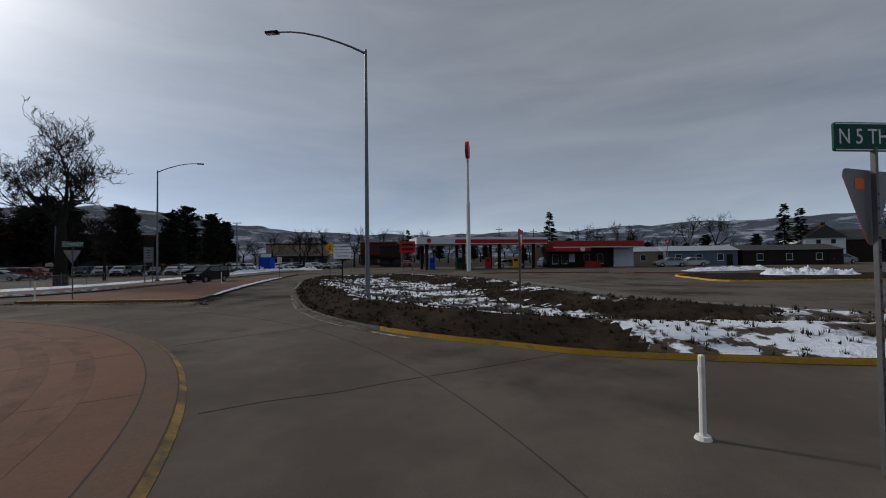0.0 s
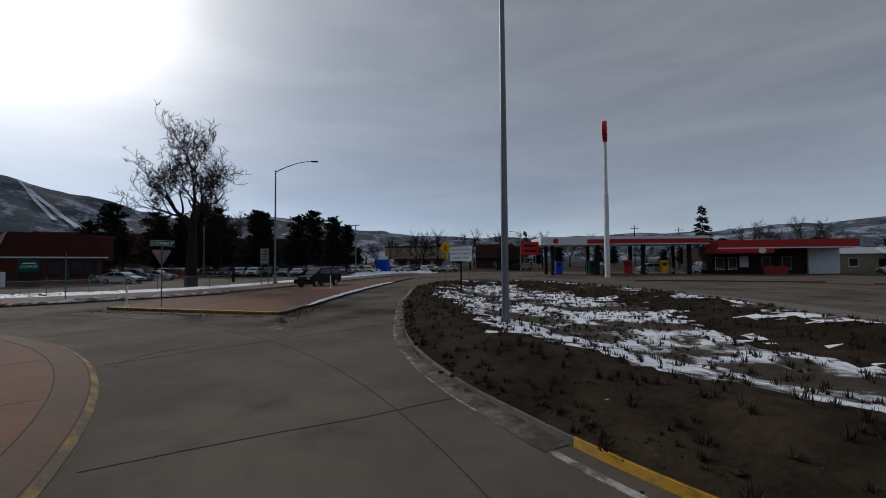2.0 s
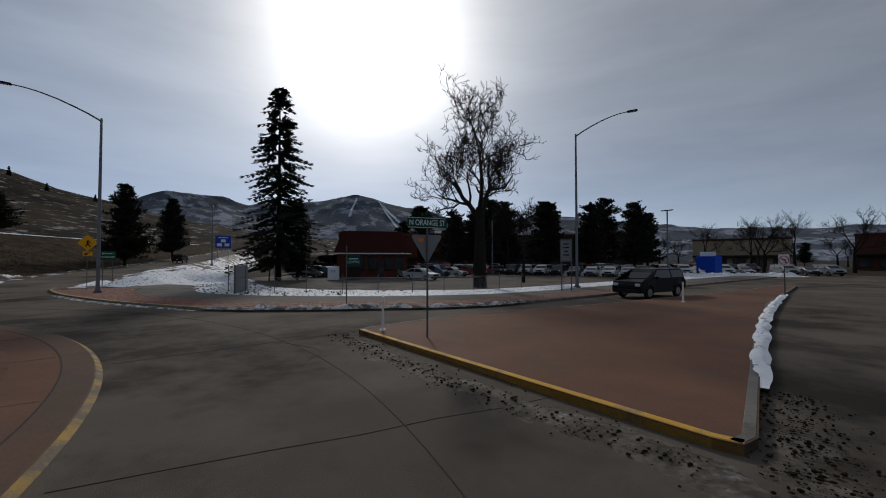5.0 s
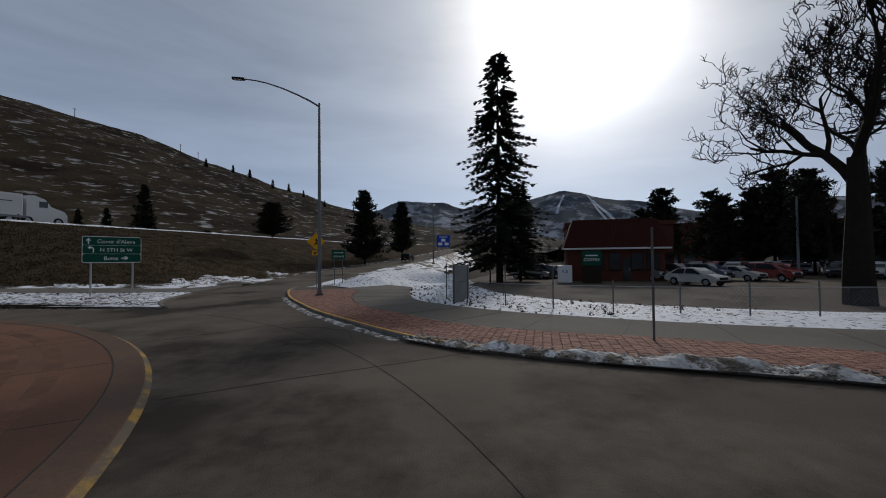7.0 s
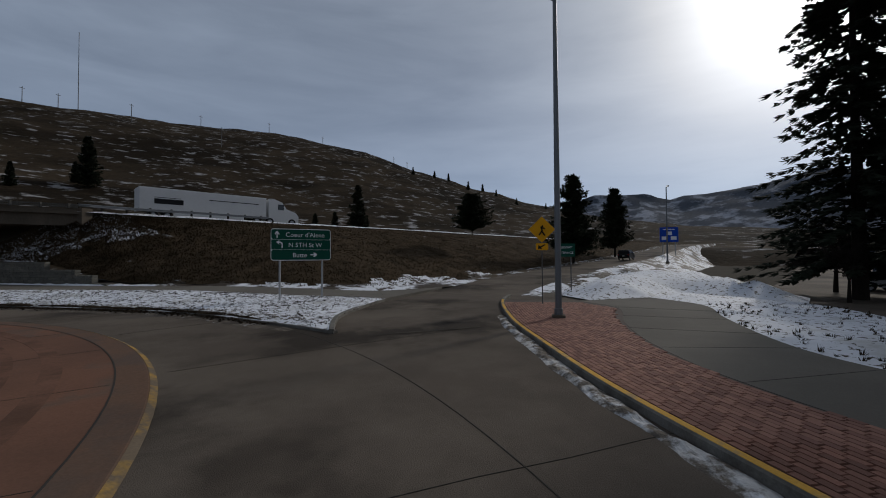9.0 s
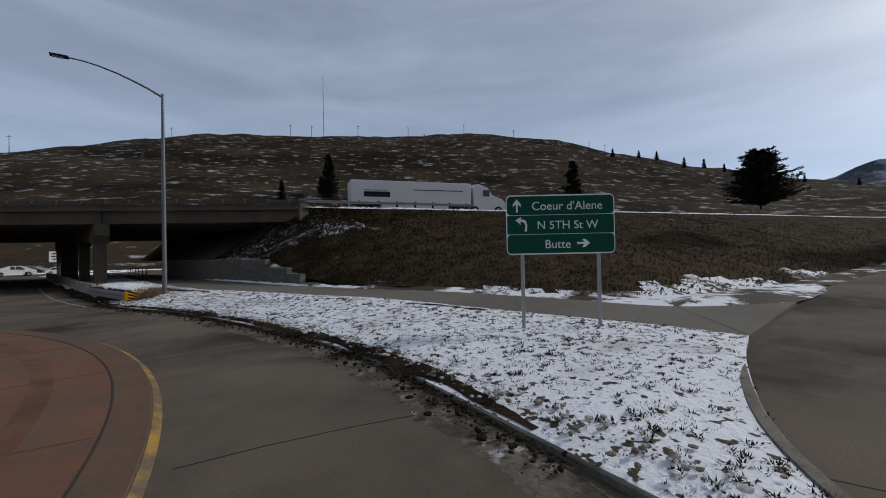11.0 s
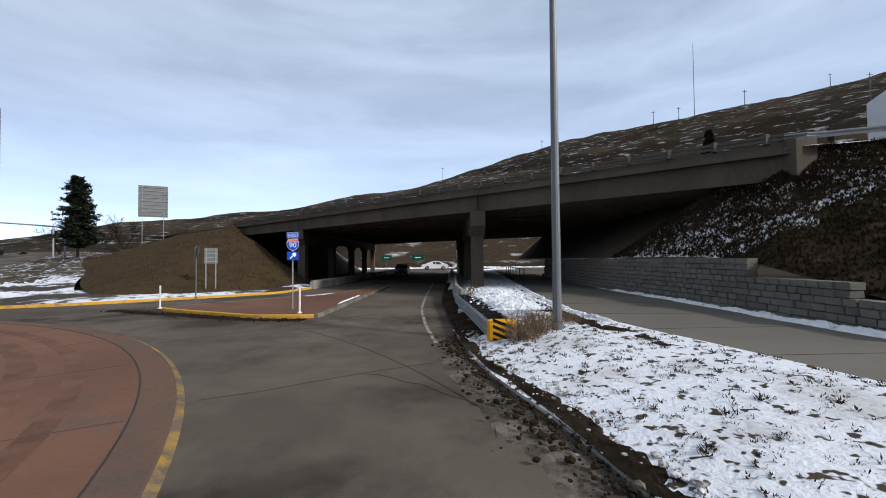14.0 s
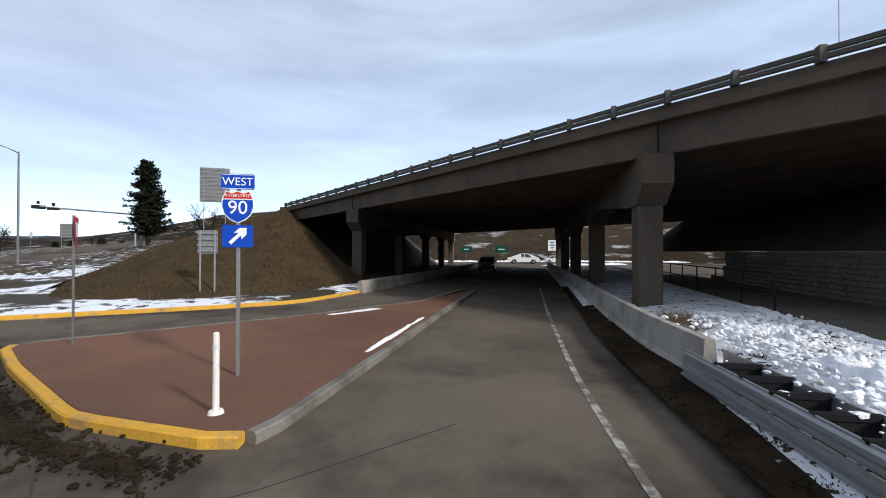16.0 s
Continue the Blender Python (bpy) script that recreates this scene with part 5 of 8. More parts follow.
def blue_hoarding():
    ob = tagged(empty("hoarding", at(-41, 92, 0.0, 160)), "blue panelled box with a white sign on top", "hoarding")
    part("box", boxed(-1.7, -0.5, 0.0, 1.7, 0.9, 3.1, 0.03), BLUE, ob)
    for z in (0.9, 1.6, 2.3):
        part("rib", boxed(-1.72, -0.54, z, 1.72, -0.5, z + 0.06), BLUE, ob)
    part("sign_board", boxed(-1.4, -0.05, 3.1, 1.4, 0.05, 3.8, 0.02), WHITE, ob)
    return ob


blue_hoarding()


def small_green():
    ob = tagged(empty("place_sign", at(-62.9, 15.7, 0.1, -78)), "small green freeway entrance sign on two posts", "road sign")
    signpost(ob, 3.0, 0.06, -0.36, -0.3)
    signpost(ob, 3.0, 0.06, 0.36, -0.3)
    panel(ob, "plate", 1.25, 0.85, 2.85, GREEN)
    letters(ob, "FREEWAY", 0.2, 3.02)
    letters(ob, "ENTRANCE", 0.2, 2.68)
    return ob


small_green()


def arrow_shape(parent, kind, x, z, s, material=WHITE, y=-0.056):
    if kind == "up":
        pts = [(-0.07, -0.5), (0.07, -0.5), (0.07, 0.12), (0.3, -0.08), (0.3, 0.12), (0, 0.5), (-0.3, 0.12), (-0.3, -0.08), (-0.07, 0.12)]
    elif kind == "right":
        pts = [(-0.5, -0.08), (0.05, -0.08), (-0.12, -0.3), (0.12, -0.3), (0.5, 0), (0.12, 0.3), (-0.12, 0.3), (0.05, 0.08), (-0.5, 0.08)]
    elif kind == "diag":
        pts = [(-0.5, -0.36), (-0.36, -0.5), (0.2, 0.06), (0.2, -0.2), (0.5, 0.1), (0.5, 0.5), (0.1, 0.5), (-0.2, 0.2), (0.06, 0.2)]
    else:
        pts = [(0.12, -0.5), (0.3, -0.5), (0.34, 0.0), (0.24, 0.3), (0.0, 0.42), (-0.16, 0.42), (-0.1, 0.62), (-0.56, 0.36), (-0.16, 0.02), (-0.18, 0.24), (0.0, 0.22), (0.14, 0.1), (0.18, -0.1)]
    return shape(parent, "arrow", [(a * s, b * s) for a, b in pts], z, material, x, y, 0.003)


def direction_sign():
    ob = tagged(empty("direction_sign", at(-54.55, 1.75, -0.08, -45) @ Matrix.Diagonal((0.93, 0.93, 0.93, 1))), "large green Coeur d'Alene and Butte direction sign on two posts", "road sign")
    for x in (-1.22, 1.22):
        part("post", tube(bmesh.new(), [(x, 0.05, -0.2), (x, 0.05, 4.4)], 0.06, 10), STEEL, ob)
        part("post_collar", tube(bmesh.new(), [(x, 0.05, 0.0), (x, 0.05, 0.18)], 0.095, 10), STEEL, ob)
    W, H, Z = 3.45, 1.9, 3.62
    panel(ob, "border_plate", W, H, Z, WHITE, y=-0.045, corner=0.16, t=0.02, label="white border of the green plate")
    rows = ((Z + 0.61, 0.59, "Coeur d'Alene", "up", 0.22), (Z + 0.0, 0.59, "N 5TH St W", "bend", 0.22), (Z - 0.61, 0.59, "Butte", "right", -0.1))
    for z, h, text, kind, x in rows:
        p = panel(ob, "green_plate", W - 0.06, h + 0.005, z, GREEN, y=-0.05, corner=0.12 if kind != "bend" else 0.01, t=0.008, label="green name plate with white letters")
        writing(text, 0.38 if kind != "bend" else 0.37, WHITE, p, pose(x, -0.0525, z - 0.03, 90, 0, 0))
        arrow_shape(p, kind, {"up": -1.38, "bend": -1.2, "right": 0.72}[kind], z, 0.42, y=-0.0545)
    for z in (Z - 0.7, Z, Z + 0.7):
        part("stiffener", boxed(-W / 2 + 0.1, -0.02, z - 0.03, W / 2 - 0.1, 0.02, z + 0.03), ALU, ob)
    return ob


direction_sign()


def route_marker():
    ob = tagged(empty("route_marker", at(-38.35, -28.65, 0.31, 24)), "blue West Interstate 90 route marker with an arrow plate", "road sign")
    signpost(ob, 3.4, 0.06, z=-0.3, material=STEEL)
    w = panel(ob, "west_plate", 0.56, 0.28, 3.32, BLUE, corner=0.03)
    letters(w, "WEST", 0.2, 3.315)
    for z in (3.32 - 0.125, 3.32 + 0.125):
        part("border", boxed(-0.26, -0.053, z - 0.005, 0.26, -0.05, z + 0.005), WHITE, w)
    crest = [(-0.2, 0.29), (-0.1, 0.25), (0, 0.29), (0.1, 0.25), (0.2, 0.29), (0.265, 0.14), (0.275, 0.0), (0.23, -0.14), (0.13, -0.24), (0, -0.3), (-0.13, -0.24), (-0.23, -0.14), (-0.275, 0.0), (-0.265, 0.14)]
    s = shape(ob, "shield", crest, 2.87, WHITE, label="white-edged shield")
    body = [(a * 0.93, min(b, 0.13) * 0.93) for a, b in crest if b < 0.2]
    body = [(0.25, 0.125)] + [(a * 0.93, b * 0.93) for a, b in crest[6:13]] + [(-0.25, 0.125)]
    shape(s, "blue_field", body, 2.87, BLUE, y=-0.055)
    top = [(-0.188, 0.27), (-0.1, 0.233), (0, 0.27), (0.1, 0.233), (0.188, 0.27), (0.245, 0.145), (-0.245, 0.145)]
    shape(s, "red_band", top, 2.87, RED, y=-0.055)
    letters(s, "90", 0.34, 2.845, y=-0.0585)
    letters(s, "INTERSTATE", 0.075, 3.065, y=-0.0585)
    a = panel(ob, "arrow_plate", 0.52, 0.4, 2.34, BLUE, corner=0.03)
    arrow_shape(a, "diag", 0, 2.34, 0.3)
    return ob


route_marker()


def sign_back(x, y, face, w, h, top, z=0.1, posts=2, group="", label="bare aluminium back of a road sign on two posts"):
    ob = tagged(empty("sign_back", at(x, y, z, face)), label, "road sign", group)
    for s in ((-1, 1) if posts == 2 else (0,)):
        signpost(ob, top, 0.07, s * w * 0.36, -0.6, STEEL)
    panel(ob, "plate", w, h, top - h / 2, ALU, corner=0.03, y=0.05)
    ribs = max(4, int(h / 0.55))
    for k in range(ribs):
        zz = top - h * (k + 0.5) / ribs
        part("stiffener", boxed(-w / 2, -0.03, zz - 0.03, w / 2, 0.05, zz + 0.03), STEEL, ob)
    return ob


sign_back(-27.9, -39.0, 30, 0.88, 1.15, 3.3)
sign_back(2.3, -72.2, 30, 3.9, 5.0, 8.6, 5.9, label="large ribbed back of a motorway sign on the embankment")
sign_back(31.0, -58.5, 35, 3.6, 1.8, 4.7, 0.6, label="wide grey back of a road sign by the off-ramp")
sign_back(47.7, -83.8, 30, 2.5, 2.8, 4.9, 2.9, label="grey back of a road sign by the off-ramp")


def slim_post(x, y, h, z, label):
    ob = tagged(empty("marker_post", pose(x, y, z)), label, "post")
    signpost(ob, h)
    part("top_cap", boxed(-0.03, -0.03, h, 0.03, 0.03, h + 0.03), POST, ob)
    return ob


slim_post(-34.57, 27.5, 3.1, 0.14, "bare perforated steel post in the brick pavement")


def crash_cushion():
    """Steel guardrail cushion with a striped nose, running into the concrete barrier."""
    line = V3(catmull([(-47.38, -21.2), (-47.05, -24.2), (-46.68, -27.6), (-46.4, -30.2)], 8), 0.1)
    ob = tagged(empty("crash_cushion"), "grey steel crash cushion with a yellow and black striped nose", "crash barrier")
    wave = [(0.0, 0.0), (0.0, 0.05), (0.05, 0.09), (0.05, 0.14), (0.0, 0.18), (0.0, 0.24), (0.05, 0.28), (0.05, 0.33), (0.0, 0.37), (0.0, 0.42), (-0.03, 0.42), (-0.03, 0.0)]
    for side in (1, -1):
        for z in (0.1, 0.36):
            part("beam", sweep(offset(line, 0.33 * side), [(a * side, 0.02 + z + u * 0.55) for a, u in wave]), STEEL, ob, smooth=False)
    k = 0
    pts = resample(line, 0.62)
    for p, q in zip(pts, pts[1:]):
        yaw = math.degrees(math.atan2((q - p).y, (q - p).x))
        m = Matrix.Translation(p) @ pose(0, 0, 0, 0, 0, yaw)
        c = part("cross_bar", boxed(-0.04, -0.33, 0.56, 0.04, 0.33, 0.63), DARK, ob)
        c.matrix_basis = m
        d = part("diaphragm", boxed(-0.02, -0.31, -0.1, 0.02, 0.31, 0.56), DARK, ob)
        d.matrix_basis = m
    nose = part("nose", boxed(-0.4, -0.24, -0.1, 0.4, 0.24, 0.66, 0.1), YELLOW, ob, "yellow plastic nose")
    nose.matrix_basis = pose(-47.42, -20.9, 0.1, 0, 0, 6)
    for i in range(4):
        z = 0.02 + i * 0.17
        s = shape(nose, "stripe", [(-0.3, -0.13), (-0.3, -0.04), (0.3, 0.2), (0.3, 0.11)], z, BLACK, y=0.2425, t=0.004)
    return ob


crash_cushion()


def concrete_barrier():
    line = V3(catmull([(-46.42, -30.0), (-46.15, -33), (-46.0, -37), (-45.95, -42), (-45.85, -52), (-45.4, -64), (-44.8, -82)], 8), 0.0)
    ob = tagged(empty("concrete_barrier"), "pale concrete road barrier leading under the bridge", "crash barrier")
    prof = [(-0.3, 0.0), (-0.3, 0.08), (-0.13, 0.34), (-0.08, 0.92), (0.08, 0.92), (0.13, 0.34), (0.3, 0.08), (0.3, 0.0)]
    segs = [line[i:i + 9] for i in range(0, len(line) - 1, 8)]
    for s in segs:
        a, b = s[0].lerp(s[1], 0.02), s[-1]
        part("barrier_section", sweep([a] + s[1:], prof), BARRIER, ob)
    for p in resample(line, 1.5)[:9]:
        d = part("drain_slot", boxed(-0.12, -0.33, 0.0, 0.12, -0.2, 0.1), DARK, ob)
        d.matrix_basis = Matrix.Translation(p) @ pose(0, 0, 0, 0, 0, 70)
    return ob


concrete_barrier()


def low_wall_left():
    line = V3([(-33.7, -43.8), (-33.9, -47), (-34.2, -52), (-34.5, -60), (-34.6, -74), (-34.4, -86)], 0.0)
    ob = tagged(part("concrete_barrier", sweep(catmull(line, 5), [(-0.25, 0.0), (-0.1, 0.7), (0.1, 0.7), (0.25, 0.0)]), BARRIER), "low concrete barrier in front of a bridge pier", "crash barrier")
    far = V3(catmull([(-8, -27), (-17, -28.8), (-23.5, -31.1), (-27.6, -34.1), (-31, -37), (-32.7, -39), (-33.2, -41.5), (-33.6, -44.5)], 6))
    tagged(part("kerb", sweep(far, KERB_PROFILE), KERB_YELLOW), "yellow-painted kerb along the embankment foot", "kerb", kind="structure")
    inner = [(p.x, p.y) for p in far] + [(-30, -52), (-20, -46), (-8, -34)]
    bumpy_verge("verge", inner, lambda x, y, d: 0.12 + 0.1 * min(d, 1) + 0.04 * fractal(x, y, 0.9) , 0.8, SNOW_DITCH, "snow-flecked dead grass at the embankment foot")
    # the off-ramp that climbs past the embankment, with grass on both sides
    near = catmull([(-9.5, -27.6, 0.04), (-7.0, -35.0, 0.3), (3, -46.3, 0.55), (15.5, -58, 0.95), (24.3, -69.5, 1.8), (39.8, -90.3, 3.5), (60, -116, 5.4)], 6)
    over = catmull([(4, -28, 0.04), (8.6, -42.5, 0.32), (13, -48, 0.6), (20.5, -55.3, 1.1), (31.8, -67.4, 1.9), (48.5, -87.3, 3.2), (69, -112, 5.2)], 6)
    tagged(part("road", strip(over, near), ASPHALT), "grey off-ramp rising to the motorway", "road", kind="structure")
    foot = catmull([(-24, -33.2, 0.14), (-20, -36.5, 0.2), (-13.6, -43, 0.62), (-4, -54, 1.42), (8, -66, 2.3), (18, -78, 3.5), (34, -100, 4.6)], 6)
    out = catmull([(16, -28, 0.0), (24, -37, 0.0), (36, -42, 0.0), (52, -48, 0.0), (72, -58, 0.0), (96, -76, 0.2), (130, -104, 0.6)], 6)

    def bank(a, b, bulge):
        def fn(u, v):
            f = u * (len(a) - 1)
            i = min(int(f), len(a) - 2)
            p = a[i].lerp(a[i + 1], f - i).lerp(b[i].lerp(b[i + 1], f - i), v)
            p.z += math.sin(math.pi * v) * bulge * (fractal(p.x, p.y, 0.3) + 0.3 + 0.5 * fractal(p.x, p.y, 1.3, 2)) - 0.02
            return p
        return fn
    grass = part("verge", sheet(70, 30, bank(foot, near, 0.22)), BANKGRASS, smooth=True)
    grass.data.materials.append(SNOW_DITCH)
    for p in grass.data.polygons:
        p.material_index = 1 if p.center.y > -47 + 9 * fractal(p.center.x, p.center.y, 0.25, 2) else 0
    tagged(grass, "snow-flecked grass bank rising to the off-ramp", "verge", kind="structure")
    tagged(part("verge", sheet(70, 20, bank(over, out, 0.1)), BANKGRASS, smooth=True), "brown grass falling away beyond the off-ramp", "verge", kind="structure")

    mast = tagged(empty("traffic_signal", pose(31.0, -84.0, 2.7)), "grey steel signal mast with a long arm over the off-ramp", "traffic signal")
    part("pole", tube(bmesh.new(), [(0, 0, -0.3), (0, 0, 7.3)], [0.17, 0.12], 10), STEEL, mast)
    arm = Vector((7.4, 8.6, 0.25))
    part("arm", tube(bmesh.new(), [(0, 0, 6.6), tuple(arm * 0.5 + Vector((0, 0, 6.75))), tuple(arm + Vector((0, 0, 6.75)))], [0.16, 0.13, 0.09], 10), STEEL, mast)
    turn = pose(arm.x, arm.y, arm.z + 6.75, 0, 0, 40)
    head = part("signal_head", boxed(-0.85, -0.16, -0.24, 0.85, 0.16, 0.24, 0.04), DARK, mast)
    head.matrix_basis = turn
    camera_box = part("sensor", boxed(-0.22, -0.15, 0.5, 0.22, 0.15, 1.0, 0.03), DARK, mast)
    camera_box.matrix_basis = turn
    stem = part("bracket", tube(bmesh.new(), [(0, 0, 0.2), (0, 0, 0.55)], 0.05, 6), DARK, mast)
    stem.matrix_basis = turn
    sign = tagged(empty("road_sign", pose(45.5, -76.5, 2.0, 0, 0, -55)), "pale back of a diamond warning sign by the off-ramp", "road sign")
    signpost(sign, 3.6, 0.1)
    shape(sign, "plate", [(0.75, 0), (0, 0.75), (-0.75, 0), (0, -0.75)], 3.3, WHITE)


low_wall_left()


def handrail():
    ob = tagged(empty("handrail"), "dark tubular handrail along the path under the bridge", "handrail")
    line = V3([(-50.5, -36.5), (-50.6, -42), (-50.9, -50)], 0.6)
    for z in (0.6, 1.13):
        part("rail", tube(bmesh.new(), [p + Vector((0, 0, z)) for p in line], 0.03, 8), DARK, ob)
    for p in resample(line, 2.2):
        part("upright", tube(bmesh.new(), [p + Vector((0, 0, -0.1)), p + Vector((0, 0, 1.15))], 0.03, 8), DARK, ob)


handrail()


def chain_link_fence():
    line = V3(catmull([(-47.5, 23.6), (-45.5, 24.2), (-43.3, 25.8), (-41.4, 27.5), (-40.2, 29.6), (-38.9, 31.8), (-38, 34.6), (-37.4, 37.2), (-36.8, 40), (-36.6, 44)], 8), 0.15)
    ob = tagged(empty("fence"), "low chain-link fence on bare steel posts", "fence")
    pts = resample(line, 2.45)
    for i, p in enumerate(pts):
        h = 2.0 if i < 4 else 1.35
        part("post", tube(bmesh.new(), [p, p + Vector((0, 0, h))], 0.03, 8), POST, ob)
    mesh = bmesh.new()
    fine = resample(line, 0.16)
    top = 1.1
    for i, p in enumerate(fine[:-1]):
        for s in (1, -1):
            j = i + 6 * s
            if 0 <= j < len(fine):
                tube(mesh, [p + Vector((0, 0, 0.04)), fine[j] + Vector((0, 0, top))], 0.0035, 3, False)
    tube(mesh, [p + Vector((0, 0, top)) for p in resample(line, 0.8)], 0.012, 5)
    part("wire_mesh", mesh, STEEL, ob)
    # the sheet-metal end panel
    bx = tagged(empty("sheet_panel", pose(-46.4, 24.3, 0.1, 0, 0, -25)), "dented grey sheet-metal panel at the fence end", "panel")
    part("sheet", boxed(-1.6, -0.03, 0.0, 1.6, 0.03, 2.0, 0.02), ALU, bx)
    part("frame_post", boxed(1.58, -0.05, -0.1, 1.66, 0.05, 2.05), POST, bx)


chain_link_fence()


def block_wall():
    """Stepped retaining wall of large split-faced blocks beside the path."""
    line = V3(catmull([(-56.3, -16.8), (-56.15, -19.5), (-56.0, -23.5), (-55.7, -28), (-55.1, -34), (-54.85, -42), (-55, -54)], 10), 0.55)
    wall = tagged(part("retaining_wall", sweep([p for p in offset(line, 0.28)], [(-0.1, -0.1), (-0.1, 0.24), (0.12, 0.24), (0.12, -0.1)]), JOINT), "stepped grey retaining wall of split-faced concrete blocks", "retaining wall", kind="structure")
    rng = random.Random(4)
    shared = []
    for k in range(6):
        bm = bmesh.new()
        box(bm, -0.5, -0.2, 0, 0.5, 0.2, 1.0, 0.035)
        for v in bm.verts:
            v.co += Vector((rng.uniform(-0.006, 0.006), rng.uniform(-0.03, 0.03), rng.uniform(-0.006, 0.006)))
        me = bpy.data.meshes.new("block")
        bmesh.ops.recalc_face_normals(bm, faces=bm.faces[:])
        bm.to_mesh(me)
        bm.free()
        me.materials.append(BLOCK)
        shared.append(me)
    H = 0.205
    starts = (0.0, 1.5, 1.5, 1.5, 3.4, 3.4, 6.9, 6.9, 6.9)
    far_verts, far_faces = [], []
    for row, s0 in enumerate(starts):
        pts = resample(line, 0.05)
        s = s0
        while s < 34:
            w = rng.choice((0.34, 0.4, 0.46, 0.52))
            i = int((s + w / 2) / 0.05)
            if i + 1 >= len(pts):
                break
            p, q = pts[i], pts[min(i + 2, len(pts) - 1)]
            yaw = math.degrees(math.atan2((q - p).y, (q - p).x))
            me = shared[rng.randrange(6)]
            m = Matrix.Translation((p.x - row * 0.014, p.y, p.z + row * H)) @ pose(0, 0, 0, 0, 0, yaw) @ Matrix.Diagonal((w - 0.018, 1.0, H - 0.014, 1))
            if s < 14.5:
                b = new("block", me)
                b.parent = wall
                b.matrix_basis = m
            else:
                k = len(far_verts)
                far_verts.extend(tuple(m @ v.co) for v in me.vertices)
                far_faces.extend(tuple(k + j for j in f.vertices) for f in me.polygons)
            s += w
    rest = part("blocks", (far_verts, far_faces), BLOCK, wall)
    rest["kind"] = "stuff"
    return wall


block_wall()


def signal_mast():
    ob = tagged(empty("traffic_signal", pose(23.4, -78.8, 2.6, 0, 0, 73)), "traffic signal head on a long mast arm", "traffic signal")
    part("pole", tube(bmesh.new(), [(0, 0, -0.5), (0, 0, 6.6)], [0.16, 0.12], 10), POLE, ob)
    part("mast_arm", tube(bmesh.new(), [(0, 0, 6.0), (12.5, -4, 6.6)], [0.12, 0.07], 8), POLE, ob)
    head = part("signal_head", boxed(11.2, -4.3, 6.2, 12.8, -3.8, 6.75, 0.05), DARK, ob)
    for i in range(3):
        part("lens", tube(bmesh.new(), [(11.5 + i * 0.5, -3.82, 6.47), (11.5 + i * 0.5, -3.76, 6.47)], 0.16, 10), DARK, head)
    part("camera_box", boxed(11.9, -4.2, 6.95, 12.2, -3.9, 7.4, 0.03), DARK, ob)


signal_mast()


def hill_mast(yaw, r, h, label, wires=0):
    c = HILL_FOOT + heading(yaw).to_2d() * r
    z = hill_z(yaw, r) - 1
    ob = tagged(empty("radio_mast" if h > 30 else "utility_pole", pose(c.x, c.y, z)), label, "mast" if h > 30 else "utility pole", "" if h > 30 else "hilltop poles")
    part("shaft", tube(bmesh.new(), [(0, 0, -6), (0, 0, h)], [0.3 if h > 30 else 0.35, 0.2], 6), POST, ob)
    if h <= 30:
        part("crossarm", boxed(-1.6, -0.15, h - 1.4, 1.6, 0.15, h - 1.1), POST, ob)
    return ob


hill_mast(150.7, 430, 66, "tall thin radio mast on the hilltop")
for yaw, r, h in ((155, 430, 13), (152.3, 430, 13), (146, 380, 15), (136.5, 330, 16), (139, 430, 12), (131, 430, 11), (168.5, 430, 11), (182, 430, 14), (124, 430, 9), (114, 435, 8), (112, 410, 9)):
    hill_mast(yaw, r, h, "thin wooden pole standing on the snowy hill")

# ---- trees, shrubs and grass ----
def branchy(rng, h, spread, levels, trunk_r, first=0.28, twist=0.5, lift=0.07, thin=0.017):
    """Trunk and limbs of a bare tree as two meshes' data: thick wood and fine twigs."""
    wood, twigs = bmesh.new(), bmesh.new()

    def grow(p, d, length, r, level):
        n = 4 if level > 1 else 5
        line, rad = [p.copy()], [r]
        for i in range(n):
            d = (d + Vector((rng.uniform(-1, 1), rng.uniform(-1, 1), rng.uniform(-0.7, 0.9))) * twist * (0.06 if level == 0 else 0.32 + 0.13 * level) + Vector((0, 0, lift))).normalized()
            p = p + d * length / n
            line.append(p.copy())
            rad.append(r * (1 - 0.45 * (i + 1) / n))
        tube(wood if level < 4 else twigs, line, rad, 10 if level == 0 else (7 if level < 3 else (4 if level < 5 else 3)), level == 0)
        if level >= levels:
            return
        kids = rng.choice((3, 4)) if level < 3 else rng.choice((2, 3, 3))
        for k in range(kids + (1 if level in (2, 3) else 0)):
            i = rng.randint(max(1, n - 3), n) if level else n - rng.choice((0, 0, 1))
            a = rng.uniform(0, 2 * math.pi)
            side = d.orthogonal().normalized()
            side.rotate(Matrix.Rotation(a, 3, d))
            ang = rng.uniform(0.35, 0.95) if level else rng.uniform(0.3, 0.75)
            nd = (d * math.cos(ang) + side * math.sin(ang) * spread).normalized()
            grow(line[i], nd, length * rng.uniform(0.55, 0.82), max(rad[i] * rng.uniform(0.55, 0.78), thin), level + 1)
    grow(Vector((0, 0, -0.2)), Vector((0, 0, 1)), h * first, trunk_r, 0)
    return wood, twigs


def bare_tree(x, y, z, h, spread, levels, trunk_r, seed, label, first=0.28, group="bare trees", **habit):
    rng = random.Random(seed)
    ob = tagged(empty("bare_tree", pose(x, y, z)), label, "tree", group)
    wood, twigs = branchy(rng, h, spread, levels, trunk_r, first, **habit)
    tops = [v.co.z for v in twigs.verts] or [1]
    s = h / max(tops)
    for bm in (wood, twigs):
        bmesh.ops.scale(bm, vec=(s, s, s), verts=bm.verts[:])
    part("trunk", wood, BARK, ob)
    part("crown", twigs, TWIG, ob, "leafless crown of fine twigs")
    return ob


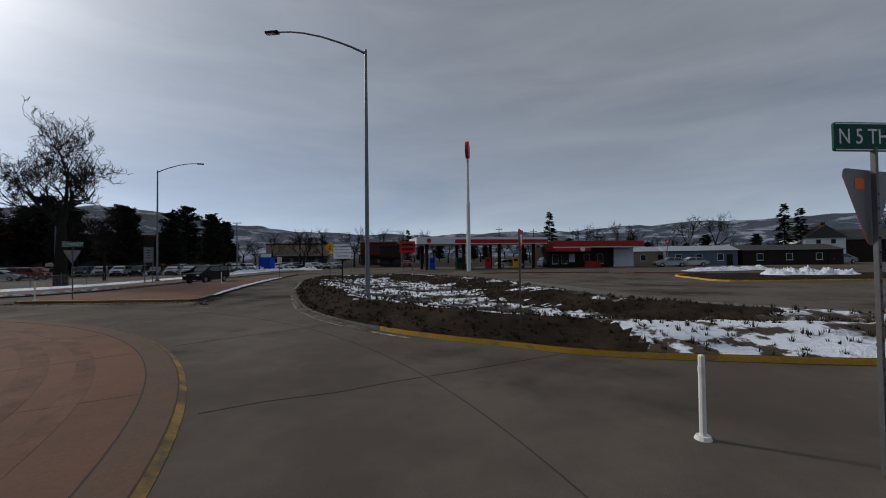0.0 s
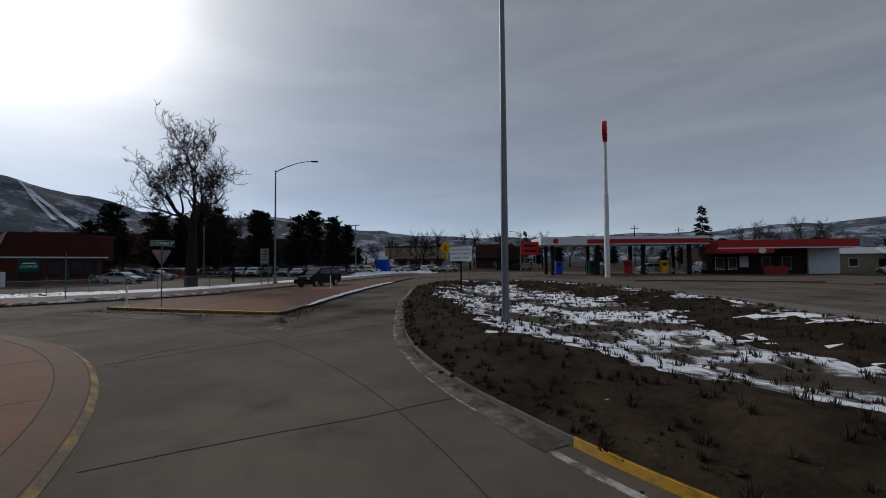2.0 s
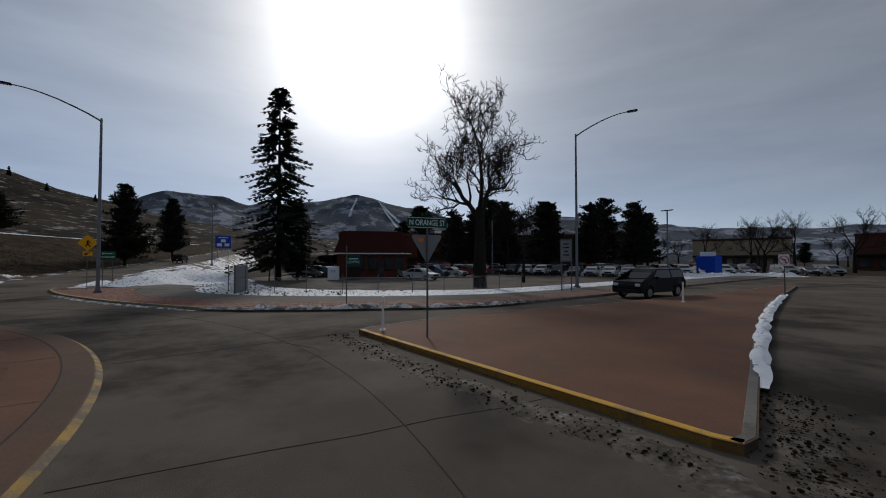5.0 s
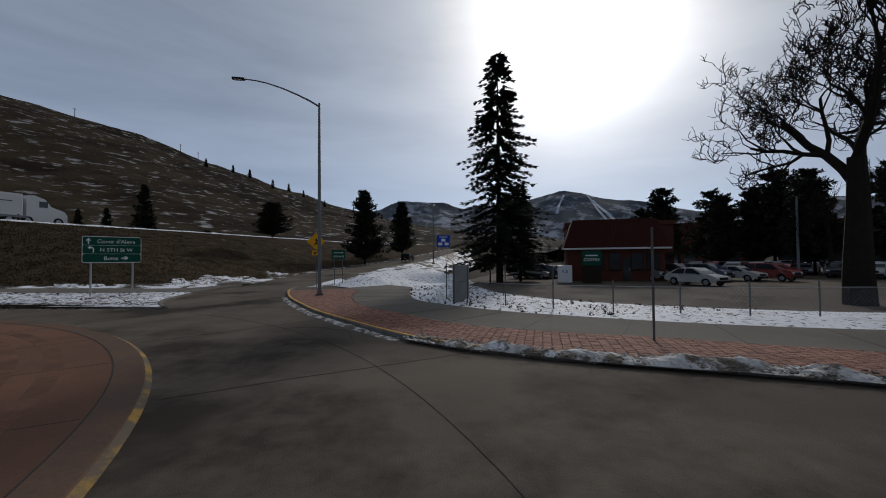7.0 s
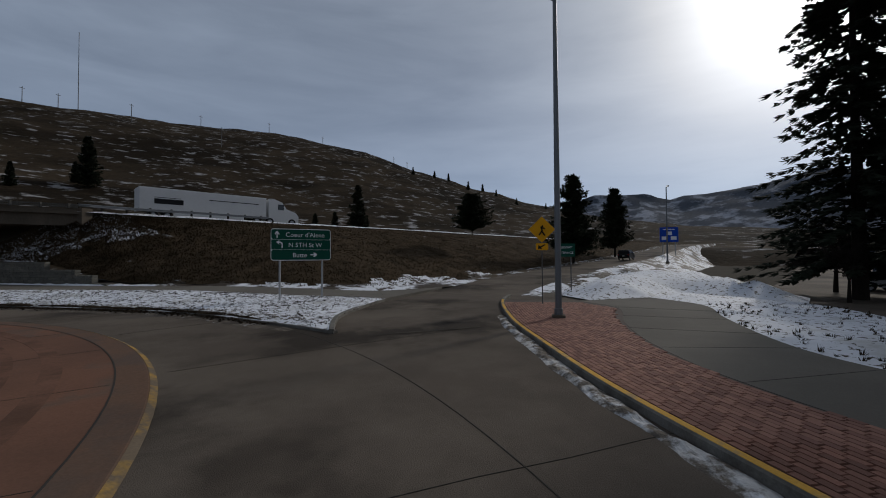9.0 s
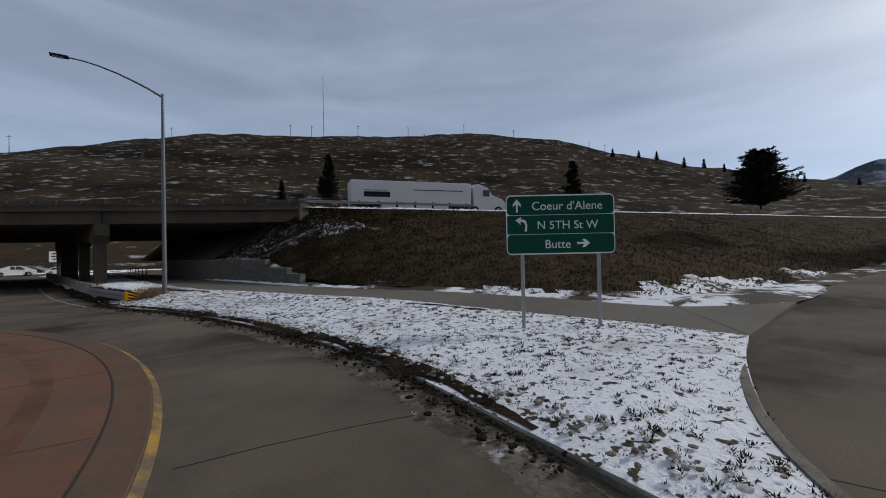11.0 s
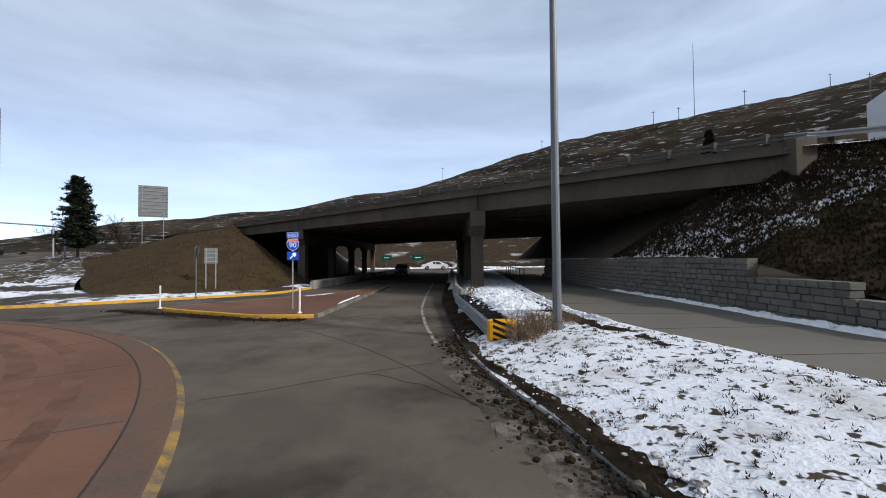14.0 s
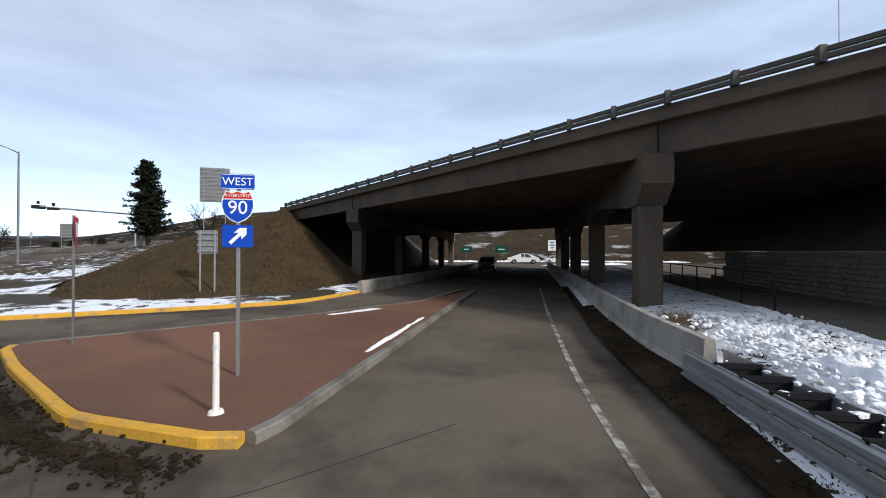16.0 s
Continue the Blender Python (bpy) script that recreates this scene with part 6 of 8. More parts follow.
big = bare_tree(-41.4, 43.3, 0.2, 18.2, 1.2, 7, 0.5, 27, "great leafless old tree with gnarled spreading limbs", 0.3, twist=0.62, lift=0.09, thin=0.02)
big.matrix_basis = pose(-41.4, 43.3, 0.2, 0, 0, 150)


def conifer(x, y, z, h, w, seed, label, material=NEEDLE, bare=0.06, dense=1.0, droop=0.35, ragged=0.35, group="conifers", power=0.9, leaf=1.0):
    """A trunk with whorls of branches, each carrying many small sprays of needles."""
    rng = random.Random(seed)
    ob = tagged(empty("conifer_tree", pose(x, y, z)), label, "tree", group)
    part("trunk", tube(bmesh.new(), [(0, 0, -0.3), (0, 0, h * 0.3), (0, 0, h * 0.97)], [h * 0.016, h * 0.011, 0.03], 8), BARK, ob)
    verts, faces = [], []

    def spray(p, d, size):
        side = d.cross(Vector((0, 0, 1)))
        side = side.normalized() if side.length > 1e-3 else Vector((1, 0, 0))
        up = side.cross(d)
        for k in range(3):
            a = rng.uniform(-0.9, 0.9)
            q = (d + side * a + up * rng.uniform(-0.5, 0.25)).normalized()
            b = q.cross(up).normalized() * size * rng.uniform(0.16, 0.3)
            e = p + q * size * rng.uniform(0.7, 1.2)
            m = p + q * size * 0.45 + Vector((0, 0, -size * 0.1))
            i = len(verts)
            verts.extend((p, m + b, e, m - b))
            faces.append((i, i + 1, i + 2, i + 3))
    n = int((h * 1.6 + 26) * dense)
    for i in range(n):
        f = bare + (1 - bare) * (i + rng.random()) / n
        zz = h * f
        reach = w / 2 * (1 - f) ** power * rng.uniform(1 - ragged, 1 + ragged * 0.35) + 0.15
        for k in range(rng.choice((4, 5, 6))):
            a = rng.uniform(0, 2 * math.pi)
            rr = reach * rng.uniform(0.6, 1.08)
            steps = max(2, int(rr / (0.055 * h / 2.2) ) + 1)
            d = Vector((math.cos(a), math.sin(a), 0.12 + (0.35 if material is PINE else 0.0) * rng.random()))
            p = Vector((0, 0, min(h * 0.97, max(h * bare, zz + rng.uniform(-0.045, 0.045) * h))))
            seg = rr / steps
            for s in range(steps):
                d = Vector((d.x, d.y, d.z - droop / steps * (1 if s < steps * 0.7 else -0.6))).normalized()
                p = p + d * seg
                for q in range(3 if s == 0 else 5):
                    e = d
                    if material is PINE:
                        e = (d * 0.5 + Vector((rng.gauss(0, 1), rng.gauss(0, 1), rng.gauss(0.35, 1))).normalized()).normalized()
                    spray(p + Vector((rng.uniform(-0.25, 0.25) * seg, rng.uniform(-0.25, 0.25) * seg, rng.uniform(-0.2, 0.1) * seg)), e, max(0.2, h * 0.034) * leaf * rng.uniform(0.7, 1.25))
    part("crown", ([tuple(v) for v in verts], faces), material, ob, "dark needle boughs with gaps between them")
    return ob


conifer(-64.5, 31.5, 0.1, 24.0, 11.0, 3, "tall dark spruce with ragged drooping boughs", droop=0.6, ragged=0.42, power=0.66, bare=0.08, dense=1.5, leaf=0.62)
conifer(-66.0, 34.2, 0.1, 10.5, 4.0, 4, "slim dark conifer beside the tall spruce", dense=1.4, ragged=0.15, power=0.5)
pineA = conifer(-107.6, 15.6, 1.2, 15.2, 10.5, 5, "bushy dark pine beside the ramp", PINE, 0.1, 1.1, 0.1, 0.4, power=0.55)
conifer(-131.4, 23.9, 2.9, 14.6, 9.0, 6, "bushy dark pine further up the ramp", PINE, 0.12, 1.3, 0.1, 0.5, power=0.55)
pineW = conifer(16.0, -73.6, 3.6, 12.9, 7.0, 7, "dark pine behind the grassy embankment", PINE, 0.1, 1.6, 0.1, 0.5, power=0.5)
pineN = conifer(-62, 97, 0.0, 15.5, 10, 8, "broad dark pine at the car park edge", PINE, 0.15, 1.0, 0.05, 0.5, power=0.45)
for i, (x, y, s) in enumerate(((-74, 79, 0.95), (-70, 74, 0.8), (-82, 82, 1.05), (-88, 76, 0.9), (-79, 70, 0.75), (-95, 72, 1.0), (-68, 86, 0.9), (-57, 104, 0.8), (-90, 64, 0.7), (-70, 75, 0.8), (-62, 78, 0.85), (-66, 82, 0.9), (-77, 73, 0.8), (-56, 82, 0.8), (-50, 86, 0.8))):
    copy_thing(pineN, pose(x, y, 0, 0, 0, i * 67) @ Matrix.Diagonal((s, s, s, 1)))
farfir = conifer(32.5, 128, 0.0, 17, 7.2, 9, "pointed dark fir behind the petrol station", dense=0.8, ragged=0.2, power=0.8)
copy_thing(farfir, pose(95, 115, 0, 0, 0, 40) @ Matrix.Diagonal((1.0, 1.0, 1.0, 1)))
copy_thing(farfir, pose(99.5, 115, 0, 0, 0, 80) @ Matrix.Diagonal((1.0, 1.0, 0.92, 1)))
copy_thing(farfir, pose(-18, 190, 0, 0, 0, 10) @ Matrix.Diagonal((0.9, 0.9, 0.95, 1)))
# pines and junipers on the hill and the embankment top
hillpine = conifer(-96, -19, 6.0, 9.0, 4.4, 10, "dark pine at the foot of the hill", PINE, 0.06, 1.2, 0.1, 0.4, power=0.7, group="hillside trees")
bush = conifer(-92, 2, 6.4, 5.2, 6.5, 11, "round dark juniper on the embankment top", PINE, 0.02, 2.6, 0.05, 0.4, power=0.4, group="hillside trees", leaf=0.9)
for i, (ob, yaw, r, z, s) in enumerate(((bush, 132.5, 80, 8.4, 1.35), (bush, 130.5, 82, 8.4, 0.9), (hillpine, 121, 88, 8.4, 0.72), (hillpine, 118, 90, 8.4, 0.8), (hillpine, 113, 92, 8.4, 0.62),
                                        (hillpine, 158, 80, 8.2, 0.5), (bush, 106, 96, 8.4, 0.6), (hillpine, 141, 76, 8.2, 0.4), (bush, 125, 84, 8.4, 0.45))):
    p = HILL_FOOT + heading(yaw).to_2d() * r
    copy_thing(ob, pose(p.x, p.y, z - 1.0, 0, 0, i * 50) @ Matrix.Diagonal((s, s, s, 1)))
for yaw, r, s in ((149.8, 222, 2.7), (150.9, 232, 1.2), (156, 214, 1.2)):
    p = HILL_FOOT + heading(yaw).to_2d() * r
    copy_thing(hillpine, pose(p.x, p.y, hill_z(yaw, r) - 0.8, 0, 0, yaw) @ Matrix.Diagonal((s, s, s, 1)))
for i, (yaw, r) in enumerate(((99, 400), (101, 410), (103, 395), (106, 420), (108, 415), (96, 380), (92, 390), (88, 400), (84, 410), (111, 380))):
    p = HILL_FOOT + heading(yaw).to_2d() * r
    s = 0.9 + 0.2 * math.sin(i * 7)
    copy_thing(hillpine, pose(p.x, p.y, hill_z(yaw, r) - 1, 0, 0, i * 31) @ Matrix.Diagonal((s, s, s, 1)))

# leafless trees further off
fartree = bare_tree(-36, 118, 0, 12, 1.0, 5, 0.25, 21, "leafless street tree by the car park")
for i, (x, y, s) in enumerate(((-44, 122, 1.0), (-30, 132, 1.1), (-24, 150, 1.2), (-48, 140, 1.05), (-16, 165, 1.2), (-10, 175, 1.25), (44, 132, 1.1), (50, 136, 1.05), (58, 134, 1.2), (64, 138, 1.0), (78, 132, 1.3), (84, 128, 1.35), (128, 120, 1.5),
                               (134, 112, 1.4), (-78, 62, 0.8), (-64, 70, 0.9), (-38, 108, 0.9), (-56, 130, 1.0), (20, 140, 0.9), (8, 150, 1.0), (24, -110, 1.0), (34, -104, 1.2), (12, -120, 1.0), (46, -100, 1.1), (0, -125, 1.0), (-6, 190, 1.1))):
    copy_thing(fartree, pose(x, y, 0, 0, 0, i * 73) @ Matrix.Diagonal((s, s, s, 1)))
for i, (x, y, s, ob) in enumerate(((78, -78, 0.75, fartree), (84, -92, 0.8, fartree), (70, -86, 0.6, fartree), (92, -80, 0.9, fartree), (66, -74, 0.5, fartree), (96, -100, 0.8, fartree), (60, -98, 0.55, fartree),
                                   (66, -97, 0.3, pineN), (62, -101, 0.34, pineN), (74, -99, 0.28, pineN), (58, -103, 0.3, pineN), (90, -86, 0.35, pineN))):
    copy_thing(ob, pose(x, y, 0.3, 0, 0, i * 57) @ Matrix.Diagonal((s * 1.15, s * 1.15, s, 1)))
rng = random.Random(77)
for i in range(95):  # belt of town trees along the horizon
    yaw = -62 + 128 * (i + rng.random()) / 95
    r = rng.uniform(165, 250)
    s = r / 200 * rng.uniform(0.7, 1.15)
    d = heading(yaw) * r
    if i % 5 in (1, 3):
        copy_thing(pineN, pose(d.x, d.y, 0, 0, 0, i * 41) @ Matrix.Diagonal((s * 0.75, s * 0.75, s * 0.62, 1)))
    else:
        copy_thing(fartree, pose(d.x, d.y, 0, 0, 0, i * 57) @ Matrix.Diagonal((s * 1.2, s * 1.2, s * 0.9, 1)))
bare_tree(-44.5, 52.5, 0.2, 9.5, 1.0, 6, 0.16, 33, "smaller leafless tree with tangled twigs")
bare_tree(-70, 33.0, 0.2, 4.8, 1.2, 5, 0.1, 34, "leafless shrub thicket below the spruce")
bare_tree(-62.5, 30.0, 0.2, 3.2, 1.3, 5, 0.08, 35, "low leafless shrub below the spruce")


def shrub(x, y, z, h, seed):
    rng = random.Random(seed)
    bm = bmesh.new()
    for i in range(95):
        a, r = rng.uniform(0, 6.28), rng.uniform(0, 0.35)
        p = Vector((r * math.cos(a), r * math.sin(a), -0.05))
        d = Vector((math.cos(a) * rng.uniform(0.1, 0.8), math.sin(a) * rng.uniform(0.1, 0.8), 1)).normalized()
        line = [p]
        for k in range(4):
            d = (d + Vector((rng.uniform(-0.3, 0.3), rng.uniform(-0.3, 0.3), 0))).normalized()
            line.append(line[-1] + d * h * rng.uniform(0.14, 0.3))
        tube(bm, line, [0.008, 0.007, 0.006, 0.005, 0.003], 3, False)
        for k in range(2, 5):
            for q in range(2):
                e = line[k] + Vector((rng.uniform(-0.14, 0.14), rng.uniform(-0.14, 0.14), rng.uniform(0.0, 0.16)))
                tube(bm, [line[k], e], [0.005, 0.003], 3, False)
    ob = part("dead_shrub", bm, SHRUB)
    ob.matrix_basis = pose(x, y, z)
    return tagged(ob, "dead brown weed shrub beside the crash cushion", "shrub", "dead shrubs")


for i, (x, y, h) in enumerate(((-48.1, -20.7, 0.85), (-48.5, -20.9, 0.75), (-47.9, -20.2, 0.5), (-49.4, -21.9, 0.6), (-47.1, -33.6, 0.6), (-47.3, -35.0, 0.5))):
    shrub(x, y, 0.25, h, 50 + i)


def tufts(name, outline, height, count, blade, seed, label, keep=None):
    """Dead grass standing out of the snow."""
    rng = random.Random(seed)
    xs, ys = [p[0] for p in outline], [p[1] for p in outline]
    verts, faces = [], []
    made = 0
    tries = 0
    while made < count and tries < count * 12:
        tries += 1
        x, y = rng.uniform(min(xs), max(xs)), rng.uniform(min(ys), max(ys))
        if not inside((x, y), outline) or (keep and not keep(x, y, rng)):
            continue
        made += 1
        z = height(x, y, edge_distance((x, y), outline))
        w = rng.uniform(0.5, 1.3)
        for k in range(rng.randint(10, 16)):
            a, r = rng.uniform(0, 6.28), rng.uniform(0, 0.075) * w
            p = Vector((x + r * math.cos(a), y + r * math.sin(a), z - 0.02))
            t = p + Vector((math.cos(a) * rng.uniform(0.01, 0.08) * w, math.sin(a) * rng.uniform(0.01, 0.08) * w, blade * rng.uniform(0.4, 1.2) * w))
            b = Vector((-math.sin(a), math.cos(a), 0)) * 0.014
            i = len(verts)
            verts.extend((tuple(p - b), tuple(p + b), tuple(t)))
            faces.append((i, i + 1, i + 2))
    ob = part(name, (verts, faces), TUFT)
    return tagged(ob, label, "grass", kind="stuff")


tufts("grass_tufts", [p for p in MEDIAN if p[1] > -34], median_height, 4600, 0.055, 1, "dead grass tufts poking through the snow")
tufts("grass_tufts", [(p.x, p.y) for p in DITCH], ditch_height, 3800, 0.16, 2, "dead grass and weeds in the ditch", lambda x, y, r: True)
tufts("grass_tufts", [(p.x, p.y) for p in N_PATH[8:60]] + [(p.x, p.y) for p in reversed(N_YARD[8:60])], lambda x, y, d: 0.16, 500, 0.12, 3, "dead grass tufts along the fence")


def slope_tufts():
    """Coarse grass on the embankment, too dense to count."""
    rng = random.Random(9)
    top = CREST[I_RIGHT:]
    verts, faces = [], []
    for i in range(38000):
        u, v = rng.random() ** 1.2, rng.random()
        f = u ** 1.35 * (len(top) - 1)
        k = min(int(f), len(top) - 2)
        p = toe_right(u ** 1.35).lerp(top[k].lerp(top[k + 1], f - k), v)
        p.z += 0.25 * math.sin(math.pi * v) * (0.6 + fractal(p.x, p.y, 0.16)) + 0.12 * math.sin(math.pi * v) * fractal(p.x, p.y, 0.9)
        for q in range(4):
            a = rng.uniform(0, 6.28)
            b = Vector((-math.sin(a), math.cos(a), 0)) * rng.uniform(0.015, 0.035)
            t = p + Vector((math.cos(a) * 0.09, math.sin(a) * 0.09, rng.uniform(0.05, 0.18)))
            j = len(verts)
            verts.extend((tuple(p - b), tuple(p + b), tuple(t)))
            faces.append((j, j + 1, j + 2))
    tagged(part("grass_tufts", (verts, faces), EMBANK), "coarse dead grass on the embankment slope", "grass", kind="stuff")

    verts, faces = [], []
    for i in range(5200):
        p = Vector(CONE[0](rng.random(), rng.random()))
        for q in range(4):
            a = rng.uniform(0, 6.28)
            b = Vector((-math.sin(a), math.cos(a), 0)) * rng.uniform(0.012, 0.03)
            t = p + Vector((math.cos(a) * 0.1, math.sin(a) * 0.1, rng.uniform(0.08, 0.26)))
            j = len(verts)
            verts.extend((tuple(p - b), tuple(p + b), tuple(t)))
            faces.append((j, j + 1, j + 2))
    tagged(part("grass_tufts", (verts, faces), CONE_STRAW), "pale dead grass on the left embankment", "grass", kind="stuff")


slope_tufts()


def snow_ridge(line, width, height, seed, label, material=SNOW, rough=0.5):
    """A lumpy bank of ploughed snow along a line."""
    pts = resample(line, 0.22)
    k = len(pts)
    side = offset(pts, 1.0)

    def fn(u, v):
        f = u * (k - 1)
        i = min(int(f), k - 2)
        p = pts[i].lerp(pts[i + 1], f - i)
        s = (side[i] - pts[i]).normalized()
        t = (v - 0.5) * width * (0.75 + 0.5 * noise.noise(Vector((p.x * 0.6, p.y * 0.6, seed))))
        q = p + s * t
        n1 = noise.noise(Vector((q.x * 1.1, q.y * 1.1, seed)))
        n2 = noise.noise(Vector((q.x * 4.5, q.y * 4.5, seed + 3)))
        n3 = noise.noise(Vector((q.x * 11, q.y * 11, seed + 5)))
        n4 = noise.noise(Vector((q.x * 24, q.y * 24, seed + 9))) if width >= 2 else 0.0
        q.z += height * max(0, math.sin(math.pi * v)) * max(0.0, 0.55 + rough * n1 + 0.28 * n2 + 0.2 * n3 + 0.16 * n4) * min(1, 8 * u, 8 * (1 - u)) - 0.02
        return tuple(q)
    ob = part("snow_bank", sheet(min(k * 2, 400), 12 if width < 2 else 48, fn), material, smooth=width >= 2)
    return tagged(ob, label, "snow bank", kind="stuff")


i0 = min(range(len(N_KERB)), key=lambda i: (N_KERB[i] - Vector((-53.5, 13.4, 0))).length)
i1 = min(range(len(N_KERB)), key=lambda i: (N_KERB[i] - Vector((-36.0, 21.3, 0))).length)
snow_ridge([p + Vector((0, 0, 0.0)) for p in offset(N_KERB[i0:i1], 0.2)], 0.6, 0.15, 31, "dirty strip of old snow in the gutter", GREY_SNOW, 0.45)
i0 = min(range(len(N_KERB)), key=lambda i: (N_KERB[i] - Vector((-36.5, 20.9, 0))).length)
i1 = min(range(len(N_KERB)), key=lambda i: (N_KERB[i] - Vector((-30, 30.8, 0))).length)
snow_ridge([p + Vector((0, 0, 0.12)) for p in offset(N_KERB[i0:i1 + 12], -0.15)], 1.0, 0.24, 1, "lumpy grey bank of ploughed snow along the kerb", GREY_SNOW, 0.8)
snow_ridge([p + Vector((0, 0, 0.4)) for p in V3(catmull([(-48.7, -23.5), (-48.3, -27), (-48.2, -31), (-48.7, -35)], 8))], 2.6, 0.6, 2, "ploughed snow heap between barrier and path")
snow_ridge([p + Vector((0, 0, 0.58)) for p in V3(catmull([(-57.9, -10), (-56.5, -15.5), (-55.75, -21), (-55.4, -28), (-54.7, -36)], 8))], 0.9, 0.22, 3, "thin snow line along the foot of the block wall")
snow_ridge([p + Vector((0, 0, 0.15)) for p in V3(catmull([(-15.9, 27.6), (-17.2, 32.2), (-19.4, 41), (-22.0, 54)], 8))], 0.55, 0.14, 21, "thin strip of snow along the splitter island's kerb")
snow_ridge([p + Vector((0, 0, 0.14)) for p in V3([(-36.2, -35.2), (-37.0, -36.4), (-37.8, -37.8)])], 0.9, 0.06, 22, "scrap of snow on the red-paved island")
snow_ridge([p + Vector((0, 0, 0.15)) for p in V3([(-39.9, -30.6), (-39.85, -33.2), (-39.8, -36)])], 0.22, 0.1, 23, "thin strip of snow along the island kerb")
snow_ridge([p + Vector((0, 0, path_z(p.y) - 0.02)) for p in offset(W_FRONT[58:80], -0.7)], 1.1, 0.09, 24, "bare muddy turf beside the path", DIRT)
snow_ridge([p + Vector((0, 0, path_z(p.y))) for p in offset(W_FRONT[62:92], -0.15)], 0.4, 0.16, 25, "ridge of broken snow along the path edge")
snow_ridge(V3([(34, 44.5), (39, 43.8), (44, 44)]), 4.5, 1.2, 4, "pile of dirty ploughed snow on the far island")
snow_ridge(V3([(36, 62), (44, 63), (52, 66)]), 4, 0.8, 5, "ploughed snow in front of the blue house")
snow_ridge(V3([(-44, 82), (-38, 88), (-30, 98)]), 4, 0.8, 6, "ploughed snow heap in the car park")
snow_ridge(V3([(-57, 72), (-46, 80)]), 3, 0.9, 7, "ploughed snow heap in the car park")
snow_ridge([p + Vector((0, 0, 0.03)) for p in offset(DITCH[10:46], 0.1)], 0.75, 0.09, 8, "gritty slush and mud along the kerb", SLUSH)
snow_ridge([p + Vector((0, 0, 0.01)) for p in offset(W_ROAD[4:84], -0.45)], 1.2, 0.06, 9, "gritty slush and mud along the median kerb", SLUSH)
snow_ridge([p + Vector((0, 0, 0.14)) for p in offset(W_ROAD[14:84], 0.3)], 0.8, 0.1, 14, "torn muddy turf along the median kerb", DIRT)
snow_ridge([p + Vector((0, 0, path_z(p.y))) for p in offset(W_FRONT[4:30], -0.5)], 1.0, 0.07, 15, "bare muddy turf along the path", DIRT)
snow_ridge(V3(catmull([(-26.4, 23.7), (-20.5, 23.5), (-15.4, 23.8), (-13.7, 22.2)], 6)), 1.5, 0.06, 10, "gritty mud before the splitter island", SLUSH)
snow_ridge(V3(catmull([(-15.6, 28.0), (-14.5, 24.6), (-13.2, 21.9), (-12.5, 20.0)], 6)), 1.5, 0.05, 16, "torn gritty asphalt at the island's nose", SLUSH)
snow_ridge(V3(catmull([(-29.0, -29.2), (-31.6, -28.2), (-34.5, -27.2), (-37.5, -26.1), (-40.2, -25.9)], 6)), 0.7, 0.1, 11, "dead leaves and grit before the splitter island", DIRT, 0.9)


def clods(line, width, count, size, seed, label, material=DIRT, z=0.02):
    """Loose lumps of mud, turf and ice lying along a line."""
    rng = random.Random(seed)
    pts = resample(line, 0.1)
    side = offset(pts, 1.0)
    seedbm = bmesh.new()
    bmesh.ops.create_icosphere(seedbm, subdivisions=1, radius=1.0)
    base = [v.co.copy() for v in seedbm.verts]
    tris = [tuple(v.index for v in f.verts) for f in seedbm.faces]
    seedbm.free()
    verts, faces = [], []
    for i in range(count):
        k = rng.randrange(len(pts))
        p = pts[k] + (side[k] - pts[k]) * rng.gauss(0, 0.5) * width / 2
        r = size * (0.35 + 1.3 * rng.random() ** 3)
        sx, sy, sz, a = rng.uniform(0.7, 1.5), rng.uniform(0.6, 1.2), rng.uniform(0.4, 0.8), rng.uniform(0, 6.28)
        n = len(verts)
        for v in base:
            q = Vector((v.x * sx, v.y * sy, v.z * sz)) * r * (1 + 0.3 * noise.noise(v * 2.3 + Vector((i, 0, 0))))
            verts.append((p.x + q.x * math.cos(a) - q.y * math.sin(a), p.y + q.x * math.sin(a) + q.y * math.cos(a), p.z + z + q.z + r * 0.25))
        faces.extend(tuple(n + j for j in f) for f in tris)
    return tagged(part("debris", (verts, faces), material), label, "debris", kind="stuff")


clods(V3(catmull([(-29.0, -29.2), (-31.6, -28.2), (-34.5, -27.2), (-37.5, -26.1), (-40.0, -25.9)], 6)), 0.8, 2000, 0.035, 91, "clods of mud and dead grass before the splitter island")
clods(offset(W_ROAD[12:84], -0.1), 1.1, 3000, 0.04, 92, "clods of mud along the median edge", z=0.06)
clods(offset(W_ROAD[8:84], 0.5), 1.0, 1200, 0.04, 93, "lumps of dirty ice and turf along the median", GREY_SNOW, 0.2)
clods(V3(catmull([(-15.6, 28.0), (-14.5, 24.6), (-13.5, 22.2)], 6)), 1.3, 1100, 0.022, 94, "loose grit and mud at the island's nose")
clods(V3(catmull([(-26.4, 23.7), (-20.5, 23.5), (-15.4, 23.8)], 6)), 0.9, 900, 0.022, 95, "loose grit and mud before the splitter island")
clods(offset(DITCH[10:60], -0.9), 1.8, 2200, 0.045, 96, "clods of wet earth on the muddy verge", z=0.25)
clods(offset(N_KERB[i0:i1 + 12], -0.1), 1.1, 2600, 0.03, 97, "broken lumps of grey ploughed snow", GREY_SNOW, 0.16)
clods(V3(catmull([(-48.7, -23.5), (-48.3, -27), (-48.2, -31), (-48.7, -35)], 8)), 2.4, 3200, 0.05, 98, "lumps of broken snow on the heap", SNOW, 0.7)
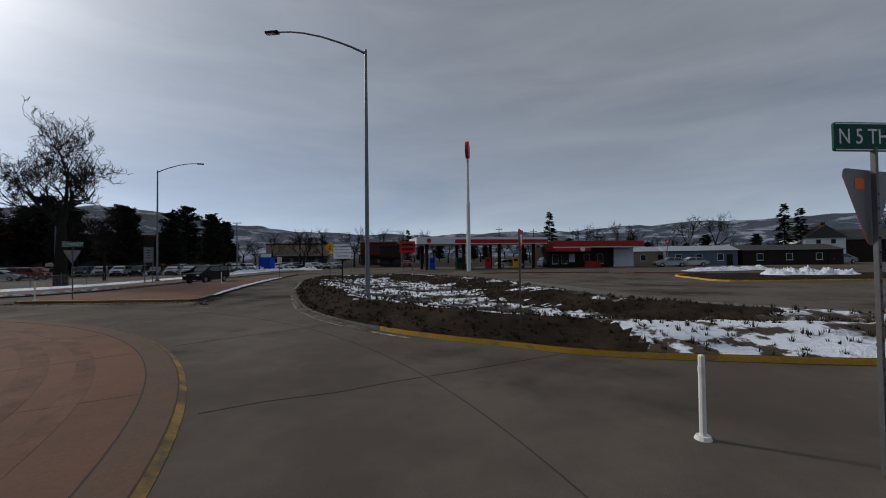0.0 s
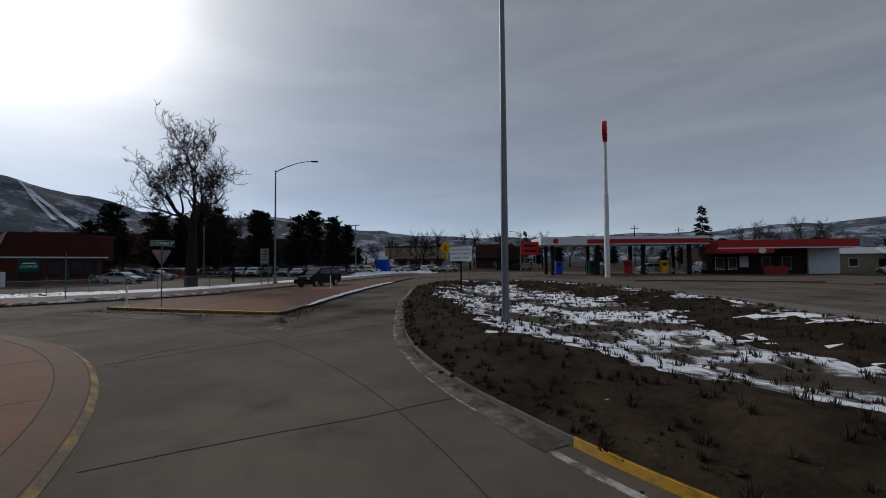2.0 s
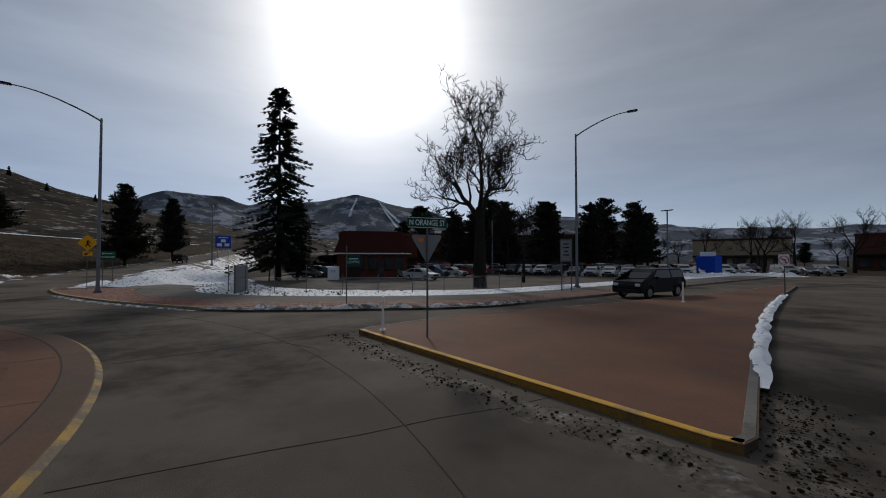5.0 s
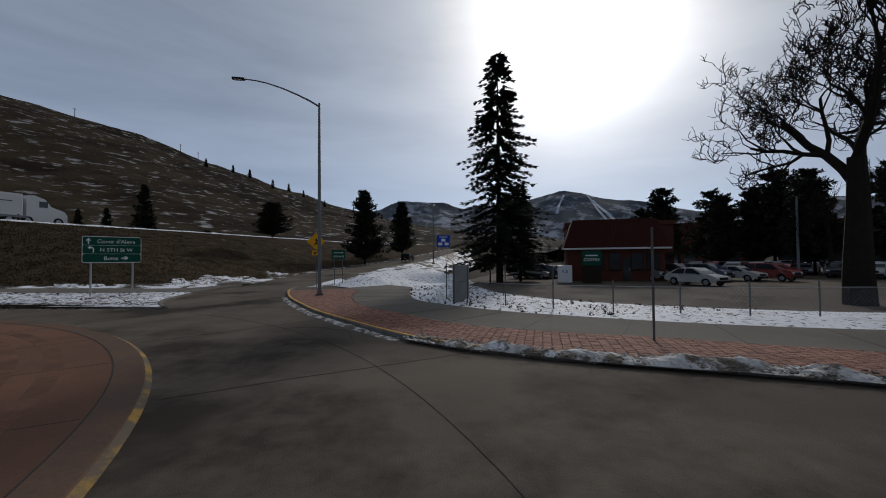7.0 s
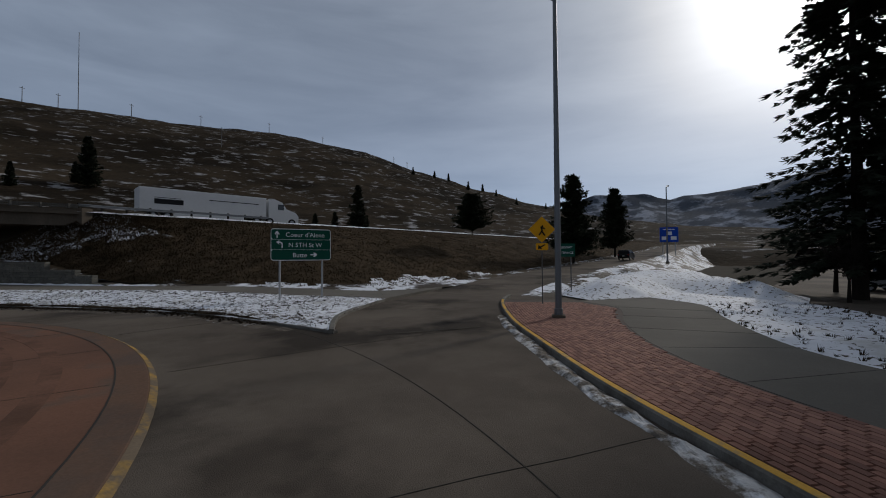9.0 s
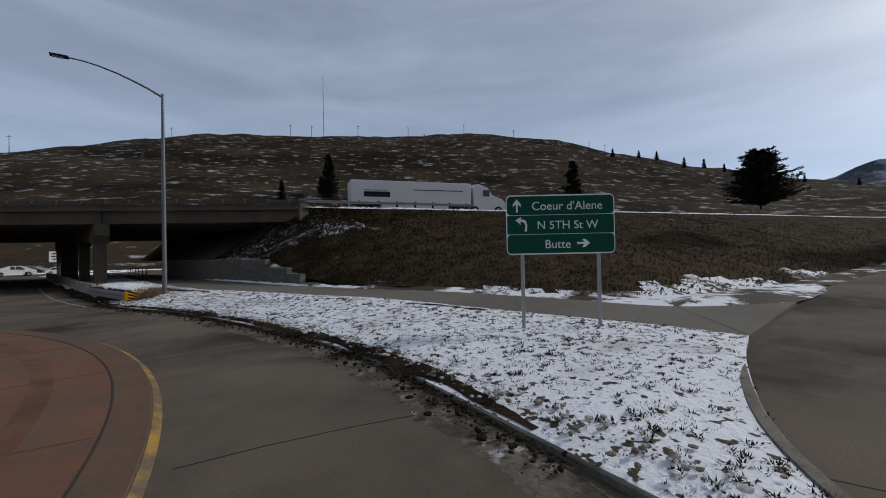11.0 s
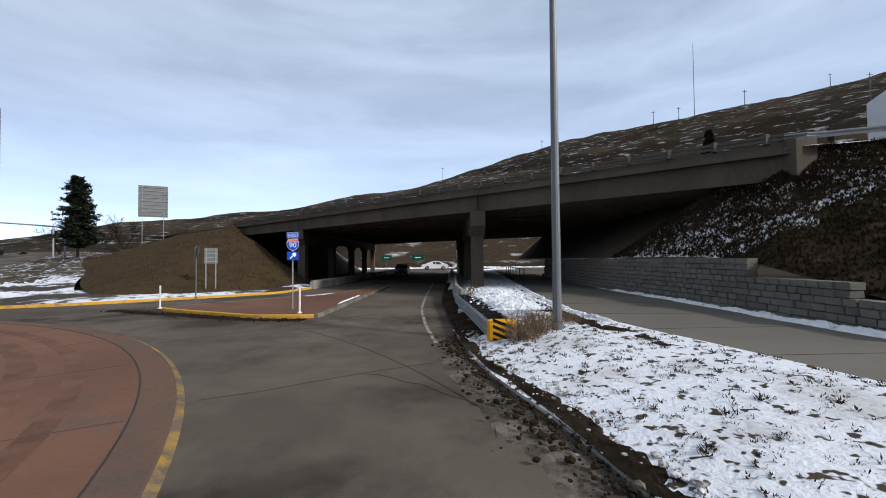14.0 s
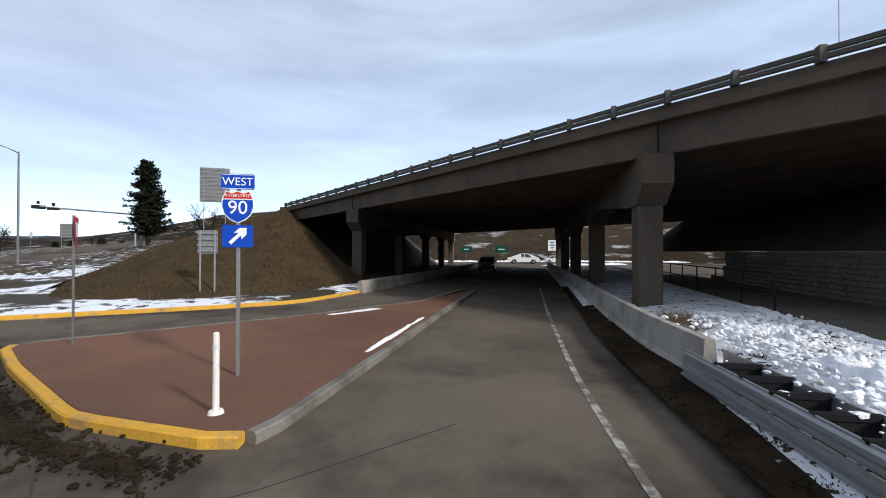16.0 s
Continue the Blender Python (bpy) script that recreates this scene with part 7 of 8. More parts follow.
for i, (ob, yaw, r, s) in enumerate(((bush, 110, 124, 1.1), (bush, 112, 127, 1.4), (bush, 114, 125, 1.0), (hillpine, 117, 128, 0.6), (hillpine, 107, 128, 0.7), (hillpine, 104, 130, 0.6), (bush, 101, 132, 0.8), (hillpine, 98, 134, 0.55), (bush, 129, 124, 0.7), (hillpine, 136, 126, 0.5), (bush, 141, 127, 0.6), (hillpine, 162, 128, 0.4))):
    p = HILL_FOOT + heading(yaw).to_2d() * r
    copy_thing(ob, pose(p.x, p.y, hill_z(yaw, r) - 0.6, 0, 0, i * 80) @ Matrix.Diagonal((s, s, s, 1)))

# ---- vehicles ----
def car_mesh(L, W, H, kind):
    """Body and glass of a car that faces +x, as two bmeshes."""
    hood = 0.56 * H if kind != "truck" else 0.6 * H
    if kind == "suv":
        top = [(-0.47, 0.62), (-0.455, 0.97), (-0.4, 1.0), (0.12, 1.0), (0.25, 0.66), (0.47, 0.58)]
    elif kind == "truck":
        top = [(-0.49, 0.6), (-0.12, 0.6), (-0.1, 0.97), (-0.06, 1.0), (0.14, 1.0), (0.25, 0.66), (0.47, 0.6)]
    else:
        top = [(-0.48, 0.6), (-0.38, 0.66), (-0.24, 0.98), (-0.2, 1.0), (0.06, 1.0), (0.24, 0.66), (0.47, 0.53)]
    sill, nose = 0.2, 0.34
    body = bmesh.new()
    outline = [(-0.5, sill + 0.12), (-0.5, 0.52)] + top + [(0.5, nose + 0.06), (0.49, sill)]
    # wheel arches
    low = [(0.4, sill), (0.385, 0.4), (0.31, 0.47), (0.235, 0.4), (0.22, sill), (-0.22, sill), (-0.235, 0.4), (-0.31, 0.47), (-0.385, 0.4), (-0.4, sill)]
    pts = outline + low
    left = [body.verts.new((x * L, W / 2 * (1.0 if z <= 0.66 else 0.84), z * H)) for x, z in pts]
    right = [body.verts.new((x * L, -W / 2 * (1.0 if z <= 0.66 else 0.84), z * H)) for x, z in pts]
    body.faces.new(left)
    body.faces.new(right[::-1])
    n = len(pts)
    for i in range(n):
        body.faces.new((left[i], right[i], right[(i + 1) % n], left[(i + 1) % n]))
    bmesh.ops.triangulate(body, faces=[f for f in body.faces if len(f.verts) > 4])
    bmesh.ops.recalc_face_normals(body, faces=body.faces[:])
    glass = bmesh.new()
    cab = [p for p in top if p[1] > 0.64]
    x0, x1 = cab[0][0], cab[-1][0]
    if kind == "suv":
        x0 = -0.455
    t0, t1 = (x for x, z in (min((p for p in top if p[1] >= 0.97), key=lambda p: p[0]), max((p for p in top if p[1] >= 0.97), key=lambda p: p[0])))
    for s in (1, -1):
        q = [(x0 + 0.02, 0.69), (t0 + 0.012, 0.95), (t1 - 0.012, 0.95), (x1 - 0.015, 0.69)]
        mid = (q[1][0] + q[2][0]) / 2
        for a, b, c, d in (((q[0]), (q[1]), (mid - 0.012, 0.95), (mid - 0.012, 0.69)), ((mid + 0.012, 0.69), (mid + 0.012, 0.95), q[2], q[3])):
            vs = [glass.verts.new((x * L, s * (W / 2 * (0.84 + 0.16 * (0.97 - z) / 0.3 * (1 if z < 0.8 else 0.35)) + 0.006), z * H)) for x, z in (a, b, c, d)]
            glass.faces.new(vs if s > 0 else vs[::-1])
    for xa, za, xb, zb, o in ((x1 - 0.004, 0.68, t1 + 0.006, 0.97, 0.012), (x0 + 0.0, 0.69, t0 - 0.006, 0.96, -0.012)):
        vs = [glass.verts.new((x * L + o, y, z * H)) for x, y, z in ((xa, -W * 0.44, za), (xa, W * 0.44, za), (xb, W * 0.38, zb), (xb, -W * 0.38, zb))]
        glass.faces.new(vs)
    return body, glass


def vehicle(kind, L, W, H, paint, label, m, group="", name="car", wheel=0.33):
    ob = tagged(empty(name, m), label, "car" if kind != "truck" else "pickup truck", group)
    body, glass = car_mesh(L, W, H, kind)
    b = part("body", body, paint, ob)
    for k, face in enumerate(glass.faces[:]):
        one = bmesh.new()
        one.faces.new([one.verts.new(v.co) for v in face.verts])
        part("windscreen" if k == 4 else ("rear_window" if k == 5 else "side_window"), one, GLASS, b)
    glass.free()
    for sx in (0.31, -0.31):
        for sy in (1, -1):
            bm = tube(bmesh.new(), [(0, -0.1, 0), (0, -0.085, 0), (0, 0.085, 0), (0, 0.1, 0)], [wheel * 0.9, wheel, wheel, wheel * 0.9], 18)
            w = part("wheel", bm, RUBBER, ob)
            w.matrix_basis = pose(sx * L, sy * (W / 2 - 0.1), wheel)
            part("rim", tube(bmesh.new(), [(0, -0.11, 0), (0, 0.11, 0)], wheel * 0.62, 14), RIM, w)
    for sy in (1, -1):
        part("headlight", boxed(L * 0.465, sy * W * 0.38 - 0.16, H * 0.43, L * 0.497, sy * W * 0.38 + 0.16, H * 0.52, 0.02), LAMPGLASS, ob)
        part("tail_light", boxed(-L * 0.503, sy * W * 0.42 - 0.1, H * 0.45, -L * 0.48, sy * W * 0.42 + 0.1, H * 0.58, 0.02), TAIL, ob)
        part("wing_mirror", boxed(L * 0.17, sy * (W / 2 + 0.1) - 0.09, H * 0.66, L * 0.2, sy * (W / 2 + 0.1) + 0.09, H * 0.74, 0.03), BLACKPAINT, ob)
    part("bumper", boxed(L * 0.47, -W * 0.47, H * 0.2, L * 0.51, W * 0.47, H * 0.33, 0.04), DARK, ob)
    part("grille", boxed(L * 0.485, -W * 0.27, H * 0.36, L * 0.502, W * 0.27, H * 0.5, 0.02), DARK, ob)
    part("number_plate", boxed(-L * 0.505, -0.16, H * 0.36, -L * 0.498, 0.16, H * 0.44), WHITE, ob)
    return ob


vehicle("suv", 5.3, 2.0, 1.9, BLACKPAINT, "black sport utility car waiting in the entry lane", pose(-27.2, 46.0, 0, 0, 0, -94), wheel=0.4)
parked = vehicle("sedan", 4.7, 1.85, 1.5, PAINT, "parked saloon car in the snowy car park", pose(-60, 78, 0, 0, 0, 30), "parked cars")
parked2 = vehicle("suv", 4.7, 1.9, 1.75, PAINT, "parked estate car in the snowy car park", pose(-63, 74, 0, 0, 0, 30), "parked cars")
rng = random.Random(8)
for row, (x0, y0, dx, dy, n, yaw) in enumerate(((-56, 82, 2.25, 1.9, 13, -48), (-88, 58, 2.25, 1.9, 13, -48), (-62, 92, 2.3, 1.9, 12, 132), (-98, 66, 2.3, 1.9, 13, 132), (-70, 102, 2.3, 1.9, 12, -48), (-64, 47, 1.0, 2.7, 5, 20), (-75, 65, 2.42, 1.0, 13, -66))):
    for i in range(n):
        if rng.random() < 0.14:
            continue
        copy_thing(rng.choice((parked, parked2)), pose(x0 + dx * i, y0 + dy * i, 0, 0, 0, yaw + rng.uniform(-3, 3)))
for x, y, yaw in ((-71, 37.0, 60), (-72.3, 38.7, 60), (-73.4, 40.5, 60), (-74.7, 42.3, 60), (-56.0, 46.5, 15)):
    copy_thing(rng.choice((parked, parked2)), pose(x, y, 0, 0, 0, yaw))
for x, y, yaw in ((14, 92, 10), (23, 95, 90), (47, 86, 170), (52, 87, 170), (92, 96, 0), (4, 96, 70), (-24, 150, 90), (-12, 120, 100)):
    copy_thing(rng.choice((parked, parked2)), pose(x, y, 0, 0, 0, yaw) @ Matrix.Diagonal((1.3, 1.3, 1.3, 1)))
vehicle("truck", 6.2, 2.1, 2.0, WHITEPAINT, "silver pickup truck at the junction beyond the bridge", pose(-40.5, -105, 0, 0, 0, 190), name="pickup_truck", wheel=0.42)
vehicle("suv", 4.9, 1.95, 1.8, BLACKPAINT, "dark sport utility car driving up the ramp", pose(-116, 24.6, 2.0, 0, 0, 163), wheel=0.38)
copy_thing(parked2, pose(-37.5, -72, 0, 0, 0, 93))
copy_thing(parked, pose(-47, -112, 0, 0, 0, 190))


def lorry():
    a, b = Vector((-68.5, -31.8, 7.2)), Vector((-84.5, -24.4, 7.3))
    yaw = math.degrees(math.atan2((b - a).y, (b - a).x))
    pitch = math.degrees(math.atan2((b - a).z, (b - a).to_2d().length))
    ob = tagged(empty("articulated_lorry", Matrix.Translation(a) @ pose(0, 0, 0, 0, -pitch, yaw) @ Matrix.Diagonal((1.28, 1.25, 1.2, 1))), "white articulated lorry on the motorway embankment", "lorry")
    t = part("trailer", boxed(0, -1.1, 0.85, 11.2, 1.1, 3.1, 0.05), WHITEPAINT, ob, "white box trailer with a dark logo")
    part("logo_block", boxed(1.1, -1.112, 1.55, 3.4, -1.1, 2.05), DARK, t, "plain dark shape of a logo")
    part("logo_line", boxed(1.1, -1.112, 2.15, 3.2, -1.1, 2.2), DARK, t)
    part("text_bar", boxed(5.6, -1.112, 2.25, 10.4, -1.1, 2.33), DARK, t)
    part("skirt", boxed(2.6, -1.05, 0.35, 9.0, -1.0, 0.85), WHITEPAINT, ob)
    bm = bmesh.new()
    side = [(11.5, 0.4), (11.5, 3.0), (12.1, 3.1), (13.0, 2.75), (13.5, 2.0), (14.6, 1.6), (14.9, 1.2), (14.9, 0.4)]
    l = [bm.verts.new((x, -1.05, z)) for x, z in side]
    r = [bm.verts.new((x, 1.05, z)) for x, z in side]
    bm.faces.new(l)
    bm.faces.new(r[::-1])
    for i in range(len(side)):
        bm.faces.new((l[i], r[i], r[(i + 1) % len(side)], l[(i + 1) % len(side)]))
    cab = part("cab", bm, WHITEPAINT, ob)
    part("side_window", boxed(12.5, -1.065, 1.85, 13.2, -1.05, 2.5), GLASS, cab)
    part("windscreen", boxed(13.1, -0.95, 2.05, 13.25, 0.95, 2.6), GLASS, cab)
    for x in (1.0, 2.1, 10.2, 11.6, 14.1):
        for y in (-0.95, 0.95):
            w = part("wheel", tube(bmesh.new(), [(x, y - 0.16, 0.42), (x, y + 0.16, 0.42)], 0.42, 16), RUBBER, ob)
            part("rim", tube(bmesh.new(), [(x, y - 0.17, 0.42), (x, y + 0.17, 0.42)], 0.24, 12), RIM, w)
    return ob


lorry()


# ---- buildings ----
def window(parent, x, y, z, w, h, axis="x", frame=SIDING, depth=0.06):
    """A window set on a wall: frame, pane and sill; axis: the way the wall runs."""
    if axis == "x":
        f = part("window", boxed(x - w / 2, y - depth, z - h / 2, x + w / 2, y + 0.02, z + h / 2, 0.01), frame, parent)
        part("pane", boxed(x - w / 2 + 0.08, y - depth - 0.006, z - h / 2 + 0.08, x + w / 2 - 0.08, y - depth + 0.01, z + h / 2 - 0.08), GLASS, f)
        part("sill", boxed(x - w / 2 - 0.06, y - depth - 0.08, z - h / 2 - 0.08, x + w / 2 + 0.06, y, z - h / 2), frame, f)
    return f


def gabled(bm, x0, y0, x1, y1, z0, z1, along="x", over=0.4):
    """A gable roof solid over a rectangle."""
    if along == "x":
        ym = (y0 + y1) / 2
        pts = [(x0 - over, y0 - over, z0), (x1 + over, y0 - over, z0), (x1 + over, y1 + over, z0), (x0 - over, y1 + over, z0), (x0 - over, ym, z1), (x1 + over, ym, z1)]
        fs = [(0, 1, 5, 4), (2, 3, 4, 5), (0, 4, 3), (1, 2, 5), (0, 3, 2, 1)]
    else:
        xm = (x0 + x1) / 2
        pts = [(x0 - over, y0 - over, z0), (x1 + over, y0 - over, z0), (x1 + over, y1 + over, z0), (x0 - over, y1 + over, z0), (xm, y0 - over, z1), (xm, y1 + over, z1)]
        fs = [(0, 4, 5, 3), (1, 2, 5, 4), (0, 1, 4), (2, 3, 5), (0, 3, 2, 1)]
    vs = [bm.verts.new(p) for p in pts]
    for f in fs:
        bm.faces.new([vs[i] for i in f])
    return bm


def coffee_kiosk():
    ob = tagged(empty("coffee_house", pose(-65.4, 39.2, 0, 0, 0, 68) @ Matrix.Diagonal((0.9, 1, 1.14, 1))), "low brick coffee house with a dark red mansard roof", "building")
    part("wall", boxed(0, 0, 0, 10.5, 7.5, 3.3), BRICKRED, ob)
    bm = bmesh.new()
    lo = [(-0.5, -0.5, 3.0), (11.0, -0.5, 3.0), (11.0, 8.0, 3.0), (-0.5, 8.0, 3.0)]
    hi = [(0.7, 0.7, 5.7), (9.8, 0.7, 5.7), (9.8, 6.8, 5.7), (0.7, 6.8, 5.7)]
    a, b = [bm.verts.new(p) for p in lo], [bm.verts.new(p) for p in hi]
    bm.faces.new(a[::-1])
    bm.faces.new(b)
    for i in range(4):
        bm.faces.new((a[i], a[(i + 1) % 4], b[(i + 1) % 4], b[i]))
    roof = part("mansard_roof", bm, MANSARD, ob, "steep dark red metal roof")
    for i in range(24):
        x = -0.4 + i * 0.47
        part("roof_seam", tube(bmesh.new(), [(x, -0.5, 3.02), (0.7 + (x + 0.5) * 9.1 / 11.5, 0.69, 5.7)], 0.03, 4), MANSARD, roof)
    part("fascia", boxed(-0.55, -0.55, 2.9, 11.05, -0.45, 3.05), SIDING, ob)
    for x in (3.4, 5.2, 7.6, 9.2):
        window(ob, x, 0, 1.8, 1.3, 1.5, frame=DARKWALL)
    d = part("door", boxed(6.1, -0.06, 0, 6.9, 0.02, 2.1, 0.02), GLASS, ob)
    part("door_handle", boxed(6.75, -0.11, 1.0, 6.78, -0.06, 1.2), STEEL, d)
    s = tagged(empty("coffee_sign", pose(-61.0, 39.6, 0, 0, 0, 66)), "dark green-blue coffee stand sign with white letters", "sign")
    part("lower_panel", boxed(-0.85, -0.2, 0.0, 0.85, 0.2, 1.7, 0.03), DARKWALL, s)
    p = part("upper_panel", boxed(-0.85, -0.2, 1.7, 0.85, 0.2, 3.1, 0.03), GREEN, s, "dark green panel lettered COFFEE")
    writing("COFFEE", 0.42, WHITE, p, pose(0, -0.205, 2.25, 90, 0, 0))
    part("text_bar", boxed(-0.55, -0.206, 2.6, 0.55, -0.2, 2.72), WHITE, p)
    ice = tagged(empty("ice_chest", pose(-63.0, 37.8, 0, 0, 0, 66)), "white ice chest beside the coffee sign", "ice chest")
    part("cabinet", boxed(-0.7, -0.4, 0, 0.7, 0.4, 1.7, 0.05), WHITE, ice)
    q = part("door", boxed(-0.62, -0.43, 0.1, 0.62, -0.4, 1.6, 0.01), WHITE, ice)
    writing("ICE", 0.4, BLUE, q, pose(0, -0.432, 1.1, 90, 0, 0))


coffee_kiosk()


def long_hall(x, y, yaw, L, D, H, label, material=DARKWALL, panes=9):
    ob = tagged(empty("commercial_building", pose(x, y, 0, 0, 0, yaw)), label, "building", "far buildings")
    part("wall", boxed(0, 0, 0, L, D, H), material, ob)
    part("parapet", boxed(-0.2, -0.2, H, L + 0.2, D + 0.2, H + 0.5), BRICKRED, ob)
    part("canopy", boxed(0, -1.6, H * 0.42, L, 0, H * 0.47), DARKWALL, ob)
    for i in range(panes):
        window(ob, L * (i + 0.5) / panes, 0, H * 0.22, L / panes * 0.7, H * 0.28, frame=DARKWALL)
    return ob


long_hall(-146, 86, 44, 42, 20, 11.5, "long dark red-brown shop building behind the car park", BRICKRED)
long_hall(-113, 116, 38, 44, 20, 10.5, "dark brown shop building behind parked cars")
long_hall(-72.4, 42.4, 68, 12, 9, 6.3, "flat-roofed red-brown brick building behind the coffee house", BRICKRED, 4)
long_hall(-66, 148, 18, 22, 14, 8, "low tan shop building behind bare trees", TAN, 5)
long_hall(-34, 160, 5, 14, 12, 8.5, "brown two-storey building down the street", BRICKRED, 4)
long_hall(-21, 128, 0, 7, 10, 6.5, "small brown shop beside the street", DARKWALL, 2)


def petrol_station():
    c = tagged(empty("petrol_canopy", pose(-5.9, 80.5, 0, 0, 0, 14) @ Matrix.Diagonal((0.79, 0.79, 0.78, 1))), "petrol station canopy with a white and red fascia", "canopy")
    part("roof", boxed(0, 0, 6.7, 36, 12, 8.5, 0.05), CANOPY, c)
    band = part("red_band", boxed(10, -0.06, 6.95, 36.06, -0.002, 7.9), CANOPY_RED, c, "dark red stripe on the fascia")
    part("stripe", boxed(8, -0.07, 7.95, 36.06, -0.002, 8.1), SIDING, c)
    part("logo_oval", tube(bmesh.new(), [(3.2, -0.06, 7.6), (3.2, 0.0, 7.6)], 0.6, 16), RED, c, "plain red oval of a logo")
    for x in (3, 13, 23, 33):
        for y in (2.5, 9.5):
            part("column", boxed(x - 0.35, y - 0.35, 0, x + 0.35, y + 0.35, 6.7, 0.03), DARKWALL, c)
    for i, x in enumerate((4.5, 12, 20, 28)):
        p = tagged(empty("fuel_pump", pose(-6.5 + 0.77 * x, 84 + 0.2 * x, 0, 0, 0, 14)), "fuel pump with coloured panels", "fuel pump", "fuel pumps")
        part("cabinet", boxed(-0.6, -0.4, 0.15, 0.6, 0.4, 2.5, 0.04), (BLUE, GREEN, RED, YELLOW)[i], p)
        part("screen", boxed(-0.4, -0.43, 1.5, 0.4, -0.4, 2.1), GLASS, p)
        part("plinth", boxed(-1.0, -0.7, 0, 1.0, 0.7, 0.16), KERB, p)
    s = tagged(empty("petrol_shop", pose(23.5, 87, 0, 0, 0, 9) @ Matrix.Diagonal((0.8, 0.92, 0.72, 1))), "low petrol station shop with a red roof edge", "building")
    part("wall", boxed(0, 4, 0, 25, 16, 6.6), DARKWALL, s)
    part("side_wall", boxed(19, 3.6, 0, 25, 4, 6.0), SIDING, s)
    part("red_fascia", boxed(-1.2, -0.5, 6.0, 25.2, 4, 8.0, 0.05), CANOPY_RED, s)
    part("awning", boxed(-1.4, -1.4, 4.8, 9, 4, 6.0, 0.3), CANOPY_RED, s)
    part("white_stripe", boxed(-1.25, -0.56, 6.0, 25.2, -0.5, 6.25), SIDING, s)
    part("logo_oval", tube(bmesh.new(), [(6.6, -1.46, 5.5), (6.6, -1.38, 5.5)], 0.7, 16), SIDING, s)
    for x in (1.6, 4.2, 11, 15):
        window(s, x, 4, 2.6, 1.8, 3.0, frame=SIDING)
    part("poster", boxed(5.6, 3.9, 1.6, 7.4, 3.98, 4.2), SIDING, s)
    part("bench_box", boxed(9.8, 3.0, 0, 14.5, 3.98, 1.8, 0.03), CANOPY_RED, s)
    t = tagged(empty("pylon_sign", pose(4.0, 73, 0, 0, 0, 82) @ Matrix.Diagonal((0.69, 0.69, 0.69, 1))), "tall white pole with a red oval petrol sign on top", "pylon sign")
    part("pole", tube(bmesh.new(), [(0, 0, -0.2), (0, 0, 18), (0, 0, 18.1), (0, 0, 30)], [0.55, 0.5, 0.38, 0.34], 14), SIDING, t)
    bm = tube(bmesh.new(), [(0, -0.45, 0), (0, -0.4, 0), (0, 0.4, 0), (0, 0.45, 0)], [1.9, 2.0, 2.0, 1.9], 28)
    bmesh.ops.scale(bm, vec=(1.25, 1, 1.12), verts=bm.verts[:])
    h = part("red_oval", bm, RED, t, "red oval sign without lettering")
    h.matrix_basis = pose(0, 0, 31.6)
    r = tagged(empty("price_sign", pose(-7.9, 82.5, 0, 0, 0, 5) @ Matrix.Diagonal((0.8, 0.8, 0.78, 1))), "red price sign on posts beside the canopy", "sign")
    part("board", boxed(-2.0, -0.2, 4.6, 2.0, 0.2, 7.6, 0.05), RED, r)
    for i in range(2):
        part("text_bar", boxed(-1.4, -0.22, 5.3 + i * 1.2, 1.4, -0.2, 5.8 + i * 1.2), DARKWALL, r)
    for x in (-1.2, 1.2):
        part("post", boxed(x - 0.1, -0.1, 0, x + 0.1, 0.1, 4.6), POLE, r)
    return c


petrol_station()


def bungalow(x, y, yaw, L, D, H, wall, roof, label, rise=1.6, wins=3):
    ob = tagged(empty("house", pose(x, y, 0, 0, 0, yaw)), label, "house", "far houses")
    part("wall", boxed(0, 0, 0, L, D, H), wall, ob)
    part("roof", gabled(bmesh.new(), 0, 0, L, D, H, H + rise), roof, ob)
    for i in range(wins):
        window(ob, L * (i + 0.6) / (wins + 0.4), 0, H * 0.55, 1.3, 1.5)
    d = part("door", boxed(L * 0.85, -0.08, 0, L * 0.85 + 1.2, 0.02, 2.5, 0.02), DARKWALL, ob)
    part("door_handle", boxed(L * 0.85 + 1.0, -0.14, 1.1, L * 0.85 + 1.06, -0.08, 1.3), STEEL, d)
    return ob


bungalow(51.0, 95, -14, 14.5, 10, 3.4, SLATE, ROOF, "single-storey slate-blue house with a grey metal roof", 1.2)
bungalow(44.0, 99, -8, 8, 8, 3.4, TAN, ROOF, "small pale annex with a grey roof", 1.2, 1)
bungalow(66.5, 92, -8, 20, 11, 3.3, DARKWALL, SHINGLE, "dark low house behind a parked car", 1.3)


def white_house():
    ob = tagged(empty("house", pose(98, 112, 0, 0, 0, -16) @ Matrix.Diagonal((1, 1, 0.7, 1))), "two-storey white house with a dark gable roof", "house", "far houses")
    part("wall", boxed(0, 0, 0, 9, 14, 9.5), SIDING, ob)
    part("roof", gabled(bmesh.new(), 0, 0, 9, 14, 9.5, 14.5, "y"), SHINGLE, ob)
    bm = bmesh.new()
    bm.faces.new([bm.verts.new(p) for p in ((0, -0.02, 9.5), (9, -0.02, 9.5), (4.5, -0.02, 14.0))])
    part("gable", bm, SIDING, ob)
    window(ob, 3, 0, 8.0, 1.2, 1.8)
    window(ob, 6.3, 0, 8.0, 1.2, 1.8)
    window(ob, 4.5, -0.02, 11.4, 0.9, 1.3)
    part("chimney", boxed(6.6, 6, 11, 7.6, 7, 16), BRICKRED, ob)
    part("wing", boxed(9, 2, 0, 24, 13, 8.6), DARKWALL, ob)
    part("wing_roof", gabled(bmesh.new(), 9, 2, 24, 13, 8.6, 13), SHINGLE, ob)


white_house()


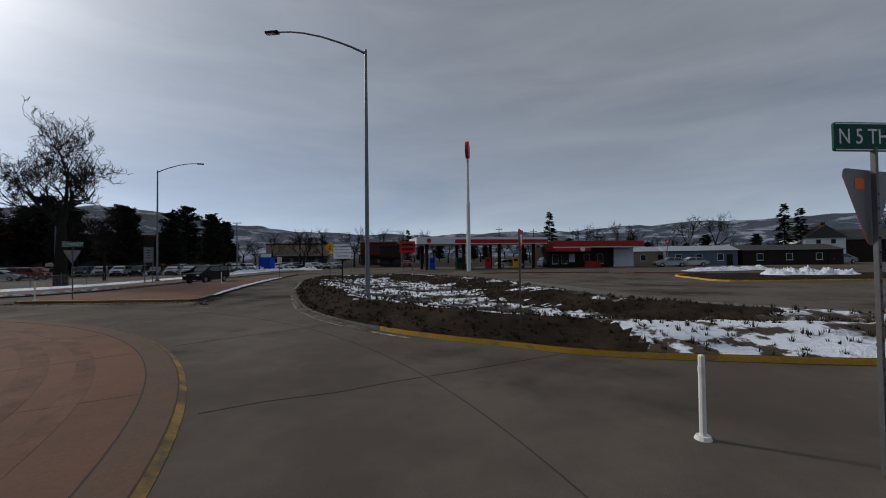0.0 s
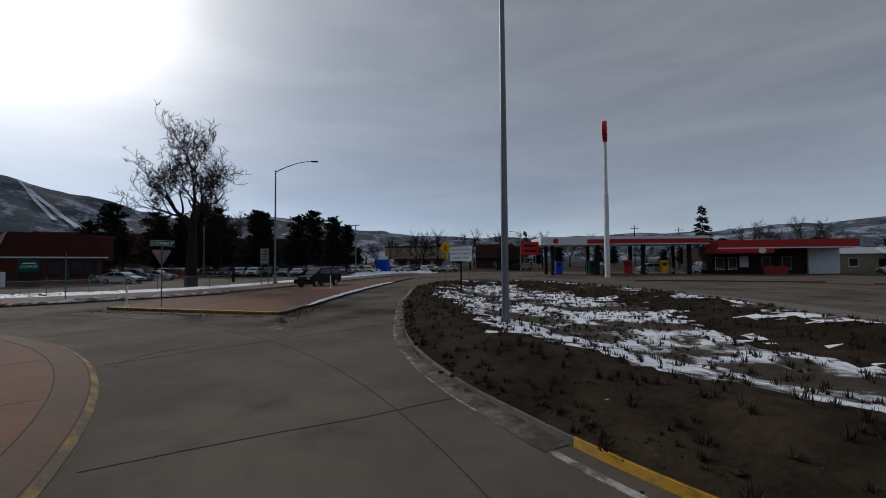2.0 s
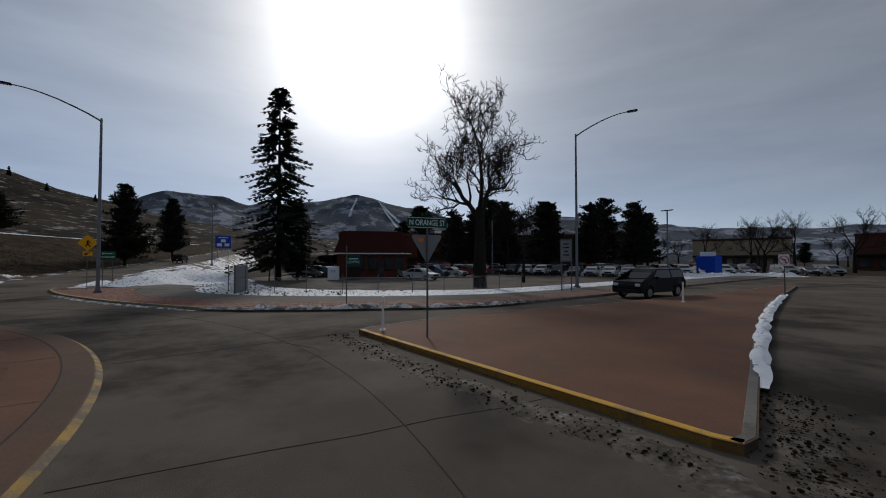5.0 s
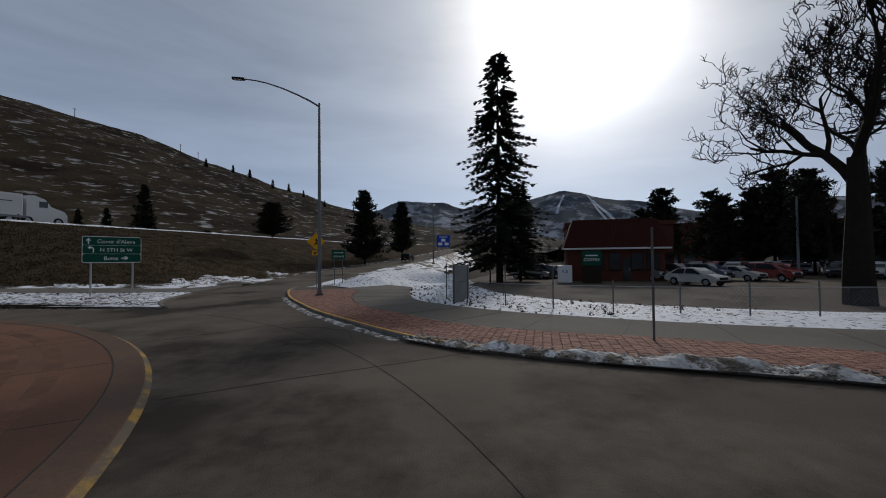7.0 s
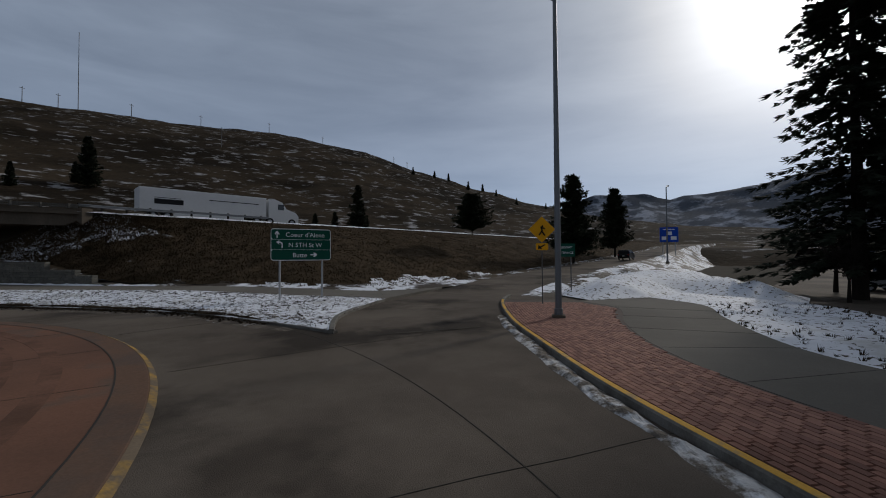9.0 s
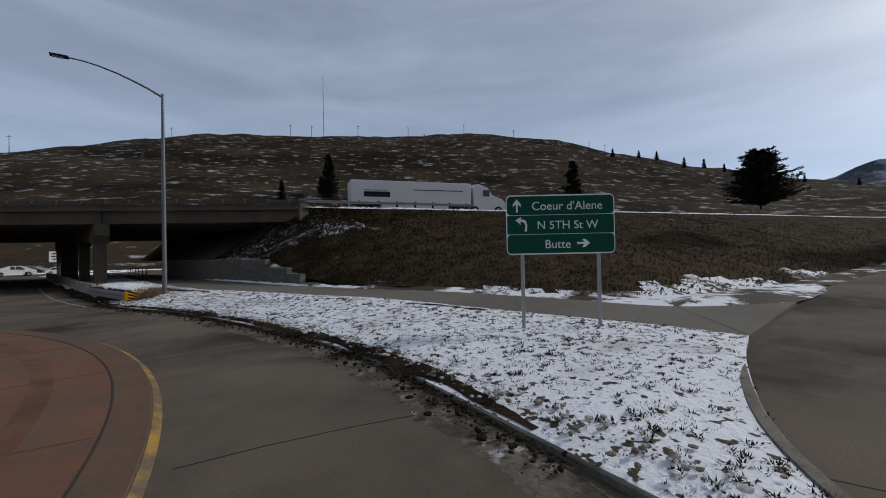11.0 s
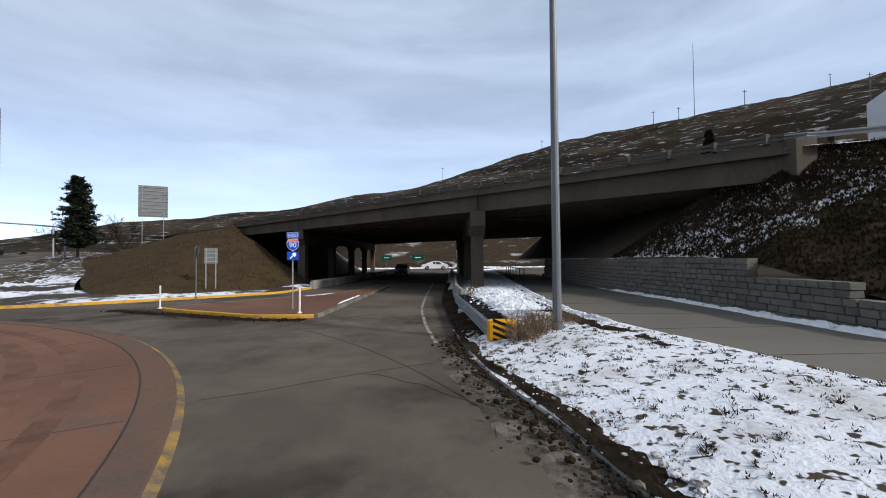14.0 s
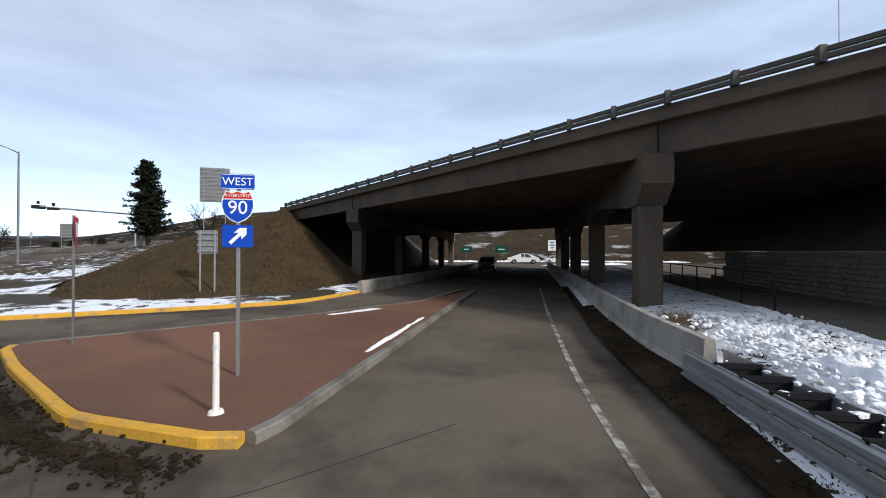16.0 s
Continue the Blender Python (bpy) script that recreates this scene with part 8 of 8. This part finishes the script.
def far_island():
    ring = V3(catmull([(26.8, 36.4), (25.6, 42), (28.4, 49.5), (40, 50), (58, 48), (70, 46), (70, 37.5), (45, 36.4)], 6, True))
    bumpy_verge("verge", [(p.x, p.y) for p in ring], lambda x, y, d: 0.12 + 0.1 * min(d, 1), 2.0, DIRT, "bare brown traffic island with snow piles")
    k = len(ring)
    tagged(part("kerb", sweep([ring[i % k] for i in range(-14, 14)], [(-a, u) for a, u in KERB_PROFILE][::-1]), KERB_YELLOW), "yellow kerb of the far island", "kerb", kind="structure")
    path = V3(catmull([(-14, 51.3), (-8.6, 52.6), (-2, 50.6), (2.4, 45.3), (6.8, 36.6), (9.0, 27.5), (10.2, 22), (11.7, 19.4), (13.2, 17.5), (14.9, 15.8), (17.6, 13.7), (30, 7)], 8))
    tagged(part("pavement", sweep(path, [(-1.6, -0.05), (-1.6, 0.14), (0, 0.15), (0, -0.05)]), SLAB), "pale concrete path along the back of the ditch", "path", kind="structure")
    # right-hand brick pavement by the first sign
    tagged(part("pavement", slab([(4.15, 3.9), (6.4, 4.3), (13, 4.6), (30, 4), (30, -3), (8, -6), (3.6, -4)], -0.05, 0.13), PAVER), "red brick pavement corner under the street sign", "pavement", kind="structure")
    for x0, y0, x1, y1 in ((6, 62, 24, 60.5), (26, 57, 34, 53.5)):
        tagged(part("kerb", slab([(x0, y0), (x1, y1), (x1, y1 + 1.6), (x0, y0 + 2)], -0.05, 0.14), APRON), "low red-paved median in the far road", "traffic island", kind="structure")


far_island()


def far_slope():
    """Brown rocky hillside closing the view through the underpass."""
    def fn(u, v):
        x = -130 + 190 * u
        y = -146 + 0.15 * x - 34 * v
        return (x, y, (17 * v + 3.0 * fractal(x, y * 3, 0.06) * min(1, 4 * v)) * min(1, 5 * u, 5 * (1 - u)))
    tagged(part("hillside", sheet(90, 20, fn), EMBANK, smooth=True), "brown rocky hillside beyond the underpass", "hill", kind="structure")
    for x, y, w, h in ((-25, -128, 3.0, 1.4), (-34, -130, 3.6, 1.8), (-18, -128, 2.2, 1.4)):
        s = tagged(empty("road_sign", at(x, y, 0, 0)), "small green far road sign", "road sign", "far road signs")
        signpost(s, 2.6, 0.1)
        panel(s, "plate", w, h, 3.0, GREEN)
        bars(s, 1, w * 0.6, 0.2, 3.0, WHITE)
    s = tagged(empty("road_sign", at(-46.5, -118, 0, 0)), "white far regulatory sign on a post", "road sign", "far road signs")
    signpost(s, 3.0, 0.1)
    panel(s, "plate", 1.8, 2.4, 3.8, WHITE)
    bars(s, 3, 1.1, 0.25, 4.5, DARKWALL, gap=0.6)
    snow_ridge(V3([(-60, -106), (-50, -98), (-44, -93)]), 3.2, 0.45, 12, "snow bank beyond the underpass")
    snow_ridge(V3([(-26, -96), (-20, -114), (-50, -124), (-84, -124)]), 3.0, 0.45, 13, "snow bank along the road beyond the underpass")


far_slope()
